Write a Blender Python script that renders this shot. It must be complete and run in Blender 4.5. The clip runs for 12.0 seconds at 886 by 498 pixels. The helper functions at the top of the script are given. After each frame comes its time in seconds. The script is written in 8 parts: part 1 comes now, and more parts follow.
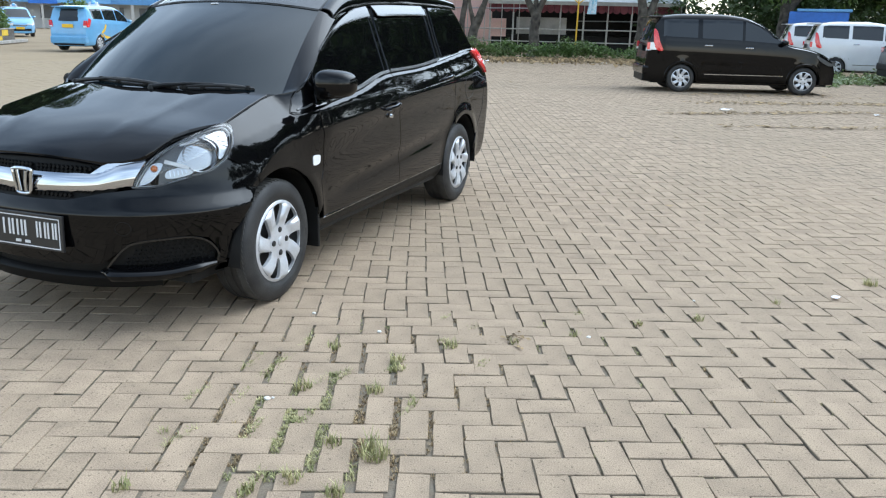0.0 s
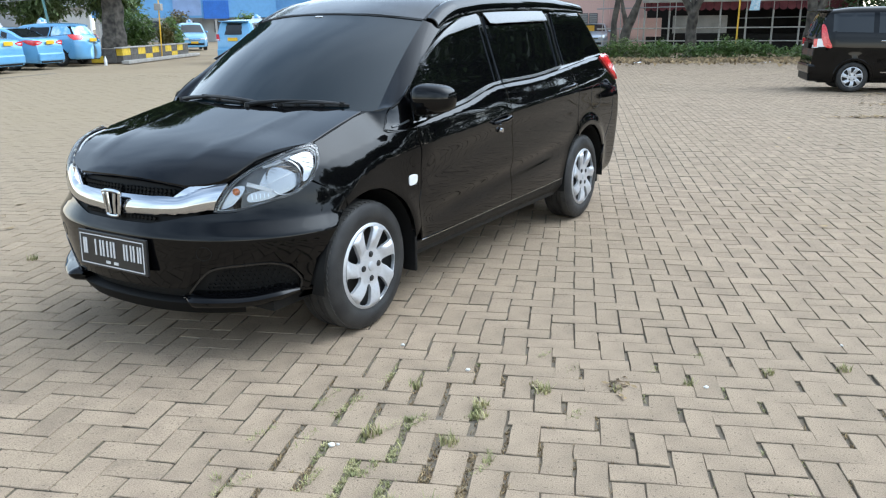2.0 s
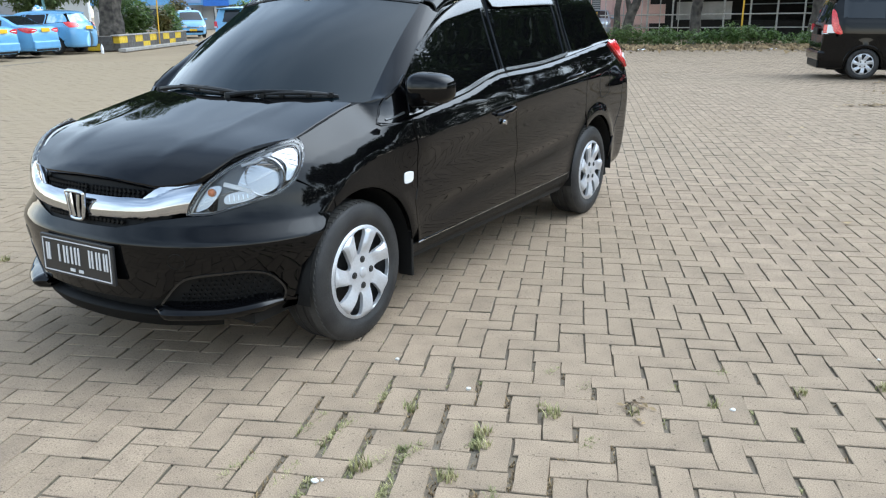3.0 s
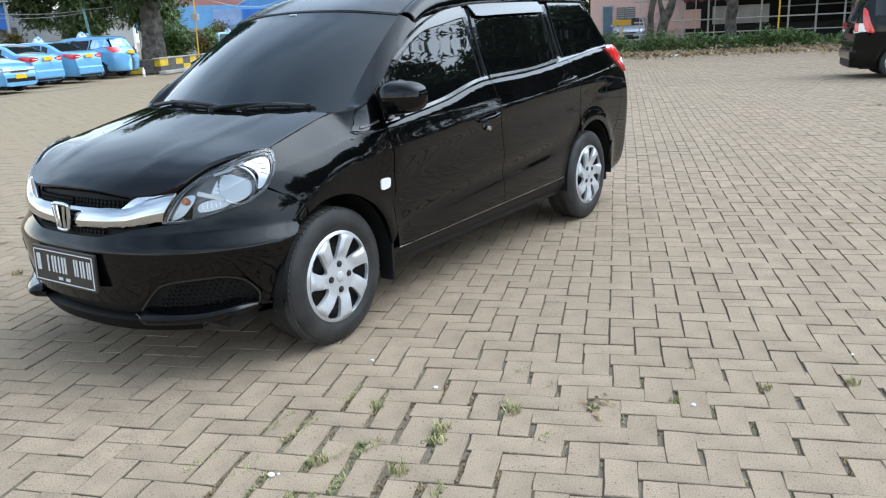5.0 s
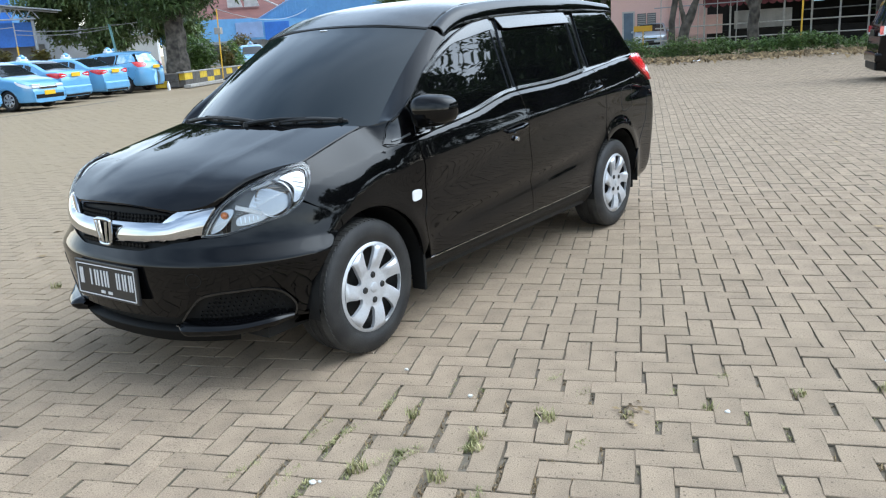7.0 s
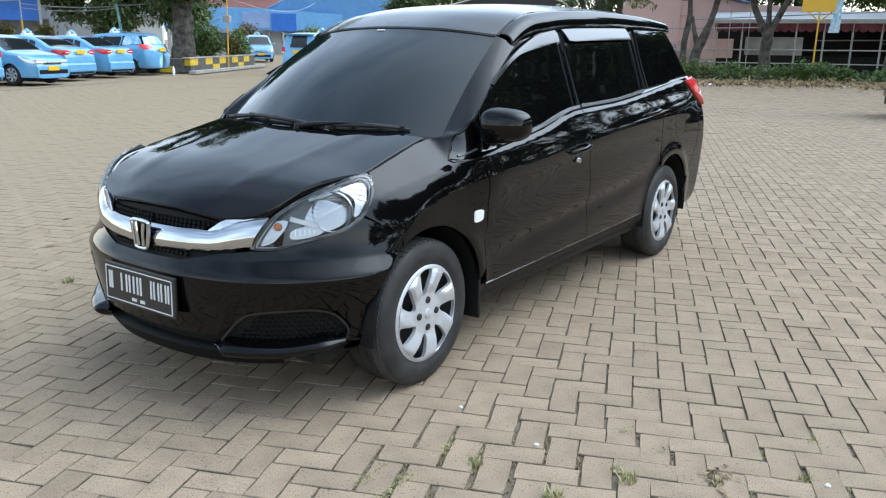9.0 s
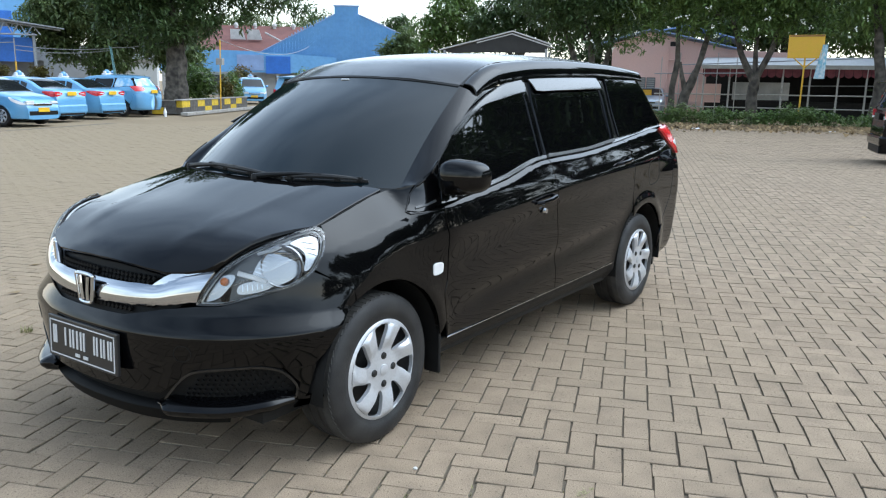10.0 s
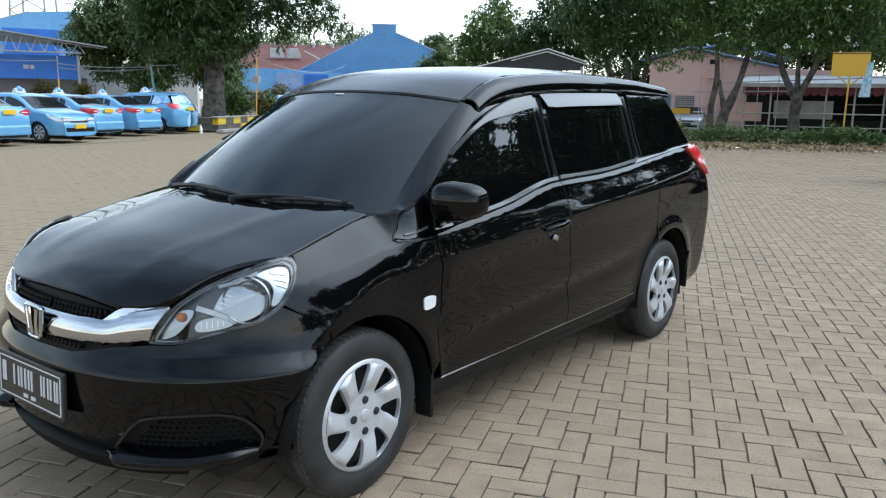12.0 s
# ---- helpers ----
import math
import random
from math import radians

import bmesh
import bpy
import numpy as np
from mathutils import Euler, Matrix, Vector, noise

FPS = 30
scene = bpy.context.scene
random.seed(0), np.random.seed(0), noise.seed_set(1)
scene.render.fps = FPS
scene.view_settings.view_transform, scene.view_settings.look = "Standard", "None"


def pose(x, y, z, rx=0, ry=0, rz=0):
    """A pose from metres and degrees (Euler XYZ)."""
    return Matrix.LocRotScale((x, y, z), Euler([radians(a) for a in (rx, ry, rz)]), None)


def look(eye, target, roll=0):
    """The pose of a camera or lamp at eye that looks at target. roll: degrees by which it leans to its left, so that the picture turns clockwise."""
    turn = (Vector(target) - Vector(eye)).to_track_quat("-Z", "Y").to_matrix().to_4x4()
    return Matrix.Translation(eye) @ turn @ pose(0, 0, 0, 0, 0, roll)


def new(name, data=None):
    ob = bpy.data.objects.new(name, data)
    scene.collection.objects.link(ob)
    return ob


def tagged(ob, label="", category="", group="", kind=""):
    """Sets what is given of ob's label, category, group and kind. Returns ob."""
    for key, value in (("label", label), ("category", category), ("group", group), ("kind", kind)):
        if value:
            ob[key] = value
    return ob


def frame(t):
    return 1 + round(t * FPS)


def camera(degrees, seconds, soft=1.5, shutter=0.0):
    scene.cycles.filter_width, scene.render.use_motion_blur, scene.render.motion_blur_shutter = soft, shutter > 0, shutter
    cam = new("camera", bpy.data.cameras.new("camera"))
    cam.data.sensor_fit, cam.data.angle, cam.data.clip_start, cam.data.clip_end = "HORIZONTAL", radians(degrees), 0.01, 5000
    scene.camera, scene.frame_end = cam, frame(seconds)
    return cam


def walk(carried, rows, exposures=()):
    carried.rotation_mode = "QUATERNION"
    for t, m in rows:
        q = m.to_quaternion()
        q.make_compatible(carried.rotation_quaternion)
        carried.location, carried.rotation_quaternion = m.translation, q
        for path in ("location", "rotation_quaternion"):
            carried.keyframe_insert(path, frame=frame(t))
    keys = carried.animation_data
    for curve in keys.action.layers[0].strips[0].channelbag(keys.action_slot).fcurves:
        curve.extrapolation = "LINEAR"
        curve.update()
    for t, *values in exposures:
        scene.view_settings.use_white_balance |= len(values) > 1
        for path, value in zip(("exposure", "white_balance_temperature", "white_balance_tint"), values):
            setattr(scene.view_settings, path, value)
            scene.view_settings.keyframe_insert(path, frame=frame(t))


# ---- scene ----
cam = camera(57.4, 12.0, soft=1.2)
PATH = [
    (0, (0.063, 0.072, 1.365), (0.173, 1.996, 0.826), 1.4),
    (0.5, (0.037, 0.189, 1.37), (0.131, 2.11, 0.822), 3.1),
    (1, (0.113, 0.272, 1.372), (0.047, 2.189, 0.804), 1.8),
    (1.5, (0.248, 0.378, 1.392), (-0.006, 2.28, 0.827), -0.2),
    (2, (0.303, 0.427, 1.388), (0.042, 2.337, 0.855), -0.5),
    (2.5, (0.296, 0.541, 1.368), (0.029, 2.447, 0.823), -0.6),
    (3, (0.273, 0.756, 1.369), (0.009, 2.657, 0.808), -0.6),
    (3.2, (0.26, 0.798, 1.371), (0.005, 2.701, 0.813), -0.6),
    (4.8, (0.563, 0.735, 1.343), (0.191, 2.629, 0.822), -2.2),
    (5, (0.585, 0.718, 1.343), (0.213, 2.611, 0.815), -2.6),
    (5.5, (0.601, 0.685, 1.35), (0.227, 2.577, 0.819), -3.8),
    (6, (0.615, 0.667, 1.366), (0.251, 2.563, 0.845), -3.8),
    (6.5, (0.597, 0.667, 1.361), (0.255, 2.57, 0.851), -3.6),
    (7, (0.552, 0.663, 1.366), (0.127, 2.551, 0.861), -3.6),
    (7.2, (0.529, 0.673, 1.363), (0.04, 2.547, 0.866), -3.3),
    (8.8, (0.169, 0.886, 1.386), (-0.255, 2.776, 0.89), 0.4),
    (9, (0.184, 0.903, 1.388), (-0.214, 2.799, 0.891), 0.6),
    (9.5, (0.226, 0.938, 1.396), (-0.151, 2.847, 0.93), 1.1),
    (10, (0.309, 1.019, 1.423), (-0.079, 2.94, 1.024), 0.9),
    (10.5, (0.426, 1.079, 1.412), (-0.029, 2.986, 1.019), -0.2),
    (11, (0.492, 1.151, 1.373), (-0.003, 3.05, 0.982), -1.2),
    (11.5, (0.439, 1.253, 1.397), (-0.036, 3.157, 1.008), -0.8),
    (12, (0.404, 1.387, 1.412), (-0.075, 3.296, 1.054), 1.0),
]
walk(cam, [(t, look(eye, target, roll)) for t, eye, target, roll in PATH],
     exposures=[(0.0, 0.47), (3.0, 0.45), (6.0, 0.41), (9.0, 0.34), (12.0, 0.07)])

# ---- light: bright broken cloud, high veiled sun ----
world = bpy.data.worlds.new("sky")
scene.world = world
world.use_nodes = True
wn, wl = world.node_tree.nodes, world.node_tree.links
sky = wn.new("ShaderNodeTexSky")
sky.sky_type, sky.sun_disc = "NISHITA", False
SUN_AZ, SUN_EL = 24.0, 48.0          # degrees: from +x towards +y, and up
sky.sun_elevation, sky.sun_rotation = radians(SUN_EL), radians(90 - SUN_AZ)
sky.dust_density, sky.air_density = 0.3, 1.2
coord = wn.new("ShaderNodeTexCoord")
squash = wn.new("ShaderNodeMapping")
squash.inputs["Scale"].default_value = (1.0, 1.0, 2.2)
cloud = wn.new("ShaderNodeTexNoise")
cloud.inputs["Scale"].default_value, cloud.inputs["Detail"].default_value, cloud.inputs["Roughness"].default_value = 1.7, 5.0, 0.5
height = wn.new("ShaderNodeSeparateXYZ")
rise = wn.new("ShaderNodeValToRGB")     # cloud cover: bright low down, blue-grey overhead
rise.color_ramp.elements[0].position, rise.color_ramp.elements[0].color = 0.02, (10.6, 10.7, 10.4, 1)
rise.color_ramp.elements[1].position, rise.color_ramp.elements[1].color = 0.92, (2.6, 3.2, 4.0, 1)
mid = rise.color_ramp.elements.new(0.17)
mid.color = (6.9, 8.4, 9.9, 1)
upper = rise.color_ramp.elements.new(0.60)
upper.color = (3.9, 5.2, 6.8, 1)
patch = wn.new("ShaderNodeValToRGB")
patch.color_ramp.elements[0].position, patch.color_ramp.elements[0].color = 0.36, (0.50, 0.53, 0.57, 1)
patch.color_ramp.elements[1].position, patch.color_ramp.elements[1].color = 0.66, (1.65, 1.6, 1.55, 1)
cover = wn.new("ShaderNodeMixRGB")
cover.blend_type = "MULTIPLY"
cover.inputs[0].default_value = 1.0
mixer = wn.new("ShaderNodeMixRGB")
mixer.inputs[0].default_value = 0.55
wl.new(coord.outputs["Generated"], squash.inputs[0])
wl.new(squash.outputs[0], cloud.inputs["Vector"])
wl.new(coord.outputs["Generated"], height.inputs[0])
wl.new(height.outputs["Z"], rise.inputs[0])
wl.new(cloud.outputs[0], patch.inputs[0])
wl.new(rise.outputs[0], cover.inputs[1])
wl.new(patch.outputs[0], cover.inputs[2])
wl.new(sky.outputs[0], mixer.inputs[1])
wl.new(cover.outputs[0], mixer.inputs[2])
# the veiled sun brightens the cloud round it
toward, lobe, veil = wn.new("ShaderNodeVectorMath"), wn.new("ShaderNodeMath"), wn.new("ShaderNodeMixRGB")
toward.operation, lobe.operation, veil.blend_type = "DOT_PRODUCT", "POWER", "ADD"
sun_way = Vector((math.cos(radians(SUN_AZ)) * math.cos(radians(SUN_EL)), math.sin(radians(SUN_AZ)) * math.cos(radians(SUN_EL)), math.sin(radians(SUN_EL))))
toward.inputs[1].default_value = sun_way
above = wn.new("ShaderNodeMath")
above.operation = "MAXIMUM"
above.inputs[1].default_value = 0.0
lobe.inputs[1].default_value = 5.0
veil.inputs[2].default_value = (19.6, 22.4, 25.0, 1)
wl.new(coord.outputs["Generated"], toward.inputs[0])
wl.new(toward.outputs["Value"], above.inputs[0])
wl.new(above.outputs[0], lobe.inputs[0])
wl.new(lobe.outputs[0], veil.inputs[0])
wl.new(mixer.outputs[0], veil.inputs[1])
wl.new(veil.outputs[0], wn["Background"].inputs[0])
wn["Background"].inputs[1].default_value = 0.20
sun = new("sun", bpy.data.lights.new("sun", "SUN"))
sun.data.energy, sun.data.angle, sun.data.color = 0.45, radians(54), (0.90, 0.965, 1.0)
sun.matrix_basis = look(sun_way * 60, (0, 0, 0))

# ---- materials ----
def material(name, color, rough=0.5, metal=0.0, coat=0.0, vary=0.0, scale=8.0, bump=0.0, bump_scale=60.0, second=None, spec=0.5, per_object=0.0, per_island=0.0, stain=None, rough_vary=0.0, pits=0.0, dust=None):
    """Principled surface with variation at two scales: broad stains and fine grain."""
    m = bpy.data.materials.new(name)
    m.use_nodes = True
    n, l = m.node_tree.nodes, m.node_tree.links
    b = n["Principled BSDF"]
    b.inputs["Roughness"].default_value, b.inputs["Metallic"].default_value = rough, metal
    b.inputs["Coat Weight"].default_value, b.inputs["Coat Roughness"].default_value = coat, 0.03
    b.inputs["Specular IOR Level"].default_value = spec
    c4 = (*color, 1)
    b.inputs["Base Color"].default_value = c4
    if not (dust or vary or bump or per_object or per_island or stain):
        return m
    tc = n.new("ShaderNodeTexCoord")
    big, fine = n.new("ShaderNodeTexNoise"), n.new("ShaderNodeTexNoise")
    big.inputs["Scale"].default_value, big.inputs["Detail"].default_value = scale, 5.0
    fine.inputs["Scale"].default_value, fine.inputs["Detail"].default_value = bump_scale, 4.0
    for t in (big, fine):
        l.new(tc.outputs["Object"], t.inputs["Vector"])
    mix = n.new("ShaderNodeMixRGB")
    mix.inputs[1].default_value = c4
    mix.inputs[2].default_value = (*(second or [v * (1 - 0.6 * vary) for v in color]), 1)
    ramp = n.new("ShaderNodeValToRGB")
    ramp.color_ramp.elements[0].position, ramp.color_ramp.elements[1].position = 0.38, 0.66
    l.new(big.outputs[0], ramp.inputs[0])
    l.new(ramp.outputs[0], mix.inputs[0])
    out = mix.outputs[0]
    grain = n.new("ShaderNodeMixRGB")
    grain.blend_type = "MULTIPLY"
    grain.inputs[0].default_value = min(1.0, vary)
    gr = n.new("ShaderNodeValToRGB")
    gr.color_ramp.elements[0].position, gr.color_ramp.elements[0].color = 0.3, (0.55, 0.55, 0.55, 1)
    gr.color_ramp.elements[1].position, gr.color_ramp.elements[1].color = 0.6, (1.08, 1.08, 1.08, 1)
    l.new(fine.outputs[0], gr.inputs[0])
    l.new(out, grain.inputs[1])
    l.new(gr.outputs[0], grain.inputs[2])
    out = grain.outputs[0]
    if per_object or per_island:
        hsv = n.new("ShaderNodeHueSaturation")
        span = n.new("ShaderNodeMapRange")
        amount = per_object or per_island
        span.inputs["To Min"].default_value, span.inputs["To Max"].default_value = 1 - amount, 1 + amount
        if per_object:
            l.new(n.new("ShaderNodeObjectInfo").outputs["Random"], span.inputs["Value"])
        else:
            l.new(n.new("ShaderNodeNewGeometry").outputs["Random Per Island"], span.inputs["Value"])
        l.new(span.outputs[0], hsv.inputs["Value"])
        l.new(out, hsv.inputs["Color"])
        out = hsv.outputs[0]
    if stain:
        st_color, st_scale, st_amount = stain
        world_at = n.new("ShaderNodeNewGeometry")
        sn = n.new("ShaderNodeTexNoise")
        sn.inputs["Scale"].default_value, sn.inputs["Detail"].default_value = st_scale, 7.0
        l.new(world_at.outputs["Position"], sn.inputs["Vector"])
        sr = n.new("ShaderNodeValToRGB")
        sr.color_ramp.elements[0].position, sr.color_ramp.elements[0].color = 0.45, (0, 0, 0, 1)
        sr.color_ramp.elements[1].position, sr.color_ramp.elements[1].color = 0.75, (st_amount, st_amount, st_amount, 1)
        sm = n.new("ShaderNodeMixRGB")
        sm.inputs[2].default_value = (*st_color, 1)
        l.new(sn.outputs[0], sr.inputs[0])
        l.new(sr.outputs[0], sm.inputs[0])
        l.new(out, sm.inputs[1])
        out = sm.outputs[0]
    if dust:
        place, split, span = n.new("ShaderNodeNewGeometry"), n.new("ShaderNodeSeparateXYZ"), n.new("ShaderNodeMapRange")
        dn, add, dm = n.new("ShaderNodeTexNoise"), n.new("ShaderNodeMath"), n.new("ShaderNodeMixRGB")
        dn.inputs["Scale"].default_value, dn.inputs["Detail"].default_value = 0.5, 5.0
        span.inputs["From Min"].default_value, span.inputs["From Max"].default_value = -1.0, -8.0
        span.inputs["To Min"].default_value, span.inputs["To Max"].default_value = -0.45, 0.50
        add.use_clamp = True
        dm.inputs[2].default_value = (*dust, 1)
        l.new(place.outputs["Position"], split.inputs[0])
        l.new(place.outputs["Position"], dn.inputs["Vector"])
        l.new(split.outputs["X"], span.inputs["Value"])
        l.new(span.outputs[0], add.inputs[0])
        l.new(dn.outputs[0], add.inputs[1])
        l.new(add.outputs[0], dm.inputs[0])
        l.new(out, dm.inputs[1])
        out = dm.outputs[0]
    if pits:
        pn, pr, pm = n.new("ShaderNodeTexNoise"), n.new("ShaderNodeValToRGB"), n.new("ShaderNodeMixRGB")
        pn.inputs["Scale"].default_value, pn.inputs["Detail"].default_value = 95.0, 1.5
        l.new(n.new("ShaderNodeNewGeometry").outputs["Position"], pn.inputs["Vector"])
        pr.color_ramp.elements[0].position, pr.color_ramp.elements[0].color = 0.655, (0, 0, 0, 1)
        pr.color_ramp.elements[1].position, pr.color_ramp.elements[1].color = 0.70, (pits, pits, pits, 1)
        pm.inputs[2].default_value = (*[v * 0.25 for v in color], 1)
        l.new(pn.outputs[0], pr.inputs[0])
        l.new(pr.outputs[0], pm.inputs[0])
        l.new(out, pm.inputs[1])
        out = pm.outputs[0]
    l.new(out, b.inputs["Base Color"])
    if rough_vary:
        rr = n.new("ShaderNodeMapRange")
        rr.inputs["To Min"].default_value, rr.inputs["To Max"].default_value = max(0, rough - rough_vary), min(1, rough + rough_vary)
        l.new(big.outputs[0], rr.inputs["Value"])
        l.new(rr.outputs[0], b.inputs["Roughness"])
    if bump:
        bp = n.new("ShaderNodeBump")
        bp.inputs["Strength"].default_value, bp.inputs["Distance"].default_value = min(1.0, bump), 0.004
        l.new(fine.outputs[0], bp.inputs["Height"])
        l.new(bp.outputs[0], b.inputs["Normal"])
    return m


def clear_cover(name, tint=(1, 1, 1), gloss=0.02):
    """Clear moulded plastic or thin glass: see-through, with a glossy skin."""
    m = bpy.data.materials.new(name)
    m.use_nodes = True
    n, l = m.node_tree.nodes, m.node_tree.links
    n.remove(n["Principled BSDF"])
    a, g, mx, fr = n.new("ShaderNodeBsdfTransparent"), n.new("ShaderNodeBsdfGlossy"), n.new("ShaderNodeMixShader"), n.new("ShaderNodeFresnel")
    a.inputs[0].default_value = (*tint, 1)
    g.inputs["Roughness"].default_value = gloss
    fr.inputs[0].default_value = 1.5
    l.new(fr.outputs[0], mx.inputs[0])
    l.new(a.outputs[0], mx.inputs[1])
    l.new(g.outputs[0], mx.inputs[2])
    l.new(mx.outputs[0], n["Material Output"].inputs[0])
    return m


PAINT_BLACK = material("black_paint", (0.0016, 0.0016, 0.0019), 0.10, coat=1.0, vary=0.25, scale=3, bump_scale=300, second=(0.003, 0.003, 0.0034), spec=0.0)
PAINT_BLACK.node_tree.nodes["Principled BSDF"].inputs["Coat IOR"].default_value = 1.35
PAINT_BLUE = material("taxi_blue_paint", (0.125, 0.35, 0.58), 0.28, coat=0.8, vary=0.15, scale=3, bump_scale=90)
PAINT_WHITE = material("white_paint", (0.62, 0.63, 0.64), 0.28, coat=0.8, vary=0.1, scale=3, bump_scale=90)
PAINT_DUSTY = material("dusty_black_paint", (0.0045, 0.0045, 0.0048), 0.35, coat=1.0, vary=0.5, scale=14, bump=0.10, bump_scale=260, second=(0.008, 0.008, 0.008), spec=0.1)
PAINT_DUSTY.node_tree.nodes["Principled BSDF"].inputs["Coat IOR"].default_value = 1.39
PAINT_DUSTY.node_tree.nodes["Principled BSDF"].inputs["Coat Roughness"].default_value = 0.17
FILM_GLASS = material("dark_film_glass", (0.0018, 0.0018, 0.0022), 0.015, spec=0.5)
SCREEN_GLASS = material("windscreen_glass", (0.006, 0.011, 0.014), 0.03, spec=0.42)
CAR_GLASS = material("car_window_glass", (0.012, 0.014, 0.016), 0.03, spec=0.48)
PLASTIC = material("black_plastic", (0.010, 0.010, 0.010), 0.5, spec=0.2, vary=0.3, scale=20, bump=0.25, bump_scale=400)
GLOSS_PLASTIC = material("gloss_black_plastic", (0.008, 0.008, 0.008), 0.12, coat=0.2)
RUBBER = material("tyre_rubber", (0.009, 0.009, 0.0095), 0.62, vary=0.5, scale=9, bump=0.4, bump_scale=220, second=(0.026, 0.025, 0.024))
TREAD = material("dusty_tread", (0.045, 0.042, 0.038), 0.85, vary=0.5, scale=12, bump=0.4, bump_scale=220, second=(0.028, 0.027, 0.025))
CHROME = material("chrome", (0.50, 0.515, 0.54), 0.06, metal=1.0)
SILVER = material("silver_wheel_paint", (0.53, 0.54, 0.56), 0.30, metal=0.35, coat=0.3, vary=0.2, scale=14, bump_scale=120)
TRIM = material("satin_trim", (0.24, 0.245, 0.25), 0.28, metal=0.6, vary=0.2, scale=30)
AD_FILM = material("blue_window_film", (0.16, 0.42, 0.68), 0.15, coat=0.6, vary=0.6, scale=4, second=(0.60, 0.75, 0.85))
STEEL = material("dark_steel", (0.05, 0.05, 0.05), 0.5, metal=0.7, vary=0.4, scale=20)
GRILLE_BLACK = material("grille_black", (0.004, 0.004, 0.004), 0.6, spec=0.15)
LAMP_DISH = material("lamp_reflector", (0.37, 0.38, 0.395), 0.27, metal=1.0)
LAMP_GREY = material("lamp_housing_grey", (0.055, 0.058, 0.060), 0.3, coat=0.3)
LAMP_LIGHT = material("lamp_housing_silver", (0.56, 0.57, 0.58), 0.34, metal=0.15, coat=0.3)
CLEAR = clear_cover("clear_lens", (0.97, 0.98, 0.98))
AMBER = material("amber_bulb", (0.75, 0.22, 0.06), 0.25)
RED_LENS = material("red_lens", (0.55, 0.012, 0.015), 0.12, coat=0.8, vary=0.3, scale=30, second=(0.75, 0.05, 0.05))
CLEAR_LENS = material("milky_clear_lens", (0.72, 0.72, 0.72), 0.2, coat=0.6)
PLATE_BLACK = material("plate_black", (0.014, 0.014, 0.015), 0.35)
PLATE_WHITE = material("plate_white", (0.60, 0.60, 0.60), 0.4)
PLATE_YELLOW = material("plate_yellow", (0.74, 0.44, 0.02), 0.4)

# ---- mesh helpers ----
def mesh_of(name, verts, faces, mat=None, smooth=True, normals=None):
    me = bpy.data.meshes.new(name)
    me.from_pydata([tuple(v) for v in verts], [], [tuple(f) for f in faces])
    if mat:
        me.materials.append(mat)
    me.update()
    if smooth:
        me.polygons.foreach_set("use_smooth", [True] * len(me.polygons))
    if normals is not None:
        me.normals_split_custom_set_from_vertices([tuple(v) for v in normals])
    return me


def child(name, me, parent=None, label=""):
    ob = new(name, me)
    if parent:
        ob.parent = parent
    return tagged(ob, label) if label else ob


def part(name, bm, mat, parent=None, label="", smooth=False):
    me = bpy.data.meshes.new(name)
    bm.to_mesh(me)
    bm.free()
    me.materials.append(mat)
    if smooth:
        me.polygons.foreach_set("use_smooth", [True] * len(me.polygons))
        me.set_sharp_from_angle(angle=radians(38))
    return child(name, me, parent, label)


def bm_box(a, b, bevel=0.0, m=None, bm=None):
    bm = bm or bmesh.new()
    made = bmesh.ops.create_cube(bm, size=1)["verts"]
    a, b = Vector(a), Vector(b)
    for v in made:
        v.co = Vector([(a[i] + b[i]) / 2 + v.co[i] * (b[i] - a[i]) for i in range(3)])
    if bevel:
        edges = list({e for v in made for e in v.link_edges})
        got = bmesh.ops.bevel(bm, geom=edges, offset=bevel, segments=2, affect="EDGES", profile=0.6)
        made = list({v for v in got["verts"]} | {v for v in made if v.is_valid})
    if m is not None:
        for v in made:
            v.co = m @ v.co
    return bm


def bm_rod(points, radii, sides=8, bm=None, caps=True):
    """A tube through the points, with a radius at each."""
    bm = bm or bmesh.new()
    pts = [Vector(p) for p in points]
    radii = [radii] * len(pts) if isinstance(radii, (int, float)) else radii
    rings, ref = [], None
    for i, p in enumerate(pts):
        way = (pts[min(i + 1, len(pts) - 1)] - pts[max(i - 1, 0)]).normalized()
        if ref is None or abs(ref.dot(way)) > 0.95:
            ref = Vector((0, 0, 1)) if abs(way.z) < 0.9 else Vector((1, 0, 0))
        u = way.cross(ref).normalized()
        w = way.cross(u).normalized()
        rings.append([bm.verts.new(p + radii[i] * (math.cos(2 * math.pi * k / sides) * u + math.sin(2 * math.pi * k / sides) * w)) for k in range(sides)])
    for r0, r1 in zip(rings, rings[1:]):
        for k in range(sides):
            bm.faces.new((r0[k], r0[(k + 1) % sides], r1[(k + 1) % sides], r1[k]))
    if caps:
        bm.faces.new(rings[0][::-1])
        bm.faces.new(rings[-1])
    bmesh.ops.recalc_face_normals(bm, faces=bm.faces)
    return bm


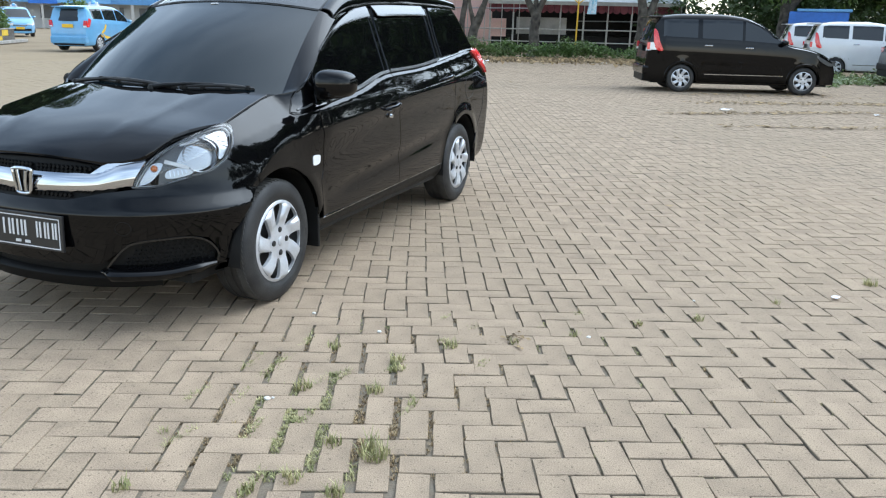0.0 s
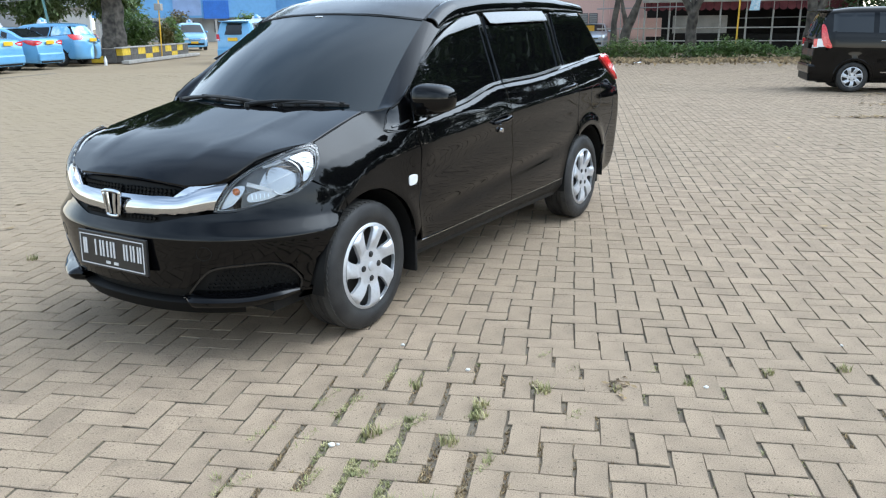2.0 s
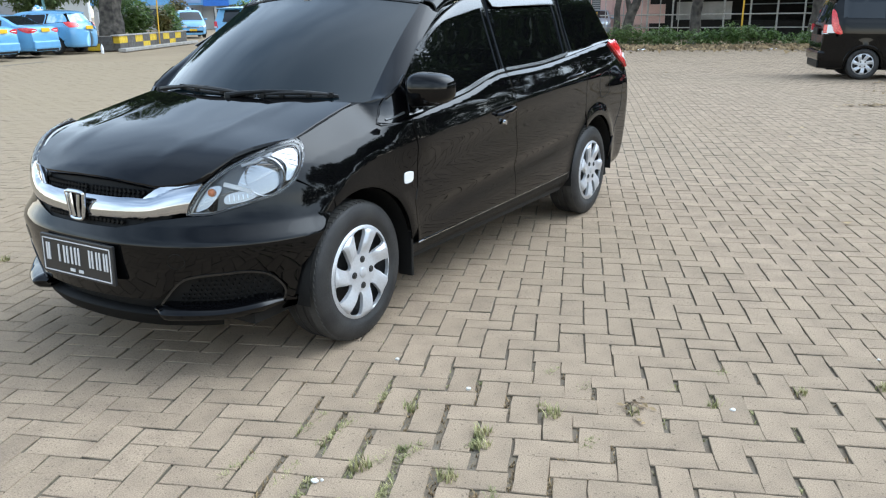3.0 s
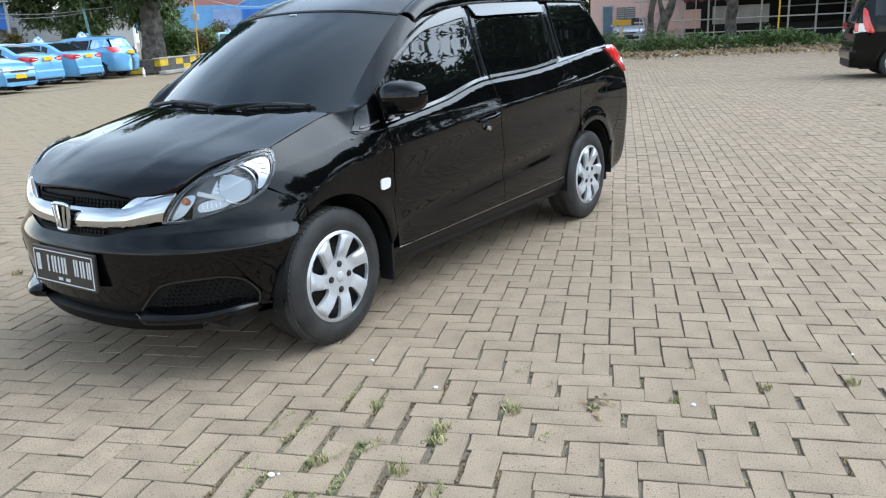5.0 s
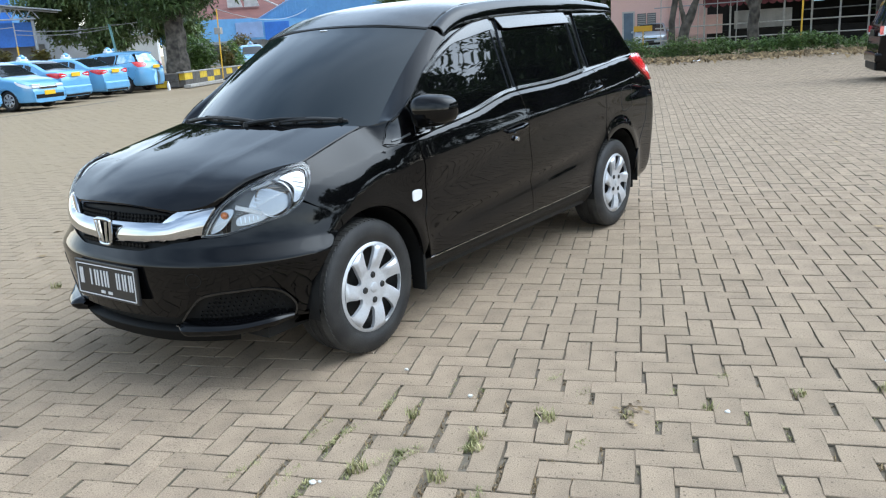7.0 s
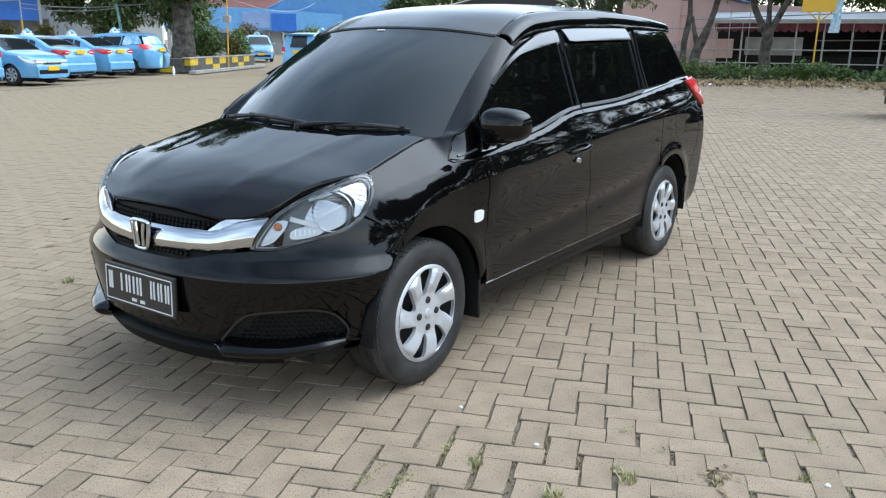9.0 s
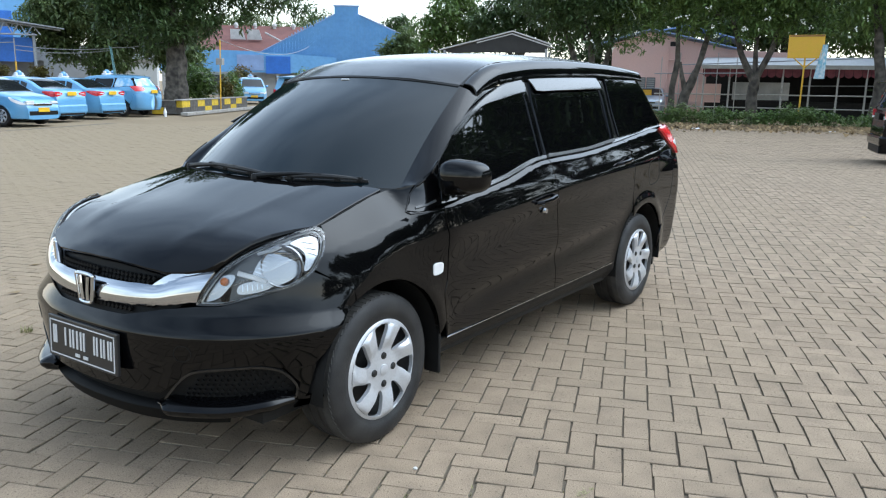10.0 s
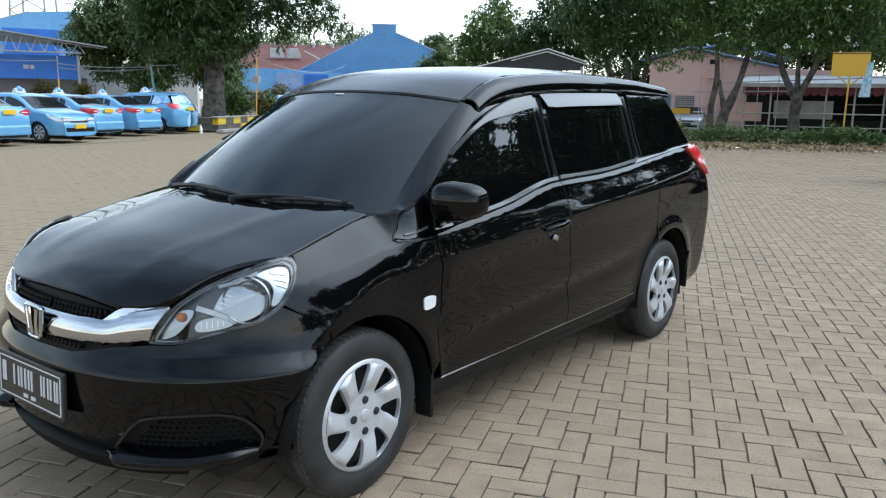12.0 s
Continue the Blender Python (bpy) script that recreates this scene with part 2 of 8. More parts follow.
def bm_lathe(profile, steps=32, axis="y", start=0.0, bm=None):
    """Turns (radius, height) points round an axis."""
    bm = bm or bmesh.new()
    rings = []
    for k in range(steps):
        a = start + 2 * math.pi * k / steps
        ring = []
        for r, h in profile:
            c, s = r * math.cos(a), r * math.sin(a)
            ring.append(bm.verts.new({"y": (c, h, s), "z": (c, s, h), "x": (h, c, s)}[axis]))
        rings.append(ring)
    for k in range(steps):
        a, b = rings[k], rings[(k + 1) % steps]
        for i in range(len(profile) - 1):
            bm.faces.new((a[i], a[i + 1], b[i + 1], b[i]))
    bmesh.ops.remove_doubles(bm, verts=bm.verts, dist=1e-5)
    bmesh.ops.recalc_face_normals(bm, faces=bm.faces)
    return bm


def lerp_table(table, x):
    """Smooth (monotone cubic) value of a table of (x, value) pairs in rising x."""
    xs, ys = [p[0] for p in table], [p[1] for p in table]
    if x <= xs[0]:
        return ys[0]
    if x >= xs[-1]:
        return ys[-1]
    i = max(k for k in range(len(xs) - 1) if xs[k] <= x)
    def slope(k):
        if k == 0 or k == len(xs) - 1:
            j = min(k, len(xs) - 2)
            return (ys[j + 1] - ys[j]) / (xs[j + 1] - xs[j])
        d0, d1 = (ys[k] - ys[k - 1]) / (xs[k] - xs[k - 1]), (ys[k + 1] - ys[k]) / (xs[k + 1] - xs[k])
        return 0.0 if d0 * d1 <= 0 else 2 * d0 * d1 / (d0 + d1)
    h = xs[i + 1] - xs[i]
    t = (x - xs[i]) / h
    return ((2 * t**3 - 3 * t**2 + 1) * ys[i] + (t**3 - 2 * t**2 + t) * h * slope(i)
            + (-2 * t**3 + 3 * t**2) * ys[i + 1] + (t**3 - t**2) * h * slope(i + 1))


def smooth01(a, b, x):
    t = min(1.0, max(0.0, (x - a) / (b - a)))
    return t * t * (3 - 2 * t)


def spline2(points, per=6, closed=False):
    """Catmull-Rom through 2D points; a point given as (x, y, 1) stays a sharp corner."""
    out, n = [], len(points)
    spans = n if closed else n - 1
    for i in range(spans):
        p1, p2 = points[i], points[(i + 1) % n]
        p0 = points[i - 1] if (closed or i > 0) else p1
        p3 = points[(i + 2) % n] if (closed or i + 2 < n) else p2
        if len(p1) > 2:
            p0 = p1
        if len(p2) > 2:
            p3 = p2
        for k in range(per):
            t = k / per
            out.append(tuple(0.5 * (2 * p1[c] + (p2[c] - p0[c]) * t + (2 * p0[c] - 5 * p1[c] + 4 * p2[c] - p3[c]) * t * t
                                    + (3 * p1[c] - p0[c] - 3 * p2[c] + p3[c]) * t**3) for c in (0, 1)))
    if not closed:
        out.append(tuple(points[-1][:2]))
    return out


def sheet(outline, at, step, flange=0.010, offset=0.0, flip=False, du=1e-3):
    """A panel of a curved surface: outline in the surface's two parameters, at(u, v) the place.
    Returns verts, faces and normals; the edge is turned inwards by flange."""
    bm = bmesh.new()
    face = bm.faces.new([bm.verts.new((u, v, 0)) for u, v in outline])
    bmesh.ops.triangulate(bm, faces=[face])
    us, vs = [p[0] for p in outline], [p[1] for p in outline]
    for axis, lo, hi, st in ((0, min(us), max(us), step[0]), (1, min(vs), max(vs), step[1])):
        k = math.ceil((hi - lo) / st)
        for i in range(1, k):
            c = lo + (hi - lo) * i / k
            co, no = ((c, 0, 0), (1, 0, 0)) if axis == 0 else ((0, c, 0), (0, 1, 0))
            bmesh.ops.bisect_plane(bm, geom=bm.verts[:] + bm.edges[:] + bm.faces[:], dist=1e-6, plane_co=co, plane_no=no)
    bm.normal_update()
    area = sum(f.calc_area() * (1 if f.normal.z > 0 else -1) for f in bm.faces)
    bm.verts.index_update()
    verts, normals = [], []
    for v in bm.verts:
        u, w = v.co.x, v.co.y
        p = Vector(at(u, w))
        a = Vector(at(u + du, w)) - Vector(at(u - du, w))
        b = Vector(at(u, w + du)) - Vector(at(u, w - du))
        nn = a.cross(b)
        nn = nn.normalized() if nn.length > 1e-12 else Vector((0, 0, 1))
        if flip:
            nn = -nn
        verts.append(p + nn * offset)
        normals.append(nn)
    turn = (area > 0) == flip
    faces = [tuple(v.index for v in (reversed(f.verts) if turn else f.verts)) for f in bm.faces]
    if flange:
        for e in bm.edges:
            if len(e.link_faces) == 1:
                i, j = e.verts[0].index, e.verts[1].index
                fv = [v.index for v in e.link_faces[0].verts]
                if (fv.index(i) + 1) % len(fv) != fv.index(j):
                    i, j = j, i
                if turn:
                    i, j = j, i
                k = len(verts)
                side = (verts[j] - verts[i]).cross((normals[i] + normals[j]))
                side = side.normalized() if side.length > 1e-12 else normals[i]
                for q, dep in ((i, 0), (j, 0), (j, flange), (i, flange)):
                    verts.append(verts[q] - normals[q] * dep)
                    normals.append((side + normals[q] * (0.8 if dep == 0 else 0)).normalized())
                faces.append((k + 1, k, k + 3, k + 2))
    bm.free()
    return verts, faces, normals


def ribbon(line, at, width, height, closed=False, offset=0.0, flip=False, du=1e-3):
    """A raised moulding of the given width along a line on a surface."""
    pts, n = [], len(line)
    for i, (u, w) in enumerate(line):
        p = Vector(at(u, w))
        a = Vector(at(u + du, w)) - Vector(at(u - du, w))
        b = Vector(at(u, w + du)) - Vector(at(u, w - du))
        nn = a.cross(b).normalized() * (-1 if flip else 1)
        pts.append((p + nn * offset, nn))
    verts, faces = [], []
    for i in range(n):
        prv, nxt = (pts[i - 1], pts[(i + 1) % n]) if closed else (pts[max(i - 1, 0)], pts[min(i + 1, n - 1)])
        way = (nxt[0] - prv[0]).normalized()
        side = way.cross(pts[i][1]).normalized() * (width / 2)
        p, nn = pts[i]
        verts += [p - side - nn * 0.004, p - side * 0.8 + nn * height, p + side * 0.8 + nn * height, p + side - nn * 0.004]
    for i in range(n if closed else n - 1):
        a, b = 4 * i, 4 * ((i + 1) % n)
        faces += [(a + k, b + k, b + k + 1, a + k + 1) for k in range(3)]
    if not closed:
        faces += [(0, 1, 2, 3), (4 * n - 1, 4 * n - 2, 4 * n - 3, 4 * n - 4)]
    bm = bmesh.new()
    made = [bm.verts.new(v) for v in verts]
    for f in faces:
        bm.faces.new([made[i] for i in f])
    bmesh.ops.recalc_face_normals(bm, faces=bm.faces)
    return bm


def slab(points, thick, way):
    """A flat plate: outline points, thickened along a way."""
    bm = bmesh.new()
    f = bm.faces.new([bm.verts.new(p) for p in points])
    got = bmesh.ops.extrude_face_region(bm, geom=[f])
    for v in [g for g in got["geom"] if isinstance(g, bmesh.types.BMVert)]:
        v.co += Vector(way).normalized() * thick
    bmesh.ops.recalc_face_normals(bm, faces=bm.faces)
    return bm


def empty_thing(name, m, label, category, group=""):
    ob = new(name)
    ob.empty_display_size = 0.2
    ob.matrix_basis = m
    return tagged(ob, label, category, group)

# ---- the seven-seat people carrier: one body surface, from which every panel is cut ----
# local axes: x forward from the front axle, y to its left, z up
FLANK = [(0.15, 0.640), (0.22, 0.715), (0.30, 0.785), (0.36, 0.804), (0.48, 0.8165), (0.62, 0.826), (0.74, 0.831), (0.84, 0.830), (0.92, 0.820), (1.00, 0.797),
         (1.06, 0.778), (1.15, 0.742), (1.28, 0.688), (1.40, 0.640), (1.46, 0.610), (1.52, 0.572), (1.56, 0.540)]
NOSE = [(0.16, 0.660), (0.20, 0.715), (0.26, 0.748), (0.36, 0.766), (0.46, 0.776), (0.535, 0.777), (0.558, 0.770), (0.60, 0.752), (0.66, 0.728), (0.72, 0.712), (0.78, 0.692), (0.86, 0.668), (0.95, 0.62)]
NOSE_W = [(0.15, 0.700), (0.22, 0.765), (0.30, 0.798), (0.40, 0.812), (0.52, 0.827), (0.555, 0.827), (0.60, 0.820), (0.68, 0.812), (0.76, 0.808), (0.84, 0.800), (0.92, 0.780)]
TAIL = [(0.20, -3.52), (0.30, -3.575), (0.50, -3.60), (0.70, -3.605), (0.90, -3.585), (1.05, -3.525), (1.14, -3.47), (1.20, -3.41), (1.35, -3.32), (1.50, -3.22)]
SEAM_Z = [(-0.40, 1.020), (-0.30, 1.006), (-0.17, 0.998), (0.05, 0.950), (0.23, 0.908), (0.40, 0.872), (0.60, 0.80)]
SEAM_Y = [(-0.40, 0.775), (-0.30, 0.742), (-0.22, 0.685), (-0.17, 0.652), (0.05, 0.662), (0.23, 0.678), (0.40, 0.655), (0.60, 0.60)]
NOSE_D, TAIL_D = 0.60, 0.30
WHEELBASE, WHEEL_R = 2.653, 0.305
ARCH = ((0.0, 0.362), (-WHEELBASE, 0.378))


def base_width(x, z):
    """Half the body's width at a station and height, before the wing rolls in to the bonnet."""
    k = smooth01(-0.10, 0.30, x)
    w = lerp_table(FLANK, z) * (1 - k) + lerp_table(NOSE_W, z) * k
    w -= 0.030 * smooth01(-1.9, -3.6, x)
    # swelling over the wheels
    for ax, ar in ARCH:
        d = math.hypot(x - ax, z - 0.31)
        w += 0.013 * math.exp(-((d - ar - 0.015) / 0.05) ** 2) * smooth01(1.0, 0.7, z)
    if x < -0.1:
        # shoulder under the windows, rising waist crease, lower hollow of the doors
        b = belt(x)
        w += 0.017 * smooth01(b + 0.004, b - 0.034, z) * smooth01(-0.1, -0.45, x) * smooth01(b - 0.30, b - 0.08, z)
    if -3.3 < x < -0.1:
        zc = 0.80 + 0.085 * (-x - 0.3) ** 0.9 if x < -0.3 else 0.80
        fade = smooth01(-0.1, -0.5, x) * smooth01(-3.3, -2.9, x)
        w += fade * 0.008 * math.exp(-((z - zc) / 0.035) ** 2 if z > zc else -((z - zc) / 0.075) ** 2)
        zl = 0.40 + 0.075 * (-x - 0.4)
        w -= smooth01(-0.35, -0.8, x) * smooth01(-2.5, -1.9, x) * 0.016 * math.exp(-((z - zl - 0.05) / 0.055) ** 2)
    return w


def half_width(x, z):
    w = base_width(x, z)
    k = smooth01(-0.46, -0.12, x)
    if k > 0 and z > 0.6:
        zs, ys = lerp_table(SEAM_Z, x), lerp_table(SEAM_Y, x)
        t = min(1.0, max(0.0, (zs - z) / 0.21))
        # a flat slope down to the wing's crease, which runs from the lamp back to the quarter light, then rounding off
        tc = (zs - lerp_table([(-0.30, 0.910), (-0.18, 0.896), (0.02, 0.866), (0.25, 0.817), (0.35, 0.80)], x)) / 0.21
        g = 1.45 * t if t < tc else 1.45 * tc + (1 - 1.45 * tc) * (1 - (1 - (t - tc) / (1 - tc)) ** 1.35)
        roll = ys + (min(w, 0.826) - ys) * g
        w = w * (1 - k) + min(w, roll) * k
    return w


def slim(x, z):
    """The passenger's side leans in a little more beside the screen."""
    return 1 - 0.055 * smooth01(0.93, 1.12, z) * smooth01(-1.4, -0.6, x)


def flank(r, z, side=1):
    """The body's skin. r 0..1 runs round the nose from the middle, then one a metre back along the flank, then round the tail."""
    xf, xr = lerp_table(NOSE, z), lerp_table(TAIL, z)
    xn, xt = xf - NOSE_D, xr + TAIL_D
    long = xn - xt
    if r <= 1:
        a = max(0.0, r) * math.pi / 2
        x = xn + NOSE_D * max(0.0, math.cos(a)) ** 1.2
        y = base_width(min(x, 0.30), z) * max(0.0, math.sin(a)) ** 0.8
        cap = half_width(x, z)
        y = y if y < 0.05 else (y ** -26 + cap ** -26) ** (-1 / 26)
        if r < 0:
            y = -y
    elif r <= 1 + long:
        x = xn - (r - 1)
        y, cap = base_width(x, z), half_width(x, z)
        k = smooth01(-0.45, -0.05, x)
        y = cap * (1 - k) + k * (y ** -26 + cap ** -26) ** (-1 / 26)
    else:
        a = max(0.0, min(1.0, (r - 1 - long))) * math.pi / 2
        x = xt - TAIL_D * math.sin(a) ** 1.3
        y = half_width(max(x, xt - 0.05), z) * max(0.0, math.cos(a)) ** 0.5
    if x > 0.08 and 0.42 < z < 0.612:
        # ledge round the bumper: a slope under the lamps ends in a crease, with the face drawn in below it
        e = 0.016 * ((0.612 - z) / 0.055 if z > 0.557 else (z - 0.42) / 0.137) * smooth01(0.08, 0.26, x) * (0.35 + 0.65 * smooth01(0.15, 0.6, r))
        a = min(1.0, max(0.0, r)) * math.pi / 2
        x, y = x + e * math.cos(a), y + math.copysign(e * math.sin(a), y)
    return (x, y * side * (slim(x, z) if side < 0 else 1.0), z)


def r_of_x(x, z):
    xf, xr = lerp_table(NOSE, z), lerp_table(TAIL, z)
    xn, xt = xf - NOSE_D, xr + TAIL_D
    if x > xn:
        return math.acos(min(1.0, ((x - xn) / NOSE_D) ** (1 / 1.2))) / (math.pi / 2)
    if x > xt:
        return 1 + xn - x
    return 1 + xn - xt + math.asin(min(1.0, ((xt - x) / TAIL_D) ** (1 / 1.3))) / (math.pi / 2)


def r_of_y(y, z):
    w = base_width(0.3, z)
    return math.asin(min(1.0, (y / w) ** 1.25)) / (math.pi / 2)


def on_x(points):
    return [(r_of_x(x, z), z) for x, z in points]


def bonnet_at(x, y):
    zc = lerp_table([(-0.30, 1.075), (-0.15, 1.044), (0.0, 1.010), (0.2, 0.962), (0.4, 0.914), (0.55, 0.864), (0.66, 0.809), (0.73, 0.742)], x)
    k = lerp_table([(-0.2, 0.116), (0.2, 0.105), (0.44, 0.092), (0.56, 0.16), (0.66, 0.32)], x)
    crease = 0.003 * math.exp(-((abs(y) - 0.30 - 0.25 * max(0, 0.6 - x) * 0.5) / 0.05) ** 2) * smooth01(0.68, 0.5, x)
    return (x, y, zc - k * y * y + crease)


def screen_at(a, b):
    """The windscreen: a from -1 to 1 across, b from 0 at the bottom to 1 at the top."""
    a2 = abs(a) ** 2.1
    x0, y0, z0 = -0.035 - 0.215 * a2, 0.672 * a, 1.008 - 0.014 * a2
    x1, y1, z1 = -0.735 - 0.095 * a2, 0.575 * a, 1.452 - 0.038 * a2
    bulge = (0.028 - 0.012 * a2) * math.sin(math.pi * min(1, max(0, b)))
    return (x0 + (x1 - x0) * b + bulge * 0.45, y0 + (y1 - y0) * b, z0 + (z1 - z0) * b + bulge)


ROOF_Z = [(-3.35, 1.530), (-3.0, 1.572), (-2.5, 1.600), (-2.0, 1.607), (-1.6, 1.600), (-1.25, 1.580), (-1.0, 1.547), (-0.83, 1.495), (-0.72, 1.448)]


def roof_at(x, y):
    y = max(-0.60, min(0.60, y))
    zr = lerp_table(ROOF_Z, x)
    edge = 0.050 + 0.031 * smooth01(-1.15, -0.83, x)
    return (x, y, zr - edge * (abs(y) / 0.575) ** 2.6)


def ditch_y(x):
    return lerp_table([(-3.3, 0.475), (-3.0, 0.512), (-2.4, 0.534), (-1.3, 0.540), (-1.0, 0.556), (-0.83, 0.575)], x)


def cant_at(s, x):
    """The rounded rail between the roof's seam (s = 0) and the tops of the side windows (s = 1)."""
    y0 = ditch_y(x)
    z0 = roof_at(x, y0)[2]
    z1 = min(window_top(x) - 0.010 + 0.032 * smooth01(-1.30, -0.87, x), z0 - 0.02)
    y1 = half_width(x, z1)
    t = s * math.pi / 2
    return (x, y0 + (y1 - y0) * max(0.0, math.sin(t)) ** 0.9, z0 + (z1 - z0) * max(0.0, 1 - math.cos(t)) ** 0.9 + 0.006 * math.sin(math.pi * s))


def window_top(x):
    return lerp_table([(-3.2, 1.462), (-2.9, 1.478), (-2.3, 1.478), (-1.7, 1.470), (-1.37, 1.458), (-1.15, 1.432), (-0.95, 1.380), (-0.75, 1.302), (-0.55, 1.208), (-0.40, 1.125), (-0.24, 1.030)], x)


def belt(x):
    return lerp_table([(-3.3, 1.185), (-2.9, 1.160), (-2.3, 1.112), (-2.0, 1.088), (-1.75, 1.073), (-1.45, 1.068), (-1.25, 1.060), (-0.9, 1.000), (-0.5, 0.955), (-0.15, 0.930)], x)


def arch_arc(which, a0, a1, n=14, grow=0.0):
    cx, rad = ARCH[which]
    return [(cx + (rad + grow) * math.cos(radians(a0 + (a1 - a0) * i / n)), 0.31 + (rad + grow) * math.sin(radians(a0 + (a1 - a0) * i / n))) for i in range(n + 1)]


def people_carrier(m, paint, plate_mat, mark_mat, label, category, group="", extras=True, fine=1.0):
    """The whole car. extras: what only the near one shows well (wipers, rain guards, bars on its number plate)."""
    car = empty_thing("people_carrier" if extras else "taxi_people_carrier", m, label, category, group)
    sx = 0.035 * fine

    def skin(name, pts, mat, side, offset=0.0, step=(0.05, 0.035), flange=0.010, parent=None, label=""):
        me = mesh_of(name, *sheet(pts, lambda u, w: flank(u, w, side), (step[0] * fine, step[1] * fine), flange, offset, flip=side < 0)[:2], mat)
        return child(name, me, parent or car, label)

    def skin_n(name, pts, at, mat, flip, offset=0.0, step=(0.05, 0.05), flange=0.010, parent=None, label=""):
        v, f, n = sheet(pts, at, (step[0] * fine, step[1] * fine), flange, offset, flip)
        return child(name, mesh_of(name, v, f, mat, True, n), parent or car, label)

    for side in (1, -1):
        at = lambda u, w, s=side: flank(u, w, s)
        fl = side < 0
        put = lambda name, pts, mat, **kw: skin_n(name, pts, at, mat, fl, **kw)
        # front wing: bonnet seam, door gap, wheel arch, bumper seam, lamp
        seam = [(x, lerp_table(SEAM_Z, x) - 0.004) for x in (0.225, 0.10, 0.0, -0.08, -0.165)]
        wing = [(0.264, 0.824), (0.236, 0.866), (0.229, 0.888)] + seam + [(-0.222, 1.006), (-0.260, 1.017), (-0.222, 0.964), (-0.188, 0.922), (-0.185, 0.908), (-0.24, 0.908), (-0.30, 0.918), (-0.357, 0.922), (-0.372, 0.80), (-0.388, 0.60), (-0.400, 0.42)]
        wing += [(x, z) for x, z in arch_arc(0, 171, 62, 18)] + [(0.184, 0.673), (0.26, 0.722), (0.318, 0.762)]
        put("front_wing", on_x(wing), paint, step=(0.03, 0.015))
        # doors
        front_door = [(-0.364, 0.922)] + [(x, belt(x) - 0.012) for x in (-0.5, -0.7, -0.9, -1.1, -1.25)] + [(-1.338, 1.052), (-1.352, 0.96), (-1.385, 0.75), (-1.425, 0.52), (-1.440, 0.352), (-0.9, 0.340), (-0.432, 0.334), (-0.408, 0.42), (-0.396, 0.60), (-0.380, 0.80)]
        door_f = put("front_door", on_x(front_door), paint, step=(0.03, 0.012))
        rear_door = [(-1.346, 1.052), (-1.45, 1.056)] + [(x, belt(x) - 0.012) for x in (-1.6, -1.75, -2.0, -2.2)] + [(-2.352, 1.102), (-2.40, 1.04), (-2.428, 0.96), (-2.436, 0.85), (-2.432, 0.76)]
        rear_door += [(x, z) for x, z in arch_arc(1, 57, 8, 10, 0.055)] + [(-2.235, 0.368), (-1.9, 0.358), (-1.447, 0.352), (-1.433, 0.52), (-1.393, 0.75), (-1.360, 0.96)]
        door_r = put("rear_door", on_x(rear_door), paint, step=(0.03, 0.012))
        # sill under the doors, with its bright lower moulding
        sill = [(-0.355, 0.325), (-0.9, 0.332), (-1.44, 0.344), (-2.245, 0.360), (-2.275, 0.30), (-2.285, 0.235), (-1.5, 0.215), (-0.8, 0.212), (-0.372, 0.218)]
        put("sill", on_x(sill), PLASTIC, offset=-0.012)
        line = [(x, z) for x, z in ((-0.42, 0.334), (-0.9, 0.339), (-1.44, 0.349), (-1.9, 0.356), (-2.20, 0.364))]
        part("sill_moulding", ribbon(on_x(line), at, 0.005, 0.002, flip=fl), CHROME, car, "bright line along the foot of the doors", True)
        # rear quarter round to the tail
        quarter = [(-2.360, 1.104), (-2.6, 1.124), (-2.9, 1.150), (-2.985, 1.150), (-3.04, 1.06), (-3.13, 0.985), (-3.20, 0.90), (-3.16, 0.70), (-3.035, 0.50)]
        quarter += list(arch_arc(1, 150, 57, 16)) + [(-2.440, 0.76), (-2.445, 0.86), (-2.437, 0.96), (-2.41, 1.04)]
        put("rear_quarter", on_x(quarter), paint, step=(0.03, 0.015))
        flap = spline2([(-2.72, 0.945), (-2.87, 0.965), (-2.90, 0.90), (-2.88, 0.82), (-2.74, 0.80), (-2.70, 0.87)], 5, True)
        part("fuel_flap" if side > 0 else "flank_crease", ribbon(on_x(flap), at, 0.006, 0.0006, True, flip=fl), PLASTIC, car)
        # rear bumper corner and half
        rb = on_x([(-3.045, 0.50), (-3.17, 0.70), (-3.205, 0.895)])
        r_end = 1 + lerp_table(NOSE, 0.5) - NOSE_D - lerp_table(TAIL, 0.5) - TAIL_D + 1.03
        bumper = rb + [(r_end, 0.87), (r_end, 0.26)] + on_x([(-3.30, 0.245), (-3.06, 0.262), (-3.01, 0.33), (-3.0, 0.43)])
        put("rear_bumper", bumper, paint, step=(0.06, 0.05))
        # tail lamp
        corner = [(r_of_x(-2.99, 1.15), 1.146), (r_of_x(-3.2, 1.16), 1.158), (r_of_x(-3.44, 1.13), 1.13), (r_of_x(-3.52, 1.0), 1.0), (r_of_x(-3.56, 0.90), 0.90), (r_of_x(-3.40, 0.89), 0.89), (r_of_x(-3.208, 0.90), 0.90), (r_of_x(-3.138, 0.985), 0.985), (r_of_x(-3.048, 1.06), 1.06)]
        put("tail_corner", corner, paint, step=(0.03, 0.02))
        lamp = spline2([(r_of_x(-3.03, 1.148), 1.148, 1), (r_of_x(-3.2, 1.162), 1.162), (r_of_x(-3.40, 1.15), 1.145, 1), (r_of_x(-3.49, 1.06), 1.06), (r_of_x(-3.50, 0.985), 0.985, 1), (r_of_x(-3.36, 0.968), 0.968), (r_of_x(-3.27, 0.972), 0.972, 1), (r_of_x(-3.16, 1.04), 1.04)], 4, True)
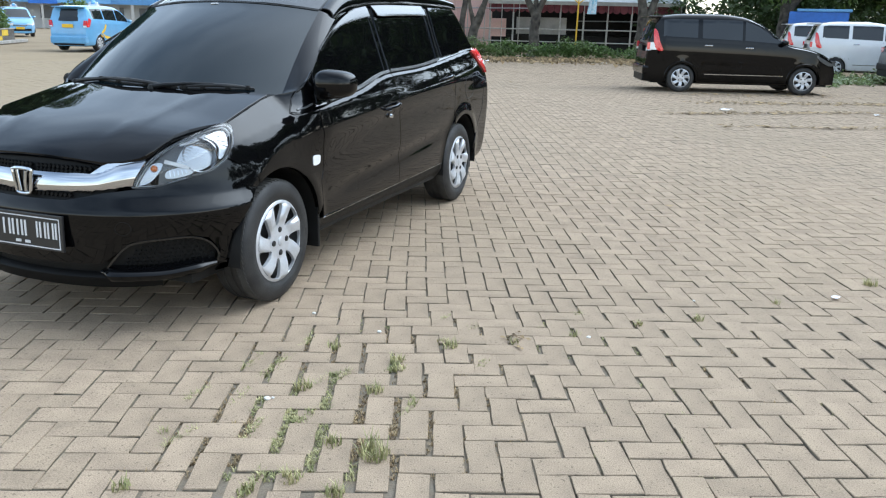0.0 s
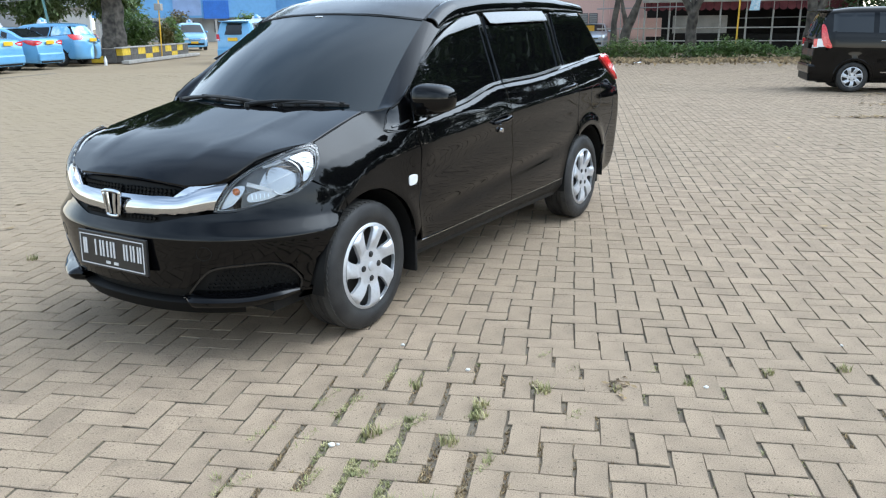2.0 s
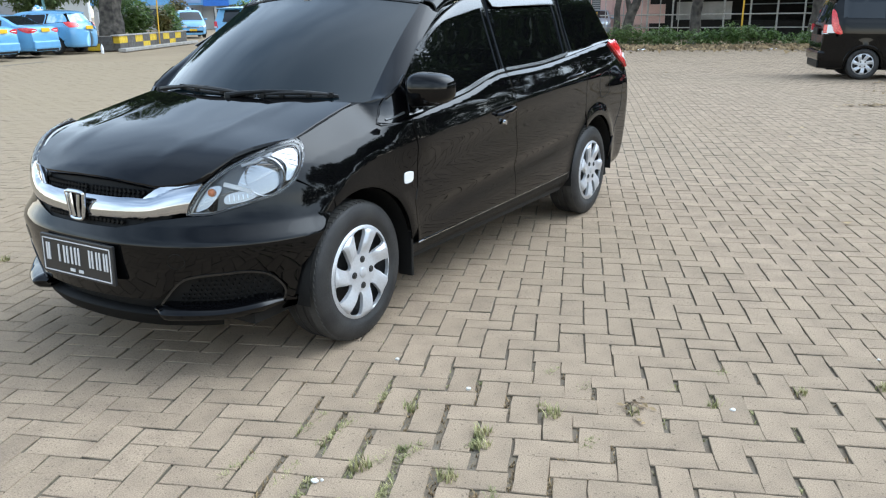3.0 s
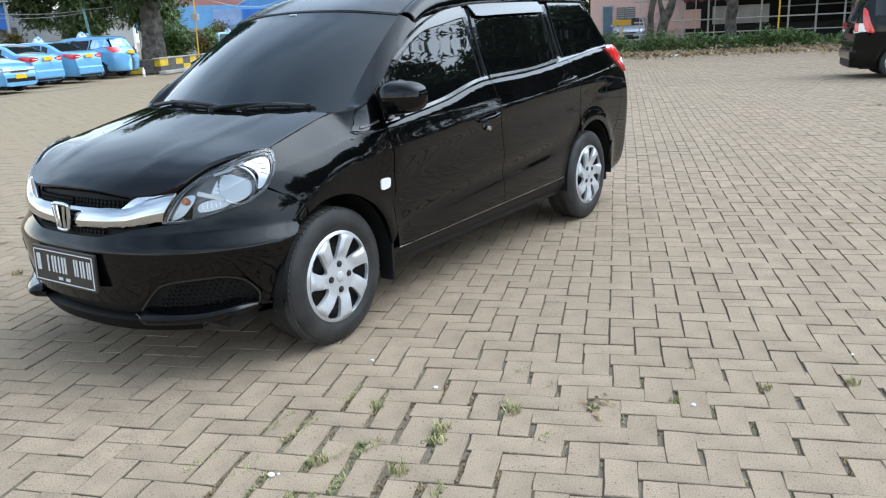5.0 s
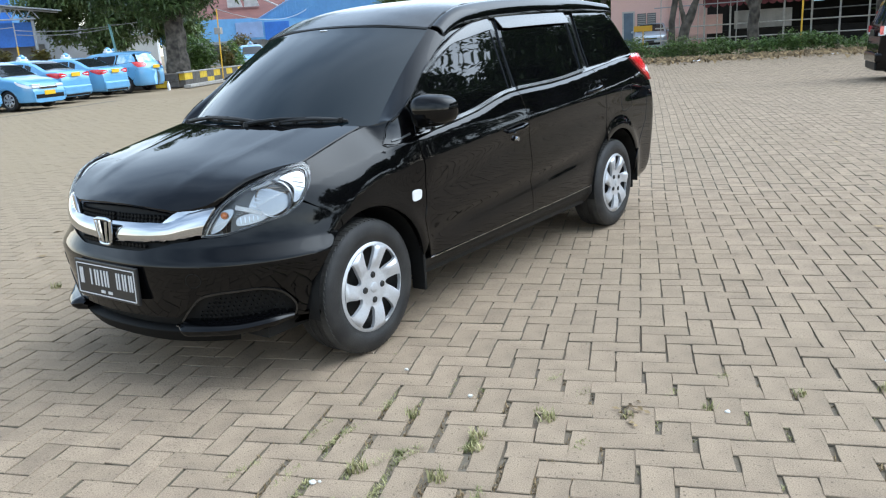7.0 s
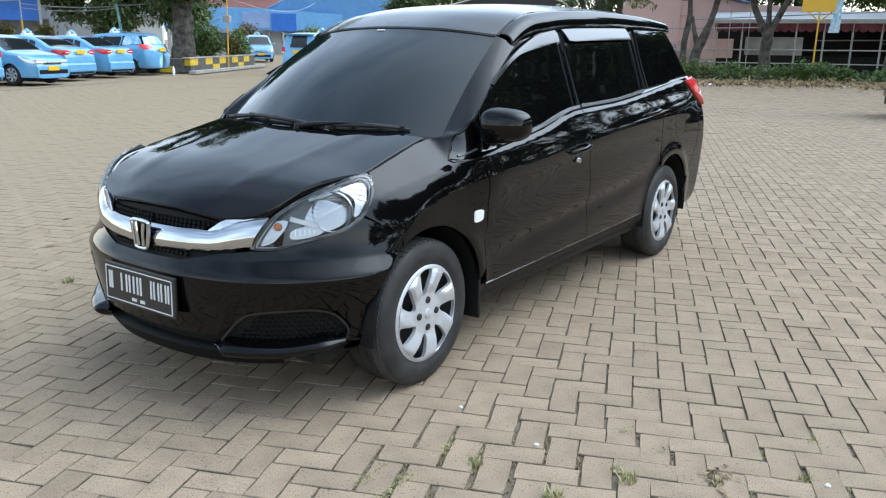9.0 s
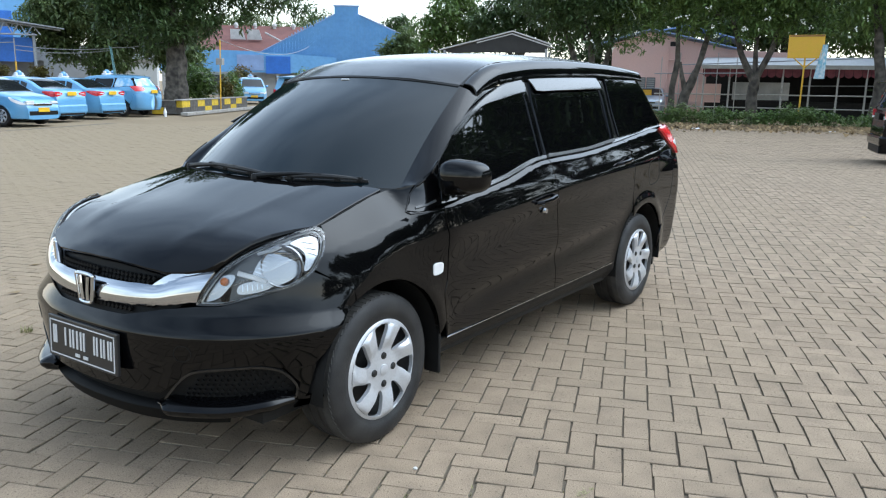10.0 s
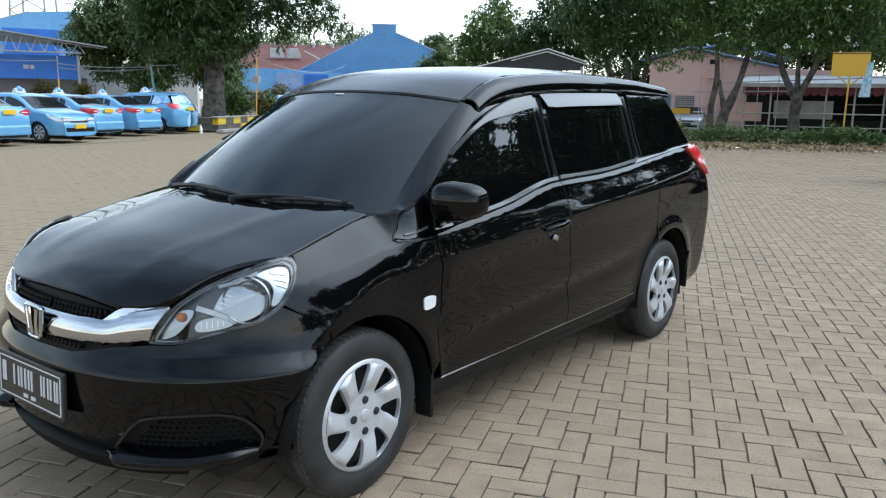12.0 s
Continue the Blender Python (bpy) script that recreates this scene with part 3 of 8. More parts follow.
        tail = put("tail_lamp", lamp, RED_LENS, offset=0.016, flange=0.02, label="red tail lamp with a clear strip")
        strip = [(r_of_x(-3.20, 1.05), 1.055), (r_of_x(-3.34, 1.07), 1.072), (r_of_x(-3.46, 1.04), 1.040), (r_of_x(-3.40, 1.0), 1.015), (r_of_x(-3.28, 1.0), 1.010)]
        if extras:
            put("clear_strip", spline2(strip, 4, True), CLEAR_LENS, offset=0.019, parent=tail)
        # side glass
        def pane(name, pts, mat=FILM_GLASS, off=-0.004):
            return put(name, on_x(pts), mat, offset=off, step=(0.06, 0.04), flange=0.006)
        top = lambda x, d=0.030: window_top(x) - d
        glass_f = [(-0.535, 0.978), (-0.50, 1.02), (-0.50, 1.09), (-0.535, 1.150)] + [(x, top(x)) for x in (-0.65, -0.8, -0.95, -1.1, -1.22)] + [(-1.318, top(-1.318)), (-1.275, 1.075)] + [(x, belt(x) + 0.012) for x in (-1.2, -1.0, -0.8, -0.65)]
        pane("front_window", glass_f)
        glass_r = [(-1.370, 1.085), (-1.435, top(-1.435))] + [(x, top(x)) for x in (-1.7, -2.0)] + [(-2.215, top(-2.2)), (-2.232, 1.38), (-2.20, 1.20), (-2.188, 1.125), (-2.08, 1.106), (-1.85, 1.090), (-1.55, 1.082)]
        pane("rear_window", glass_r)
        glass_q = [(-2.335, 1.128), (-2.345, 1.25), (-2.375, 1.40), (-2.40, top(-2.4, 0.012)), (-2.7, top(-2.7, 0.012)), (-2.96, top(-2.95, 0.012)), (-3.07, 1.36), (-3.16, 1.20), (-3.12, 1.178), (-2.9, 1.168), (-2.6, 1.142)]
        pane("quarter_window", glass_q, FILM_GLASS if extras else AD_FILM, 0.001)
        tri = [(-0.192, 0.922), (-0.237, 0.976), (-0.270, 1.012), (-0.335, 1.058), (-0.388, 1.094), (-0.362, 0.940), (-0.30, 0.922), (-0.24, 0.914)]
        pane("quarter_light", tri, FILM_GLASS, -0.004)
        part("light_frame", ribbon(on_x([(-0.250, 0.908), (-0.196, 0.906), (-0.184, 0.914), (-0.233, 0.976), (-0.266, 1.016), (-0.335, 1.064), (-0.396, 1.106)]), at, 0.006, 0.004, flip=fl), paint, car, "", True)
        # paler grey strip stands in for the reflection on the ledge inside
        part("ledge_sheen", ribbon(on_x([(-0.232, 0.928), (-0.28, 0.935), (-0.335, 0.949)]), at, 0.010, 0.002, flip=fl), LAMP_GREY, car, "", True)
        sail = [(-0.366, 0.950), (-0.396, 1.098), (-0.45, 1.134), (-0.505, 1.166), (-0.488, 1.05), (-0.485, 0.962), (-0.42, 0.948)]
        pane("mirror_base", sail, PAINT_BLACK if paint is PAINT_BLACK else PLASTIC, 0.003)
        # pillars and window surrounds lie under the glass as one dark band
        band = [(-0.20, 0.914), (-0.25, 0.914)] + [(x, belt(x) - 0.006) for x in (-0.3, -0.5, -0.9, -1.25, -1.45, -1.75, -2.0, -2.3, -2.6, -2.9, -3.12)] + [(-3.20, 1.20), (-3.10, 1.36), (-2.98, top(-2.95, 0.004))]
        band += [(x, top(x, 0.002)) for x in (-2.7, -2.4, -2.0, -1.6, -1.2)] + [(-0.86, 1.384), (-0.776, 1.340), (-0.602, 1.244), (-0.43, 1.118), (-0.33, 1.052), (-0.27, 1.006)]
        put("window_surround", on_x(band), GLOSS_PLASTIC, offset=-0.010, step=(0.08, 0.05), flange=0.0)
        for nm, pp in (("front_door_frame", [(-0.505, 0.975), (-0.492, 1.09), (-0.53, 1.166)] + [(x, top(x, 0.016)) for x in (-0.65, -0.8, -0.95, -1.1, -1.22, -1.325)] + [(-1.292, 1.066)]),
                       ("rear_door_frame", [(-1.362, 1.075), (-1.425, top(-1.43, 0.016))] + [(x, top(x, 0.016)) for x in (-1.7, -2.0)] + [(-2.235, top(-2.23, 0.016)), (-2.275, 1.36), (-2.245, 1.20), (-2.225, 1.115)])):
            part(nm, ribbon(on_x(spline2(pp, 3)), at, 0.040, 0.004, flip=fl, offset=-0.003), PAINT_BLACK if paint is PAINT_BLACK else paint, car, "", True)
        for nm, pp in (("belt_moulding", [(x, belt(x) + 0.002) for x in (-0.505, -0.7, -0.9, -1.1, -1.22, -1.33)]), ("belt_moulding", [(x, belt(x) + 0.004) for x in (-1.355, -1.6, -1.85, -2.05, -2.24)])):
            part(nm, ribbon(on_x(spline2(pp, 4)), at, 0.020, 0.008, flip=fl), TRIM, car, "", True)
        # cant rail
        skin_n("cant_rail", [(0, -3.05), (1, -3.05)] + [(1, x) for x in (-2.6, -2.2, -1.8, -1.4, -1.1, -0.95, -0.86)] + [(0, -0.86)] + [(0, x) for x in (-1.1, -1.5, -2.0, -2.6)],
               lambda s, x, sd=side: (cant_at(s, x)[0], cant_at(s, x)[1] * sd, cant_at(s, x)[2]), paint, side > 0, step=(0.12, 0.06))
        # windscreen pillar, between the glass edge and the door opening
        def pillar_at(s, b, sd=side):
            p = Vector(screen_at(1.0, b))
            x = -0.268 - 0.594 * b
            zz = lerp_table([(-0.862, 1.369), (-0.776, 1.325), (-0.602, 1.230), (-0.43, 1.126), (-0.388, 1.100), (-0.335, 1.064), (-0.268, 1.018)], x)
            q = Vector((x, (half_width(x, zz) + 0.002) * (slim(x, zz) if sd < 0 else 1.0), zz))
            mid = p.lerp(q, s) + Vector((0.002, 0.003, 0.005)) * math.sin(math.pi * s)
            return (mid.x, mid.y * sd, mid.z)
        skin_n("windscreen_pillar", [(0, 0), (0, 0.25), (0, 0.5), (0, 0.75), (0, 1.0), (1, 1.0), (1, 0.75), (1, 0.5), (1, 0.25), (1, 0)], pillar_at, paint, fl, step=(0.125, 0.06))
        part("roof_seam", ribbon([(x, ditch_y(x)) for x in (-0.84, -1.0, -1.2, -1.6, -2.1, -2.6, -2.98)], lambda u, w, sd=side: (u, w * sd, roof_at(u, w)[2]), 0.016, 0.003, flip=side < 0), PLASTIC, car, "", True)
        if extras:
            # rain guards stand out at their lower edge
            for xa, xb, drop, tip in ((-0.56, -1.325, 0.056, 0.008), (-1.405, -2.262, 0.064, 0.020)):
                def visor_at(u, q, s_=side, dr=drop, tip=tip):
                    z = top(u, 0.004) - dr * q * (0.30 + 0.70 * smooth01(-0.80, -1.15, u))
                    y = half_width(u, top(u, 0.004)) + 0.006 + (half_width(u, z) - half_width(u, top(u, 0.004))) * 1.0 + (tip * q - 0.35 * tip * q * q) * smooth01(-0.70, -1.05, u)
                    return (u, y * s_, z)
                n_ = 9
                xs_ = [xa + (xb - xa) * k / n_ for k in range(n_ + 1)]
                pts = [(x, 0.0) for x in xs_] + [(xb, 0.5), (xb + 0.006, 1.0)] + [(x, 1.0) for x in xs_[::-1][1:-1]] + [(xa - 0.02, 0.9)]
                skin_n("rain_guard", pts, visor_at, GLOSS_PLASTIC, side < 0, step=(0.08, 0.25), flange=0.006, label="smoked plastic rain guard")
        # handles
        for door, hx, hz in ((door_f, -1.215, 0.865), (door_r, -2.245, 0.985)):
            hy = half_width(hx, hz) * side
            bm = bm_rod([(hx + 0.085, hy + 0.004 * side, hz - 0.012), (hx + 0.07, hy + 0.030 * side, hz - 0.006), (hx, hy + 0.038 * side, hz), (hx - 0.07, hy + 0.030 * side, hz + 0.010), (hx - 0.085, hy + 0.002 * side, hz + 0.014)], [0.010, 0.012, 0.013, 0.012, 0.010], 8)
            part("door_handle", bm, paint, door, "", True)
            cup = spline2([(hx + 0.07, hz - 0.035), (hx, hz - 0.045), (hx - 0.07, hz - 0.015), (hx - 0.06, hz + 0.03), (hx + 0.02, hz + 0.03)], 4, True)
            skin_n("handle_recess", on_x(cup), at, paint, fl, offset=-0.0 + 0.0012, step=(0.03, 0.03), flange=0.002, parent=door)
            bm = bmesh.new()
            bmesh.ops.create_cone(bm, cap_ends=True, segments=14, radius1=0.016, radius2=0.013, depth=0.012, matrix=Matrix.Translation((hx + 0.0, hy + 0.006 * side, hz - 0.058)) @ Matrix.Rotation(radians(-90 * side), 4, "X"))
            if door is door_f:
                part("key_lock", bm, CHROME, door, "", True)
            else:
                bm.free()
        # side repeater lamp
        rp = spline2([(-0.295, 0.688), (-0.345, 0.688), (-0.352, 0.668), (-0.345, 0.645), (-0.297, 0.640), (-0.290, 0.662)], 4, True)
        put("side_repeater", on_x(rp), CLEAR_LENS, offset=0.006, step=(0.02, 0.02), flange=0.008)
        # door mirror
        bm = bmesh.new()
        bmesh.ops.create_uvsphere(bm, u_segments=24, v_segments=14, radius=1)
        for v in bm.verts:
            c = v.co
            sgn = lambda q, p: math.copysign(abs(q) ** p, q)
            x, y, z = sgn(c.x, 0.75), sgn(c.y, 0.62), sgn(c.z, 0.66)
            x = x * 0.085 if x > 0 else x * 0.035
            z = z * 0.072 * (1 - 0.16 * y)
            v.co = (x - 0.40 - 0.02 * y, side * (0.905 + y * 0.105), 1.048 + z + 0.004 * y)
        if side < 0 and extras:
            bmesh.ops.transform(bm, matrix=Matrix.Translation((-0.43, -0.745, 1.015)) @ Matrix.Rotation(radians(-76), 4, 'Z') @ Matrix.Diagonal((0.75, 0.62, 0.75, 1)) @ Matrix.Translation((0.40, 0.905, -1.048)), verts=bm.verts)
        mirror = part("door_mirror", bm, paint, car, "", True)
        part("mirror_foot", bm_rod([(-0.40, side * 0.775, 0.985), (-0.40, side * 0.815, 0.992), (-0.40, side * 0.86, 1.005)], [0.030, 0.026, 0.030], 10), PLASTIC, mirror, "", True)
        if side > 0 or not extras:
            part("mirror_glass", bm_box((-0.440, side * 0.905 - 0.060, 1.010), (-0.430, side * 0.905 + 0.060, 1.078), 0.002), CHROME, mirror)
        # head lamp: clear cover over a deep housing
        cover = [(0.331, 0.654, 1), (0.345, 0.692), (0.381, 0.760), (0.431, 0.805), (0.486, 0.838), (0.556, 0.866), (0.630, 0.886), (0.700, 0.896), (0.735, 0.897), (0.762, 0.884), (0.768, 0.863), (0.752, 0.824), (0.710, 0.761), (0.675, 0.736), (0.639, 0.715), (0.569, 0.697), (0.485, 0.676), (0.408, 0.656)]
        outline = spline2(cover, 5, True)
        cxr, cz = sum(p[0] for p in outline) / len(outline), sum(p[1] for p in outline) / len(outline)
        shrink = lambda k: [(cxr + (u - cxr) * k, cz + (w - cz) * k) for u, w in outline]
        deep = put("headlamp", shrink(1.0), LAMP_GREY, offset=-0.055, step=(0.03, 0.03), flange=0.0, label="large clear headlamp with chrome reflectors")
        def cover_at(u, w, s_=side):
            # the clear cover swells well clear of the wing
            k = max(0.0, 1 - ((u - cxr) / 0.26) ** 2 - ((w - (cz + 0.45 * (u - cxr))) / 0.085) ** 2)
            p = Vector(flank(u, w, s_))
            return tuple(p + Vector((0.55, 0.62 * s_, 0.55)) * 0.040 * k)
        skin_n("clear_cover", outline, cover_at, CLEAR, fl, offset=0.003, step=(0.03, 0.02), flange=0.004, parent=deep)
        part("cover_edge", ribbon(shrink(0.985), at, 0.010, 0.002, True, flip=fl), GLOSS_PLASTIC if extras else PLASTIC, deep, "", True)
        part("cover_rim", ribbon(shrink(0.945), at, 0.006, 0.001, True, flip=fl, offset=-0.010), LAMP_LIGHT, deep, "", True)
        n_at = lambda u, w: Vector(flank(u, w, side))
        surround = spline2([(0.49, 0.755), (0.515, 0.815), (0.575, 0.852), (0.64, 0.850), (0.672, 0.80), (0.645, 0.740), (0.57, 0.713), (0.515, 0.715)], 4, True)
        put("reflector_surround", surround, LAMP_DISH, offset=-0.046, step=(0.03, 0.03), flange=0.0, parent=deep)
        # main dish: a deep bowl with facets and a bulb shield
        c0 = n_at(0.583, 0.782)
        ahead = (Vector((0.74, 0.62 * side, 0.20))).normalized()
        frame_m = Matrix.Translation(c0 - ahead * 0.036) @ ahead.to_track_quat("Z", "Y").to_matrix().to_4x4()
        dish = bm_lathe([(0.0001, -0.050), (0.030, -0.045), (0.052, -0.032), (0.066, -0.013), (0.069, 0.0), (0.073, 0.003), (0.077, 0.0), (0.079, -0.02)], 28, "z")
        bmesh.ops.transform(dish, matrix=frame_m, verts=dish.verts)
        part("main_reflector", dish, LAMP_DISH, deep, "chrome dish reflector", True)
        bulb = bm_lathe([(0.0001, -0.012), (0.010, -0.014), (0.015, -0.024), (0.015, -0.05)], 16, "z")
        bmesh.ops.transform(bulb, matrix=frame_m, verts=bulb.verts)
        part("bulb_shield", bulb, LAMP_GREY, deep, "", True)
        for k in range(6):
            hgt = 0.006 + 0.0085 * k
            half = math.sqrt(max(0.0, 0.060 ** 2 - hgt ** 2)) * 0.92
            fm = frame_m @ Matrix.Translation((0, hgt, -0.040 + 0.0048 * k)) @ Matrix.Rotation(radians(28), 4, "X")
            part("dish_facet", bm_box((-half, -0.0032, -0.005), (half, 0.0032, 0.006), 0.0012, fm), CHROME if k % 2 else LAMP_DISH, deep)
        # flattened oval added in the dish to make its bright lower highlight
        lens = bmesh.new()
        bmesh.ops.create_uvsphere(lens, u_segments=24, v_segments=12, radius=1, matrix=frame_m @ Matrix.Translation((0, -0.026, -0.036)) @ Matrix.Diagonal((0.050, 0.030, 0.016, 1)))
        part("lower_highlight", lens, LAMP_DISH, deep, "", True)
        for k in range(6):
            ln = [(0.498 + 0.008 * k, 0.770 + 0.012 * k), (0.520 + 0.008 * k, 0.762 + 0.012 * k)]
            part("reflector_rib", ribbon(ln, at, 0.004, 0.004, flip=fl, offset=-0.040), CHROME, deep, "", True)
        part("housing_bar", ribbon([(0.44, 0.765), (0.50, 0.748), (0.545, 0.730)], at, 0.020, 0.006, flip=fl, offset=-0.034), LAMP_LIGHT, deep, "", True)
        part("housing_bar", ribbon([(0.50, 0.830), (0.56, 0.845), (0.63, 0.872)], at, 0.012, 0.005, flip=fl, offset=-0.026), LAMP_LIGHT, deep, "", True)
        upper = spline2([(0.625, 0.866), (0.695, 0.882), (0.742, 0.876), (0.748, 0.848), (0.728, 0.800), (0.700, 0.768), (0.676, 0.765), (0.682, 0.815), (0.664, 0.845)], 4, True)
        put("silver_trim", upper, LAMP_DISH, offset=-0.022, step=(0.03, 0.03), flange=0.03, parent=deep)
        for k in range(3):
            ln = [(0.672 + 0.012 * k, 0.868 - 0.020 * k), (0.705 + 0.006 * k, 0.862 - 0.020 * k), (0.735 - 0.002 * k, 0.856 - 0.020 * k)]
            part("trim_rib", ribbon(ln, at, 0.004, 0.003, flip=fl, offset=-0.020), CHROME, deep, "", True)
        lower = spline2([(0.455, 0.692), (0.455, 0.722), (0.50, 0.735), (0.548, 0.722), (0.560, 0.708), (0.51, 0.694)], 4, True)
        put("park_reflector", lower, LAMP_DISH, offset=-0.026, step=(0.03, 0.03), flange=0.03, parent=deep)
        for k in range(5):
            part("reflector_rib", ribbon([(0.470 + 0.016 * k, 0.700 + 0.002 * k), (0.466 + 0.016 * k, 0.724)], at, 0.004, 0.004, flip=fl, offset=-0.026), CHROME, deep, "", True)
        ind = spline2([(0.347, 0.668), (0.364, 0.715), (0.388, 0.752), (0.432, 0.758), (0.428, 0.725), (0.395, 0.680)], 4, True)
        put("indicator_reflector", ind, LAMP_DISH, offset=-0.028, step=(0.03, 0.03), flange=0.02, parent=deep)
        bm = bmesh.new()
        bmesh.ops.create_uvsphere(bm, u_segments=12, v_segments=8, radius=0.015, matrix=Matrix.Translation(n_at(0.404, 0.730) - Vector((0.8, 0.5 * side, 0)) * 0.022))
        part("amber_bulb", bm, AMBER, deep, "amber indicator bulb", True)
        # front bumper half
        fb = [(0.0, 0.595), (r_of_y(0.2, 0.60), 0.598), (r_of_y(0.36, 0.63), 0.632), (0.331, 0.647), (0.408, 0.650), (0.485, 0.671), (0.569, 0.692), (0.639, 0.710), (0.675, 0.731), (0.706, 0.756), (r_of_x(0.257, 0.717), 0.717), (r_of_x(0.181, 0.668), 0.668)]
        fb += on_x(arch_arc(0, 60, 14, 10, 0.004)) + on_x([(0.372, 0.31), (0.405, 0.255)])
        fb += [(r_of_y(0.775, 0.275), 0.272), (r_of_y(0.72, 0.30), 0.292), (r_of_y(0.735, 0.36), 0.36), (r_of_y(0.715, 0.425), 0.425), (r_of_y(0.67, 0.448), 0.446), (r_of_y(0.48, 0.43), 0.428), (r_of_y(0.41, 0.375), 0.372), (r_of_y(0.345, 0.33), 0.325), (0.0, 0.318)]
        skin_n("front_bumper", fb, at, paint, fl, step=(0.02, 0.015))
        # fog lamp recess, its bezel and lattice
        bez = spline2([(r_of_y(0.355, 0.30), 0.296, 1), (r_of_y(0.44, 0.385), 0.392), (r_of_y(0.50, 0.428), 0.424), (r_of_y(0.60, 0.437), 0.436), (r_of_y(0.665, 0.436), 0.437), (r_of_y(0.708, 0.415), 0.412), (r_of_y(0.728, 0.36), 0.352), (r_of_y(0.718, 0.305), 0.304, 1), (r_of_y(0.55, 0.285), 0.288)], 4, True)
        recess = put("bumper_grille", bez, PLASTIC, offset=-0.028, step=(0.03, 0.03), flange=0.0)
        part("grille_bezel", ribbon(bez, at, 0.011, 0.004, True, flip=fl), GLOSS_PLASTIC, recess, "", True)
        for row in range(7):
            zz = 0.306 + row * 0.0185
            bm = None
            for col in range(17):
                yy = 0.43 + col * 0.0175 + (row % 2) * 0.00875
                lim = 0.712 - 0.025 * (row > 5)
                if yy > lim or yy < 0.405 + row * 0.0185:
                    continue
                p = n_at(r_of_y(yy, zz), zz) - Vector((0.75, 0.5 * side, 0)) * 0.016
                nrm = Vector((0.75, 0.55 * side, 0)).normalized()
                mm = Matrix.Translation(p) @ nrm.to_track_quat("Z", "Y").to_matrix().to_4x4() @ Matrix.Rotation(radians(45), 4, "Z")
                bm = bm_box((-0.0045, -0.0045, -0.008), (0.0045, 0.0045, 0.003), 0.0, mm, bm)
            part("lattice_row", bm, GRILLE_BLACK, recess)
        # glossy lip under the grille: a rounded blade, deepest in the middle and pointed at both ends
        u_a, u_b = r_of_y(0.335, 0.29), r_of_x(0.415, 0.29)
        bm = bmesh.new()
        rows = []
        for k in range(33):
            t = k / 32
            u = u_a + (u_b - u_a) * t
            thick = smooth01(0.0, 0.10, t) * (0.30 + 0.70 * smooth01(1.0, 0.80, t))
            rise = 0.026 * smooth01(0.45, 1.0, t) + 0.014 * smooth01(0.12, 0.0, t)
            row = []
            for reach, z in ((-0.030, 0.312), (0.004, 0.309), (0.030, 0.301), (0.050, 0.291), (0.058, 0.282), (0.056, 0.268), (0.042, 0.252), (0.010, 0.242), (-0.035, 0.238)):
                zz = 0.272 + (z - 0.272) * (0.25 + 0.75 * thick) + rise
                p = Vector(flank(u, zz, side))
                way = Vector((math.cos(u * 1.4), math.sin(u * 1.4) * side, 0))
                row.append(bm.verts.new(p + way * (reach * (0.2 + 0.8 * thick) if reach > 0 else reach)))
            rows.append(row)
        for a, b in zip(rows, rows[1:]):
            for q in range(8):
                bm.faces.new((a[q], a[q + 1], b[q + 1], b[q]))
        bmesh.ops.recalc_face_normals(bm, faces=bm.faces)
        part("bumper_blade", bm, paint, car, "glossy black bumper lip", True)
        # tow hook cover ring
        ring = [(r_of_y(0.455 + 0.030 * math.cos(a), 0.49) , 0.488 + 0.030 * math.sin(a)) for a in [2 * math.pi * k / 20 for k in range(20)]]
        part("tow_cover", ribbon(ring, at, 0.003, 0.0012, True, flip=fl), PLASTIC, car)
        # lower intake and chin
        chin = [(0.0, 0.312), (r_of_y(0.34, 0.32), 0.318), (r_of_y(0.40, 0.30), 0.292), (r_of_y(0.36, 0.25), 0.25), (0.0, 0.245)]
        put("lower_intake", chin, PLASTIC, offset=-0.045, step=(0.05, 0.03), flange=0.0)
        chin2 = [(0.0, 0.252), (r_of_y(0.36, 0.25), 0.256), (r_of_y(0.42, 0.24), 0.248), (r_of_y(0.54, 0.22), 0.232), (r_of_y(0.52, 0.19), 0.205), (0.0, 0.200)]
        put("chin_spoiler", chin2, GRILLE_BLACK, offset=0.0, step=(0.05, 0.03), flange=0.05)
        # chrome grille bar
        bar = [(0.0, 0.700), (r_of_y(0.20, 0.70), 0.702), (r_of_y(0.30, 0.71), 0.708), (r_of_y(0.345, 0.735), 0.742), (r_of_y(0.40, 0.765), 0.768), (0.376, 0.763), (0.343, 0.694), (0.334, 0.668), (r_of_y(0.40, 0.652), 0.652), (r_of_y(0.20, 0.635), 0.633), (0.0, 0.628)]
        def bar_at(u, w, s_=side):
            lo, hi = lerp_table([(0.0, 0.630), (0.2, 0.645), (0.34, 0.668)], u), lerp_table([(0.0, 0.701), (0.2, 0.708), (0.28, 0.742), (0.376, 0.768)], u)
            t = min(1.0, max(0.0, (w - lo) / (hi - lo)))
            p = Vector(flank(u, w, s_))
            way = Vector((math.cos(u * 1.4), math.sin(u * 1.4) * s_, 0.0))
            return tuple(p + way * 0.014 * (1 - abs(2 * t - 1) ** 2.6))
        skin_n("chrome_bar", bar, bar_at, CHROME, fl, offset=0.010, step=(0.02, 0.006), flange=0.02, label="chrome grille bar")
        up = [(0.0, 0.770), (r_of_y(0.30, 0.765), 0.768), (r_of_y(0.36, 0.76), 0.758), (r_of_y(0.325, 0.715), 0.712), (r_of_y(0.20, 0.70), 0.694), (0.0, 0.692)]
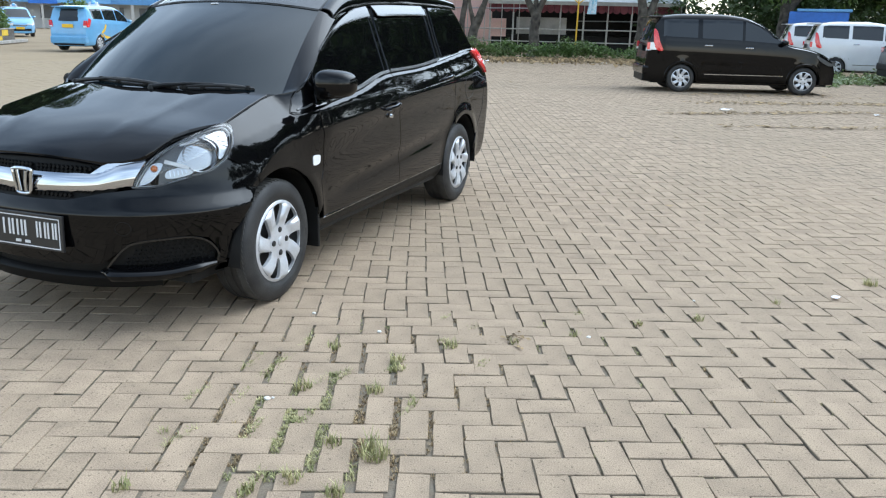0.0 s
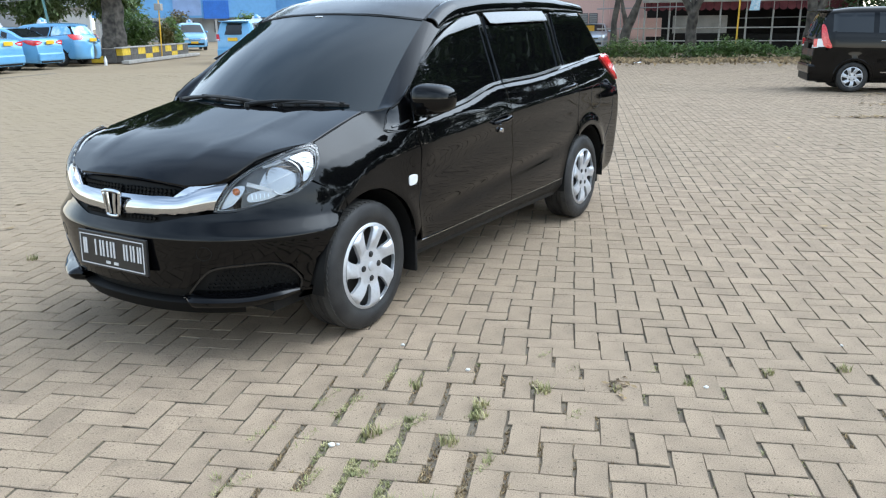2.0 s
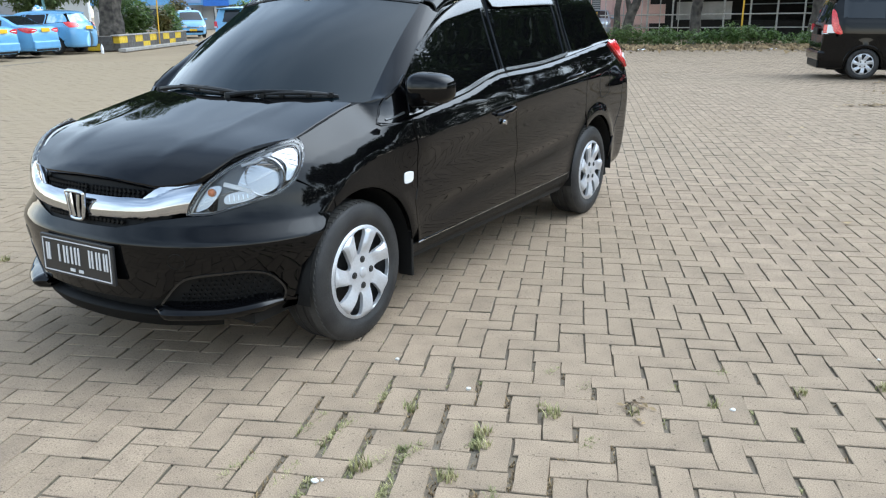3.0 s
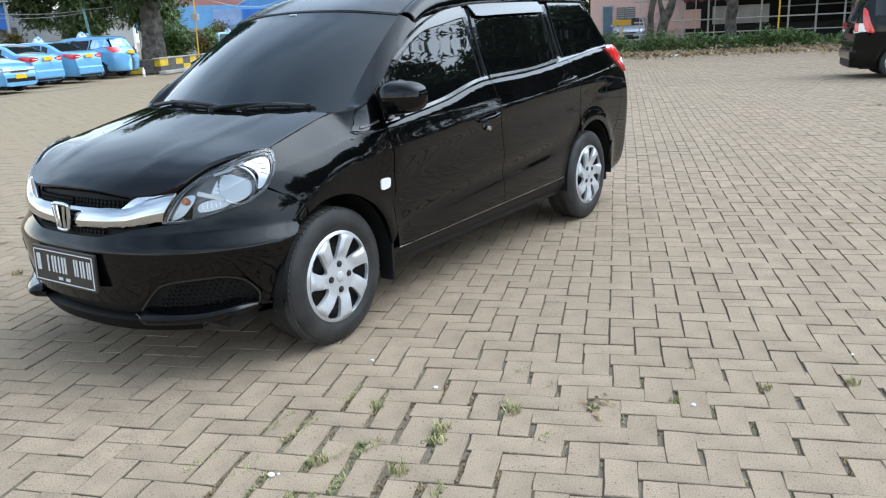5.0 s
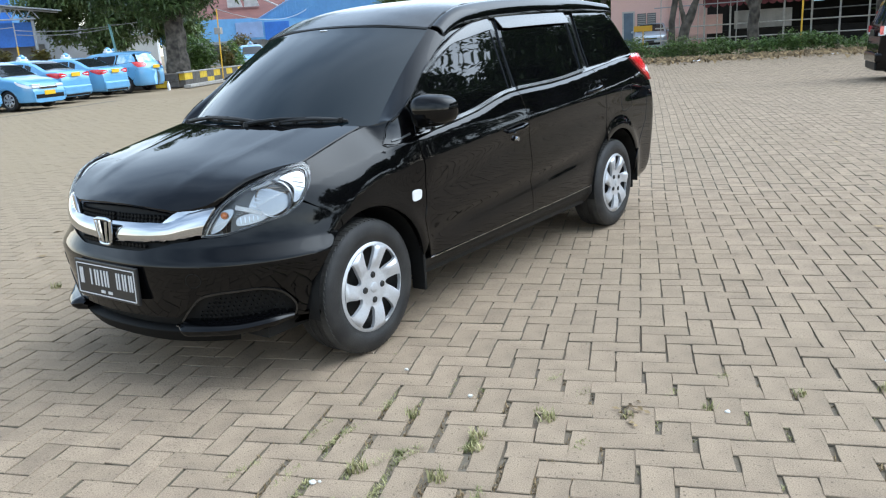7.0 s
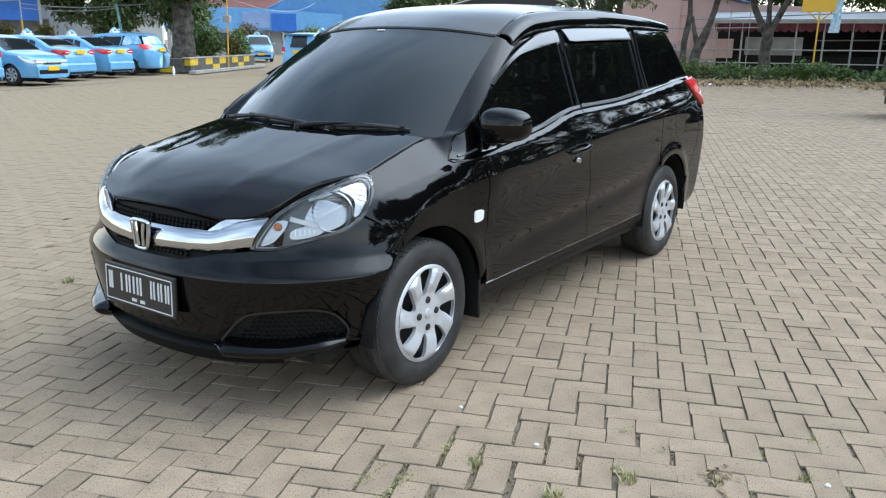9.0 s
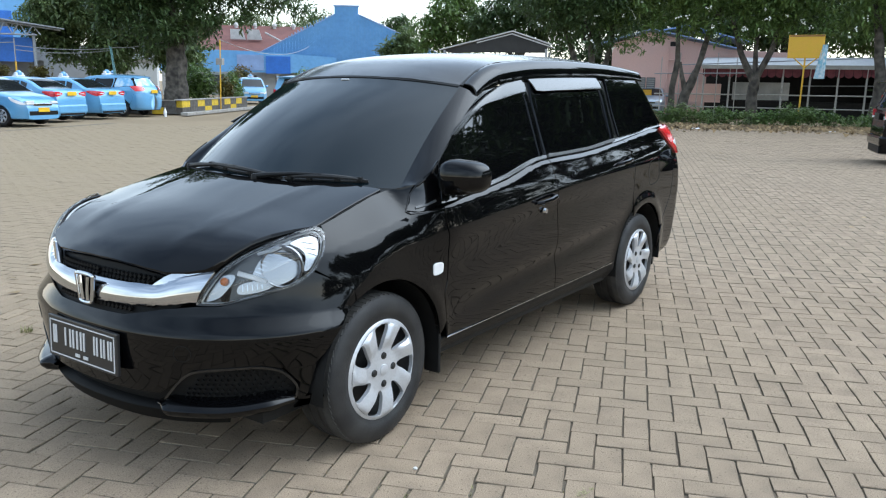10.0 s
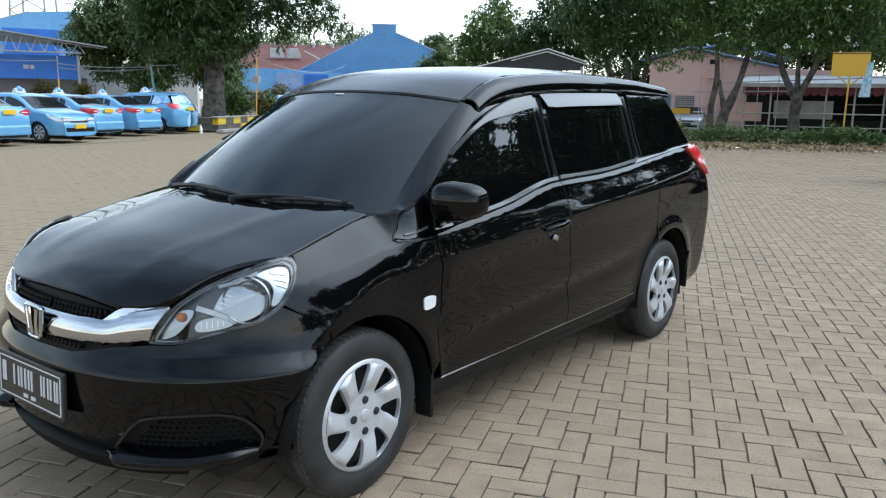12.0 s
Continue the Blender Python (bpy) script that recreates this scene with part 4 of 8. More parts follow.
        put("upper_grille", up, GRILLE_BLACK, offset=-0.030, step=(0.05, 0.03), flange=0.0)
        low = [(0.0, 0.640), (r_of_y(0.22, 0.64), 0.644), (r_of_y(0.42, 0.665), 0.665), (r_of_y(0.41, 0.645), 0.645), (r_of_y(0.2, 0.59), 0.590), (0.0, 0.586)]
        put("lower_grille", low, GRILLE_BLACK, offset=-0.012, step=(0.05, 0.03), flange=0.0)
        if extras:
            for zz, y0, y1 in ((0.728, 0.02, 0.315), (0.712, 0.02, 0.30), (0.618, 0.02, 0.24), (0.640, 0.20, 0.34), (0.655, 0.27, 0.385)):
                bm = None
                count = int((y1 - y0) / 0.022)
                for k in range(count):
                    yy = y0 + 0.022 * k
                    p = n_at(r_of_y(yy, zz), zz) + Vector((-0.016 if zz > 0.7 else -0.004, 0, 0))
                    bm = bm_box((-0.006, -0.0075, -0.0065), (0.006, 0.0075, 0.0065), 0.0, Matrix.Translation(p) @ Matrix.Rotation(radians(45), 4, "X"), bm)
                part("grille_mesh_row", bm, GRILLE_BLACK, car)
        # inner arches
        for which in (0, 1):
            cx, rad = ARCH[which]
            bm = bmesh.new()
            rows = []
            for i in range(19):
                a = radians(-8 + 196 * i / 18)
                rows.append([bm.verts.new((cx + (rad - 0.004) * math.cos(a), side * yy, 0.31 + (rad - 0.004) * math.sin(a))) for yy in (0.80, 0.72, 0.55)])
            for a, b in zip(rows, rows[1:]):
                for k in range(2):
                    bm.faces.new((a[k], a[k + 1], b[k + 1], b[k]))
            part("wheel_arch_liner", bm, PLASTIC, car, "", True)
        # mud flap behind the front wheel
        part("mud_flap", bm_box((-0.380, side * 0.765 - 0.04, 0.185), (-0.362, side * 0.765 + 0.04, 0.40), 0.006), PLASTIC, car)
        part("mud_flap", bm_box((-3.05, side * 0.755 - 0.13, 0.20), (-3.03, side * 0.755, 0.40), 0.006), PLASTIC, car)

    # bonnet, both halves in one panel
    edge = [(x, lerp_table(SEAM_Y, x) - 0.013) for x in (-0.165, -0.08, 0.0, 0.1, 0.20)] + [(0.252, 0.668), (0.316, 0.626), (0.39, 0.588), (0.46, 0.563), (0.52, 0.545), (0.565, 0.531), (0.592, 0.515), (0.610, 0.495), (0.640, 0.435), (0.672, 0.35), (0.684, 0.26), (0.692, 0.15), (0.696, 0.0)]
    rear = [(-0.135, 0.52), (-0.075, 0.36), (-0.035, 0.2), (-0.022, 0.0)]
    half = rear[::-1] + edge
    whole = half + [(x, -y + 0.040 * smooth01(0.15, 0.36, x) * smooth01(0.0, 0.40, y)) for x, y in half[::-1][1:-1]]
    skin_n("bonnet", whole, bonnet_at, paint, False, step=(0.04, 0.05), flange=0.030)
    # windscreen, scuttle, roof
    ws = [(-1, 0), (-0.6, 0), (0, 0), (0.6, 0), (1, 0), (1, 0.33), (1, 0.66), (1, 1), (0.5, 1), (0, 1), (-0.5, 1), (-1, 1), (-1, 0.66), (-1, 0.33)]
    skin_n("windscreen", ws, screen_at, SCREEN_GLASS if extras else CAR_GLASS, False, step=(0.1, 0.1), flange=0.005)
    line = [(-0.99 + 1.98 * k / 24, 1.0) for k in range(25)]
    part("screen_seal", ribbon(line, screen_at, 0.020, 0.004), PLASTIC, car, "", True)
    def scuttle_at(a, b):
        p = Vector(screen_at(a, 0.0))
        q = Vector(bonnet_at(lerp_table([(0, -0.005), (0.2, -0.018), (0.36, -0.06), (0.52, -0.118), (0.66, -0.18)], abs(a) * 0.66), a * 0.66)) - Vector((0, 0, 0.014))
        r = p.lerp(q, b) - Vector((0, 0, 0.010 * math.sin(math.pi * b)))
        return tuple(r)
    skin_n("scuttle_panel", [(-1, 0), (-0.5, 0), (0, 0), (0.5, 0), (1, 0), (1, 1), (0.5, 1), (0, 1), (-0.5, 1), (-1, 1)], scuttle_at, PLASTIC, True, step=(0.08, 0.5), flange=0.0)
    rf = [(-3.02, -0.506), (-2.4, -0.528), (-1.3, -0.534), (-1.0, -0.550), (-0.835, -0.568), (-0.775, -0.40), (-0.745, -0.2), (-0.738, 0)]
    rf2 = rf + [(x, -y) for x, y in rf[::-1][1:]] 
    skin_n("roof", rf2, roof_at, PAINT_DUSTY if extras else paint, False, step=(0.08, 0.08), flange=0.008)
    # tailgate spoiler and tailgate
    def spoiler_at(u, y):
        x = -2.98 - 0.20 * u
        return (x - 0.05 * (1 - (y / 0.56) ** 2) * u, y, roof_at(-2.98, y)[2] - 0.045 * u * u - 0.006 * u)
    skin_n("roof_spoiler", [(0, -0.545), (0, 0), (0, 0.545), (0.5, 0.525), (0.85, 0.48), (1, 0.40), (1, 0), (1, -0.40), (0.85, -0.48), (0.5, -0.525)], spoiler_at, paint, True, step=(0.2, 0.08), flange=0.035)
    def gate_at(a, z):
        xr = lerp_table(TAIL, z)
        w = half_width(-3.1, z) * 0.97
        return (xr + 0.02 + 0.20 * abs(a) ** 2.5, a * w, z)
    skin_n("tailgate", [(-0.9, 0.86), (0, 0.86), (0.9, 0.86), (0.93, 1.16), (0, 1.16), (-0.93, 1.16)], gate_at, paint, True, step=(0.1, 0.06))
    skin_n("rear_screen", [(-0.93, 1.165), (0, 1.165), (0.93, 1.165), (0.9, 1.49), (0, 1.49), (-0.9, 1.49)], gate_at, FILM_GLASS if extras else AD_FILM, True, step=(0.1, 0.06))
    # badge: a plain upright shield in chrome with two bars
    bx = lerp_table(NOSE, 0.665) + 0.030
    taper = lambda w, z: w * (1 + 0.20 * (z - 0.668) / 0.054)
    frame_pts = spline2([(taper(0.044 * a, z), z) for a, z in ((-0.86, 0.617), (-1, 0.64), (-1, 0.698), (-0.86, 0.720), (0.86, 0.720), (1, 0.698), (1, 0.64), (0.86, 0.617))], 4, True)
    loop = [(bx + 0.008, y, z) for y, z in frame_pts]
    badge = part("grille_badge", bm_rod(loop + loop[:2], 0.0075, 8), CHROME, car, "open chrome shield badge", True)
    part("badge_field", slab([(bx - 0.004, y, z) for y, z in frame_pts], 0.010, (1, 0, 0)), PAINT_BLACK, badge)
    for sg in (-1, 1):
        part("badge_bar", bm_rod([(bx + 0.010, sg * 0.015, 0.624), (bx + 0.012, sg * 0.018, 0.668), (bx + 0.010, sg * 0.025, 0.714)], [0.0075, 0.0065, 0.0075], 8), CHROME, badge, "", True)
    # number plate, its characters as bars
    tilt = Matrix.Translation((0.790, 0, 0.455)) @ Matrix.Rotation(radians(-2), 4, "Y")
    plate = part("number_plate", bm_box((-0.008, -0.222, -0.076), (0.006, 0.222, 0.082), 0.004, tilt), plate_mat, car, "number plate with plain bars" )
    if extras:
        rimbm = None
        for a, b in (((0.005, -0.208, 0.064), (0.0085, 0.208, 0.068)), ((0.005, -0.208, -0.066), (0.0085, 0.208, -0.062)), ((0.005, -0.208, -0.066), (0.0085, -0.204, 0.068)), ((0.005, 0.204, -0.066), (0.0085, 0.208, 0.068))):
            rimbm = bm_box(a, b, 0, tilt, rimbm)
        part("plate_border", rimbm, mark_mat, plate)
        for y0, y1, z0, z1 in ((-0.186, -0.176, -0.022, 0.048), (-0.172, -0.162, -0.022, 0.048), (-0.108, -0.100, -0.022, 0.048), (-0.076, -0.067, -0.022, 0.048), (-0.056, -0.047, -0.022, 0.048), (-0.030, -0.021, -0.022, 0.048), (-0.006, 0.003, -0.022, 0.048), (0.014, 0.023, -0.022, 0.048), (0.080, 0.088, -0.022, 0.048), (0.098, 0.106, -0.022, 0.048), (0.124, 0.132, -0.022, 0.048), (0.142, 0.150, -0.022, 0.048), (0.168, 0.176, -0.022, 0.048), (0.184, 0.192, -0.022, 0.048), (-0.040, -0.012, -0.052, -0.040), (0.012, 0.040, -0.052, -0.040)):
            part("plate_bar", bm_box((0.005, y0, z0), (0.009, y1, z1), 0, tilt), mark_mat, plate)
        # wipers, parked along the foot of the screen: arm, sprung frame, blade and end clips
        for pivot, y0, y1, b0, b1 in ((-0.60, -0.40, 0.20, 0.050, 0.012), (0.06, 0.21, 0.575, 0.014, 0.036)):
            pts = []
            for k in range(13):
                y = y0 + (y1 - y0) * k / 12
                pts.append(Vector(screen_at(y / 0.70, b0 + (b1 - b0) * k / 12)) + Vector((0.005, 0, 0.008)))
            lift = lambda k: Vector((0.007, 0, 0.013)) * math.sin(math.pi * k / 12) ** 0.7
            wiper = part("wiper", bm_rod([p + lift(k) for k, p in enumerate(pts)], [0.004 + 0.007 * math.sin(math.pi * k / 12) for k in range(13)], 8), RUBBER, car, "", True)
            part("wiper_blade", bm_rod([q - Vector((0.003, 0, 0.006)) for q in pts], [0.005] * 13, 6), RUBBER, wiper)
            for k in (1, 4, 8, 11):
                part("blade_clip", bm_box((-0.008, -0.012, -0.008), (0.010, 0.012, 0.014), 0.003, Matrix.Translation(pts[k])), PLASTIC, wiper)
            foot = Vector(screen_at(pivot / 0.70, 0.0)) + Vector((0.016, 0, 0.012))
            grip = pts[6] + lift(6) + Vector((0.003, 0, 0.006))
            part("wiper_arm", bm_rod([foot, foot.lerp(grip, 0.22) + Vector((0.006, 0, 0.006)), foot.lerp(grip, 0.6) + Vector((0.006, 0, 0.008)), grip], [0.013, 0.012, 0.008, 0.006], 8), PLASTIC, wiper, "", True)
            part("wiper_cap", bm_lathe([(0.0001, 0.014), (0.014, 0.012), (0.019, 0.0), (0.019, -0.02)], 12, "z"), PLASTIC, wiper, "", True).location = foot
        part("inner_sticker", bm_box((-0.006, -0.025, -0.008), (0.0, 0.025, 0.0), 0, Matrix.Translation(Vector(screen_at(-0.05, 0.955)) + Vector((0.002, 0, 0.004))) @ Matrix.Rotation(radians(30), 4, "Y")), PLATE_WHITE, car)
    # dark inner shell: floor, bulkheads and cabin
    inner = None
    for a, b in (((-3.40, -0.66, 0.22), (0.52, 0.66, 0.32)), ((-3.35, -0.52, 0.30), (0.55, 0.52, 0.70)), ((-3.30, -0.66, 0.62), (-0.05, 0.66, 0.92)), ((-3.2, -0.56, 0.90), (-0.42, 0.56, 1.05)), ((-3.1, -0.50, 1.05), (-0.95, 0.50, 1.42)), ((0.0, -0.50, 0.70), (0.46, 0.50, 0.84)), ((-2.24, -0.74, 0.24), (-0.42, 0.74, 0.92))):
        inner = bm_box(a, b, 0, None, inner)
    part("inner_shell", inner, PLASTIC, car)
    # wheels
    for x in (0.0, -WHEELBASE):
        for side in (1, -1):
            wheel_under(car, Matrix.Translation((x, side * 0.789, WHEEL_R)) @ Matrix.Rotation(radians(0 if side > 0 else 180), 4, "Z") @ Matrix.Rotation(radians(12 if x else -25), 4, "Y"), fine)
    return car


def wheel_under(car, m, fine=1.0):
    """A wheel: tyre, steel rim and a seven-spoked silver cover. Its outer face looks along +y, at y = 0."""
    R = WHEEL_R
    tyre_p = [(0.192, -0.012), (0.205, -0.003), (0.222, 0.001), (0.226, 0.004), (0.250, 0.005), (0.272, 0.001), (0.288, -0.006), (0.297, -0.013), (0.3015, -0.022), (R - 0.0015, -0.032), (R, -0.048), (R, -0.078), (R - 0.006, -0.080), (R - 0.006, -0.086), (R, -0.088), (R, -0.122), (R - 0.006, -0.124), (R - 0.006, -0.130), (R, -0.132), (R, -0.160), (0.300, -0.180), (0.285, -0.195), (0.24, -0.203), (0.192, -0.19)]
    bm = bm_lathe(tyre_p, 64 if fine <= 1 else 32, "y")
    bmesh.ops.transform(bm, matrix=m, verts=bm.verts)
    wheel = part("wheel", bm, RUBBER, car, "black tyre with a silver seven-spoked cover", True)
    if fine <= 1:
        # shoulder blocks of the tread, worn and dusty, with a narrow cut between each two
        tread = bmesh.new()
        for k in range(66):
            mm = Matrix.Rotation(-2 * math.pi * (k + 0.5) / 66, 4, "Y") @ Matrix.Translation((R, 0, 0)) @ Matrix.Rotation(radians(14), 4, "X")
            for y0, y1, x0 in ((-0.052, -0.019, -0.0035),):
                verts = [tread.verts.new(mm @ Vector(p)) for p in ((0.0022, y0, -0.0132), (0.0022, y0, 0.0132), (x0, y1, 0.0132), (x0, y1, -0.0132), (-0.006, y0, -0.0132), (-0.006, y0, 0.0132), (-0.012, y1 + 0.004, 0.0132), (-0.012, y1 + 0.004, -0.0132))]
                for f in ((0, 1, 2, 3), (0, 4, 5, 1), (1, 5, 6, 2), (2, 6, 7, 3), (3, 7, 4, 0)):
                    tread.faces.new([verts[q] for q in f])
        bmesh.ops.recalc_face_normals(tread, faces=tread.faces)
        bmesh.ops.transform(tread, matrix=m, verts=tread.verts)
        part("tread", tread, TREAD, wheel, "dusty tread blocks")
    rim = bm_lathe([(0.0001, -0.055), (0.10, -0.060), (0.17, -0.075), (0.193, -0.05), (0.197, -0.010)], 32, "y")
    bmesh.ops.transform(rim, matrix=m, verts=rim.verts)
    part("rim", rim, STEEL, wheel, "", True)
    # cover: hub disc, spokes and outer ring, with a turned-in edge round each opening
    n = 7
    bm = bmesh.new()
    def depth(r):
        return lerp_table([(0.0, 0.004), (0.05, 0.004), (0.075, 0.000), (0.11, 0.006), (0.16, 0.008), (0.185, 0.003), (0.200, -0.006), (0.206, -0.012)], r)
    def open_half(r):
        """half of an opening's angle at a radius, in degrees"""
        return lerp_table([(0.082, 0.0), (0.085, 4.5), (0.098, 8.5), (0.125, 11.0), (0.160, 13.0), (0.177, 12.6), (0.182, 9.0), (0.184, 0.0)], r)
    rr = [0.082, 0.0835, 0.088, 0.096, 0.105, 0.120, 0.14, 0.155, 0.165, 0.173, 0.178, 0.182, 0.184]
    sect = 360 / n
    def vert(r, deg, dy=0.0):
        a = radians(deg)
        swirl = radians(9 * smooth01(0.07, 0.19, r))
        return bm.verts.new((r * math.cos(a + swirl), depth(r) + dy, r * math.sin(a + swirl)))
    for k in range(n):
        base = k * sect
        rows, lips = [], []
        for r in rr:
            h = open_half(r)
            left, right = base + h, base + sect - h
            row = []
            for j in range(7):
                t = j / 6
                crown = 0.013 * math.sin(math.pi * t ** 0.55) * smooth01(0.09, 0.13, r) * smooth01(0.19, 0.17, r)
                row.append(vert(r, left + (right - left) * t, crown))
            rows.append(row)
            lips.append((vert(r, left + 0.0, -0.016), vert(r, right, -0.016)))
        for i in range(len(rr) - 1):
            for j in range(6):
                bm.faces.new((rows[i][j], rows[i][j + 1], rows[i + 1][j + 1], rows[i + 1][j]))
            bm.faces.new((rows[i][0], rows[i + 1][0], lips[i + 1][0], lips[i][0]))
            bm.faces.new((rows[i][6], rows[i + 1][6], lips[i + 1][1], lips[i][1]))
    for r0, r1 in ((0.0, 0.03), (0.03, 0.06), (0.06, 0.082), (0.184, 0.192), (0.192, 0.200), (0.200, 0.206)):
        for k in range(n):
            for j in range(6):
                a0, a1 = k * sect + sect * j / 6, k * sect + sect * (j + 1) / 6
                q = [vert(r0, a0), vert(r0, a1), vert(r1, a1), vert(r1, a0)]
                bm.faces.new(q)
    bmesh.ops.remove_doubles(bm, verts=bm.verts, dist=2e-5)
    bmesh.ops.dissolve_degenerate(bm, edges=bm.edges, dist=1e-6)
    bmesh.ops.recalc_face_normals(bm, faces=bm.faces)
    bmesh.ops.transform(bm, matrix=m @ Matrix.Diagonal((1.04, 1.0, 1.04, 1.0)), verts=bm.verts)
    cover = part("wheel_cover", bm, SILVER, wheel, "silver seven-spoked wheel cover", True)
    # each nut sits on a dark disc that stands in for its shaded recess
    for k in range(4):
        a = radians(90 * k - 25)
        nut = bm_lathe([(0.0001, 0.008), (0.008, 0.008), (0.0095, 0.005), (0.014, 0.006), (0.0155, 0.0)], 12, "y")
        bmesh.ops.transform(nut, matrix=m @ Matrix.Translation((0.058 * math.cos(a), 0.001, 0.058 * math.sin(a))), verts=nut.verts)
        part("nut_dark_disc", nut, STEEL, wheel, "", True)
    cap = bm_lathe([(0.0001, 0.010), (0.018, 0.010), (0.023, 0.007), (0.024, 0.0)], 16, "y")
    bmesh.ops.transform(cap, matrix=m, verts=cap.verts)
    part("hub_cap", cap, SILVER, wheel, "", True)


HERO = pose(-1.249, 4.293, 0, 0, 0, -113.46)
hero = people_carrier(HERO, PAINT_BLACK, PLATE_BLACK, PLATE_WHITE, "glossy black seven-seat people carrier parked on paving", "car")

# ---- ground ----
PAVER = material("concrete_paver", (0.332, 0.250, 0.174), 0.88, vary=0.75, scale=7, bump=0.6, bump_scale=210, second=(0.269, 0.202, 0.143), pits=0.65, per_object=0.085, stain=((0.235, 0.182, 0.128), 0.30, 0.6), spec=0.15)
PAVER_ALL = material("concrete_pavers", (0.332, 0.250, 0.174), 0.88, vary=0.75, scale=7, bump=0.6, bump_scale=210, second=(0.269, 0.202, 0.143), pits=0.65, dust=(0.262, 0.202, 0.132), per_island=0.085, stain=((0.235, 0.182, 0.128), 0.30, 0.6), spec=0.15)
JOINT = material("joint_sand", (0.135, 0.102, 0.068), 0.95, vary=0.5, scale=14, bump=0.5, bump_scale=160, second=(0.150, 0.125, 0.092))
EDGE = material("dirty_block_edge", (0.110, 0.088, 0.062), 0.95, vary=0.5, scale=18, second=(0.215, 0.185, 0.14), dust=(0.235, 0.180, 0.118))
YARD = material("dusty_yard", (0.268, 0.206, 0.135), 0.92, vary=0.25, scale=0.35, bump=0.4, bump_scale=14, second=(0.232, 0.176, 0.116), spec=0.1)
GRASS = material("weed_green", (0.185, 0.19, 0.070), 0.7, vary=0.3, scale=20, per_island=0.35, second=(0.42, 0.37, 0.18))
DRY = material("dry_leaf", (0.30, 0.215, 0.11), 0.8, vary=0.4, scale=30, per_island=0.55, second=(0.16, 0.10, 0.05))
STONE = material("pale_stone", (0.62, 0.60, 0.56), 0.8, vary=0.3, scale=30)
PAPER = material("litter_paper", (0.72, 0.74, 0.80), 0.7)

bm = bmesh.new()
for a, b in (((-900, -900), (900, 900)),):
    bm.faces.new([bm.verts.new((x, y, -0.030)) for x, y in ((a[0], a[1]), (b[0], a[1]), (b[0], b[1]), (a[0], b[1]))])
ground = tagged(part("ground", bm, YARD), "dusty worn parking yard", "ground", kind="structure")
bm = bmesh.new()
bm.faces.new([bm.verts.new((x, y, -0.0105)) for x, y in ((-16.0, -3.0), (13.1, -3.0), (13.1, 31.6), (-2.6, 31.6), (-2.6, 25.3), (-16.0, 25.3))])
pavement = tagged(part("pavement", bm, JOINT), "concrete block paving in a herringbone bond with weedy joints", "pavement", kind="structure")

PITCH, PAVE_TURN = 0.10675, radians(-1.5)
PAVE_U, PAVE_V = -0.0035, -0.0155


def pave_shift(i, j):
    """The courses near the middle were laid again with open joints, and have wandered sideways (in pitches)."""
    return 1.15 * smooth01(38.0, 25.0, j) * smooth01(-7.0, 1.0, i) + 0.16 * noise.noise((i * 0.05, j * 0.05, 3.0))


def paver_pose(i, j, flat):
    ci, cj = (i + 1.0, j + 0.5) if flat else (i + 0.5, j + 1.0)
    u, v = PAVE_U + PITCH * (ci + pave_shift(ci, cj)), PAVE_V + PITCH * (cj + 0.12 * noise.noise((ci * 0.06, cj * 0.06, 9.0)))
    c, s = math.cos(PAVE_TURN), math.sin(PAVE_TURN)
    return u * c - v * s, u * s + v * c


def paver_shape(rng, long=0.2092, wide=0.1022, rough=0.0013):
    """One block about its middle: a top with worn, uneven edges, then chamfer and sides."""
    corners = []
    for sx, sy, tx, ty in ((-1, -1, 1, 0), (1, -1, 0, 1), (1, 1, -1, 0), (-1, 1, 0, -1)):
        for t in ((0.0, 0.32, 0.68) if tx else (0.0, 0.5)):
            corners.append((sx * long / 2 + tx * long * t, sy * wide / 2 + ty * wide * t))
    n = len(corners)
    wobble = [(rng.gauss(0, rough), rng.gauss(0, rough)) for k in corners]
    def ring(inset, z):
        out = []
        for (x, y), (a, b) in zip(corners, wobble):
            x, y = x + a, y + b
            out.append((x - math.copysign(inset, x) * (abs(x) > long * 0.46), y - math.copysign(inset, y) * (abs(y) > wide * 0.42), z))
        return out
    verts = ring(0.0024, 0.0) + ring(0.0006, -0.0030) + ring(0.0002, -0.022)
    faces = [tuple(range(n))]
    for base in (0, n):
        for k in range(n):
            nxt = (k + 1) % n
            faces.append((base + k, base + n + k, base + n + nxt, base + nxt))
    return verts, faces


def paver_plain(rng, long=0.2092, wide=0.1022):
    """A block that is only seen from far off."""
    ring = lambda inset, z: [(sx * (long / 2 - inset) + rng.uniform(-1, 1) * 0.0012, sy * (wide / 2 - inset) + rng.uniform(-1, 1) * 0.0012, z) for sx, sy in ((-1, -1), (1, -1), (1, 1), (-1, 1))]
    verts = ring(0.0020, 0.0) + ring(0.0003, -0.0026) + ring(0.0, -0.022)
    faces = [(0, 1, 2, 3)]
    for base in (0, 4):
        for k in range(4):
            n = (k + 1) % 4
            faces.append((base + k, base + 4 + k, base + 4 + n, base + n))
    return verts, faces


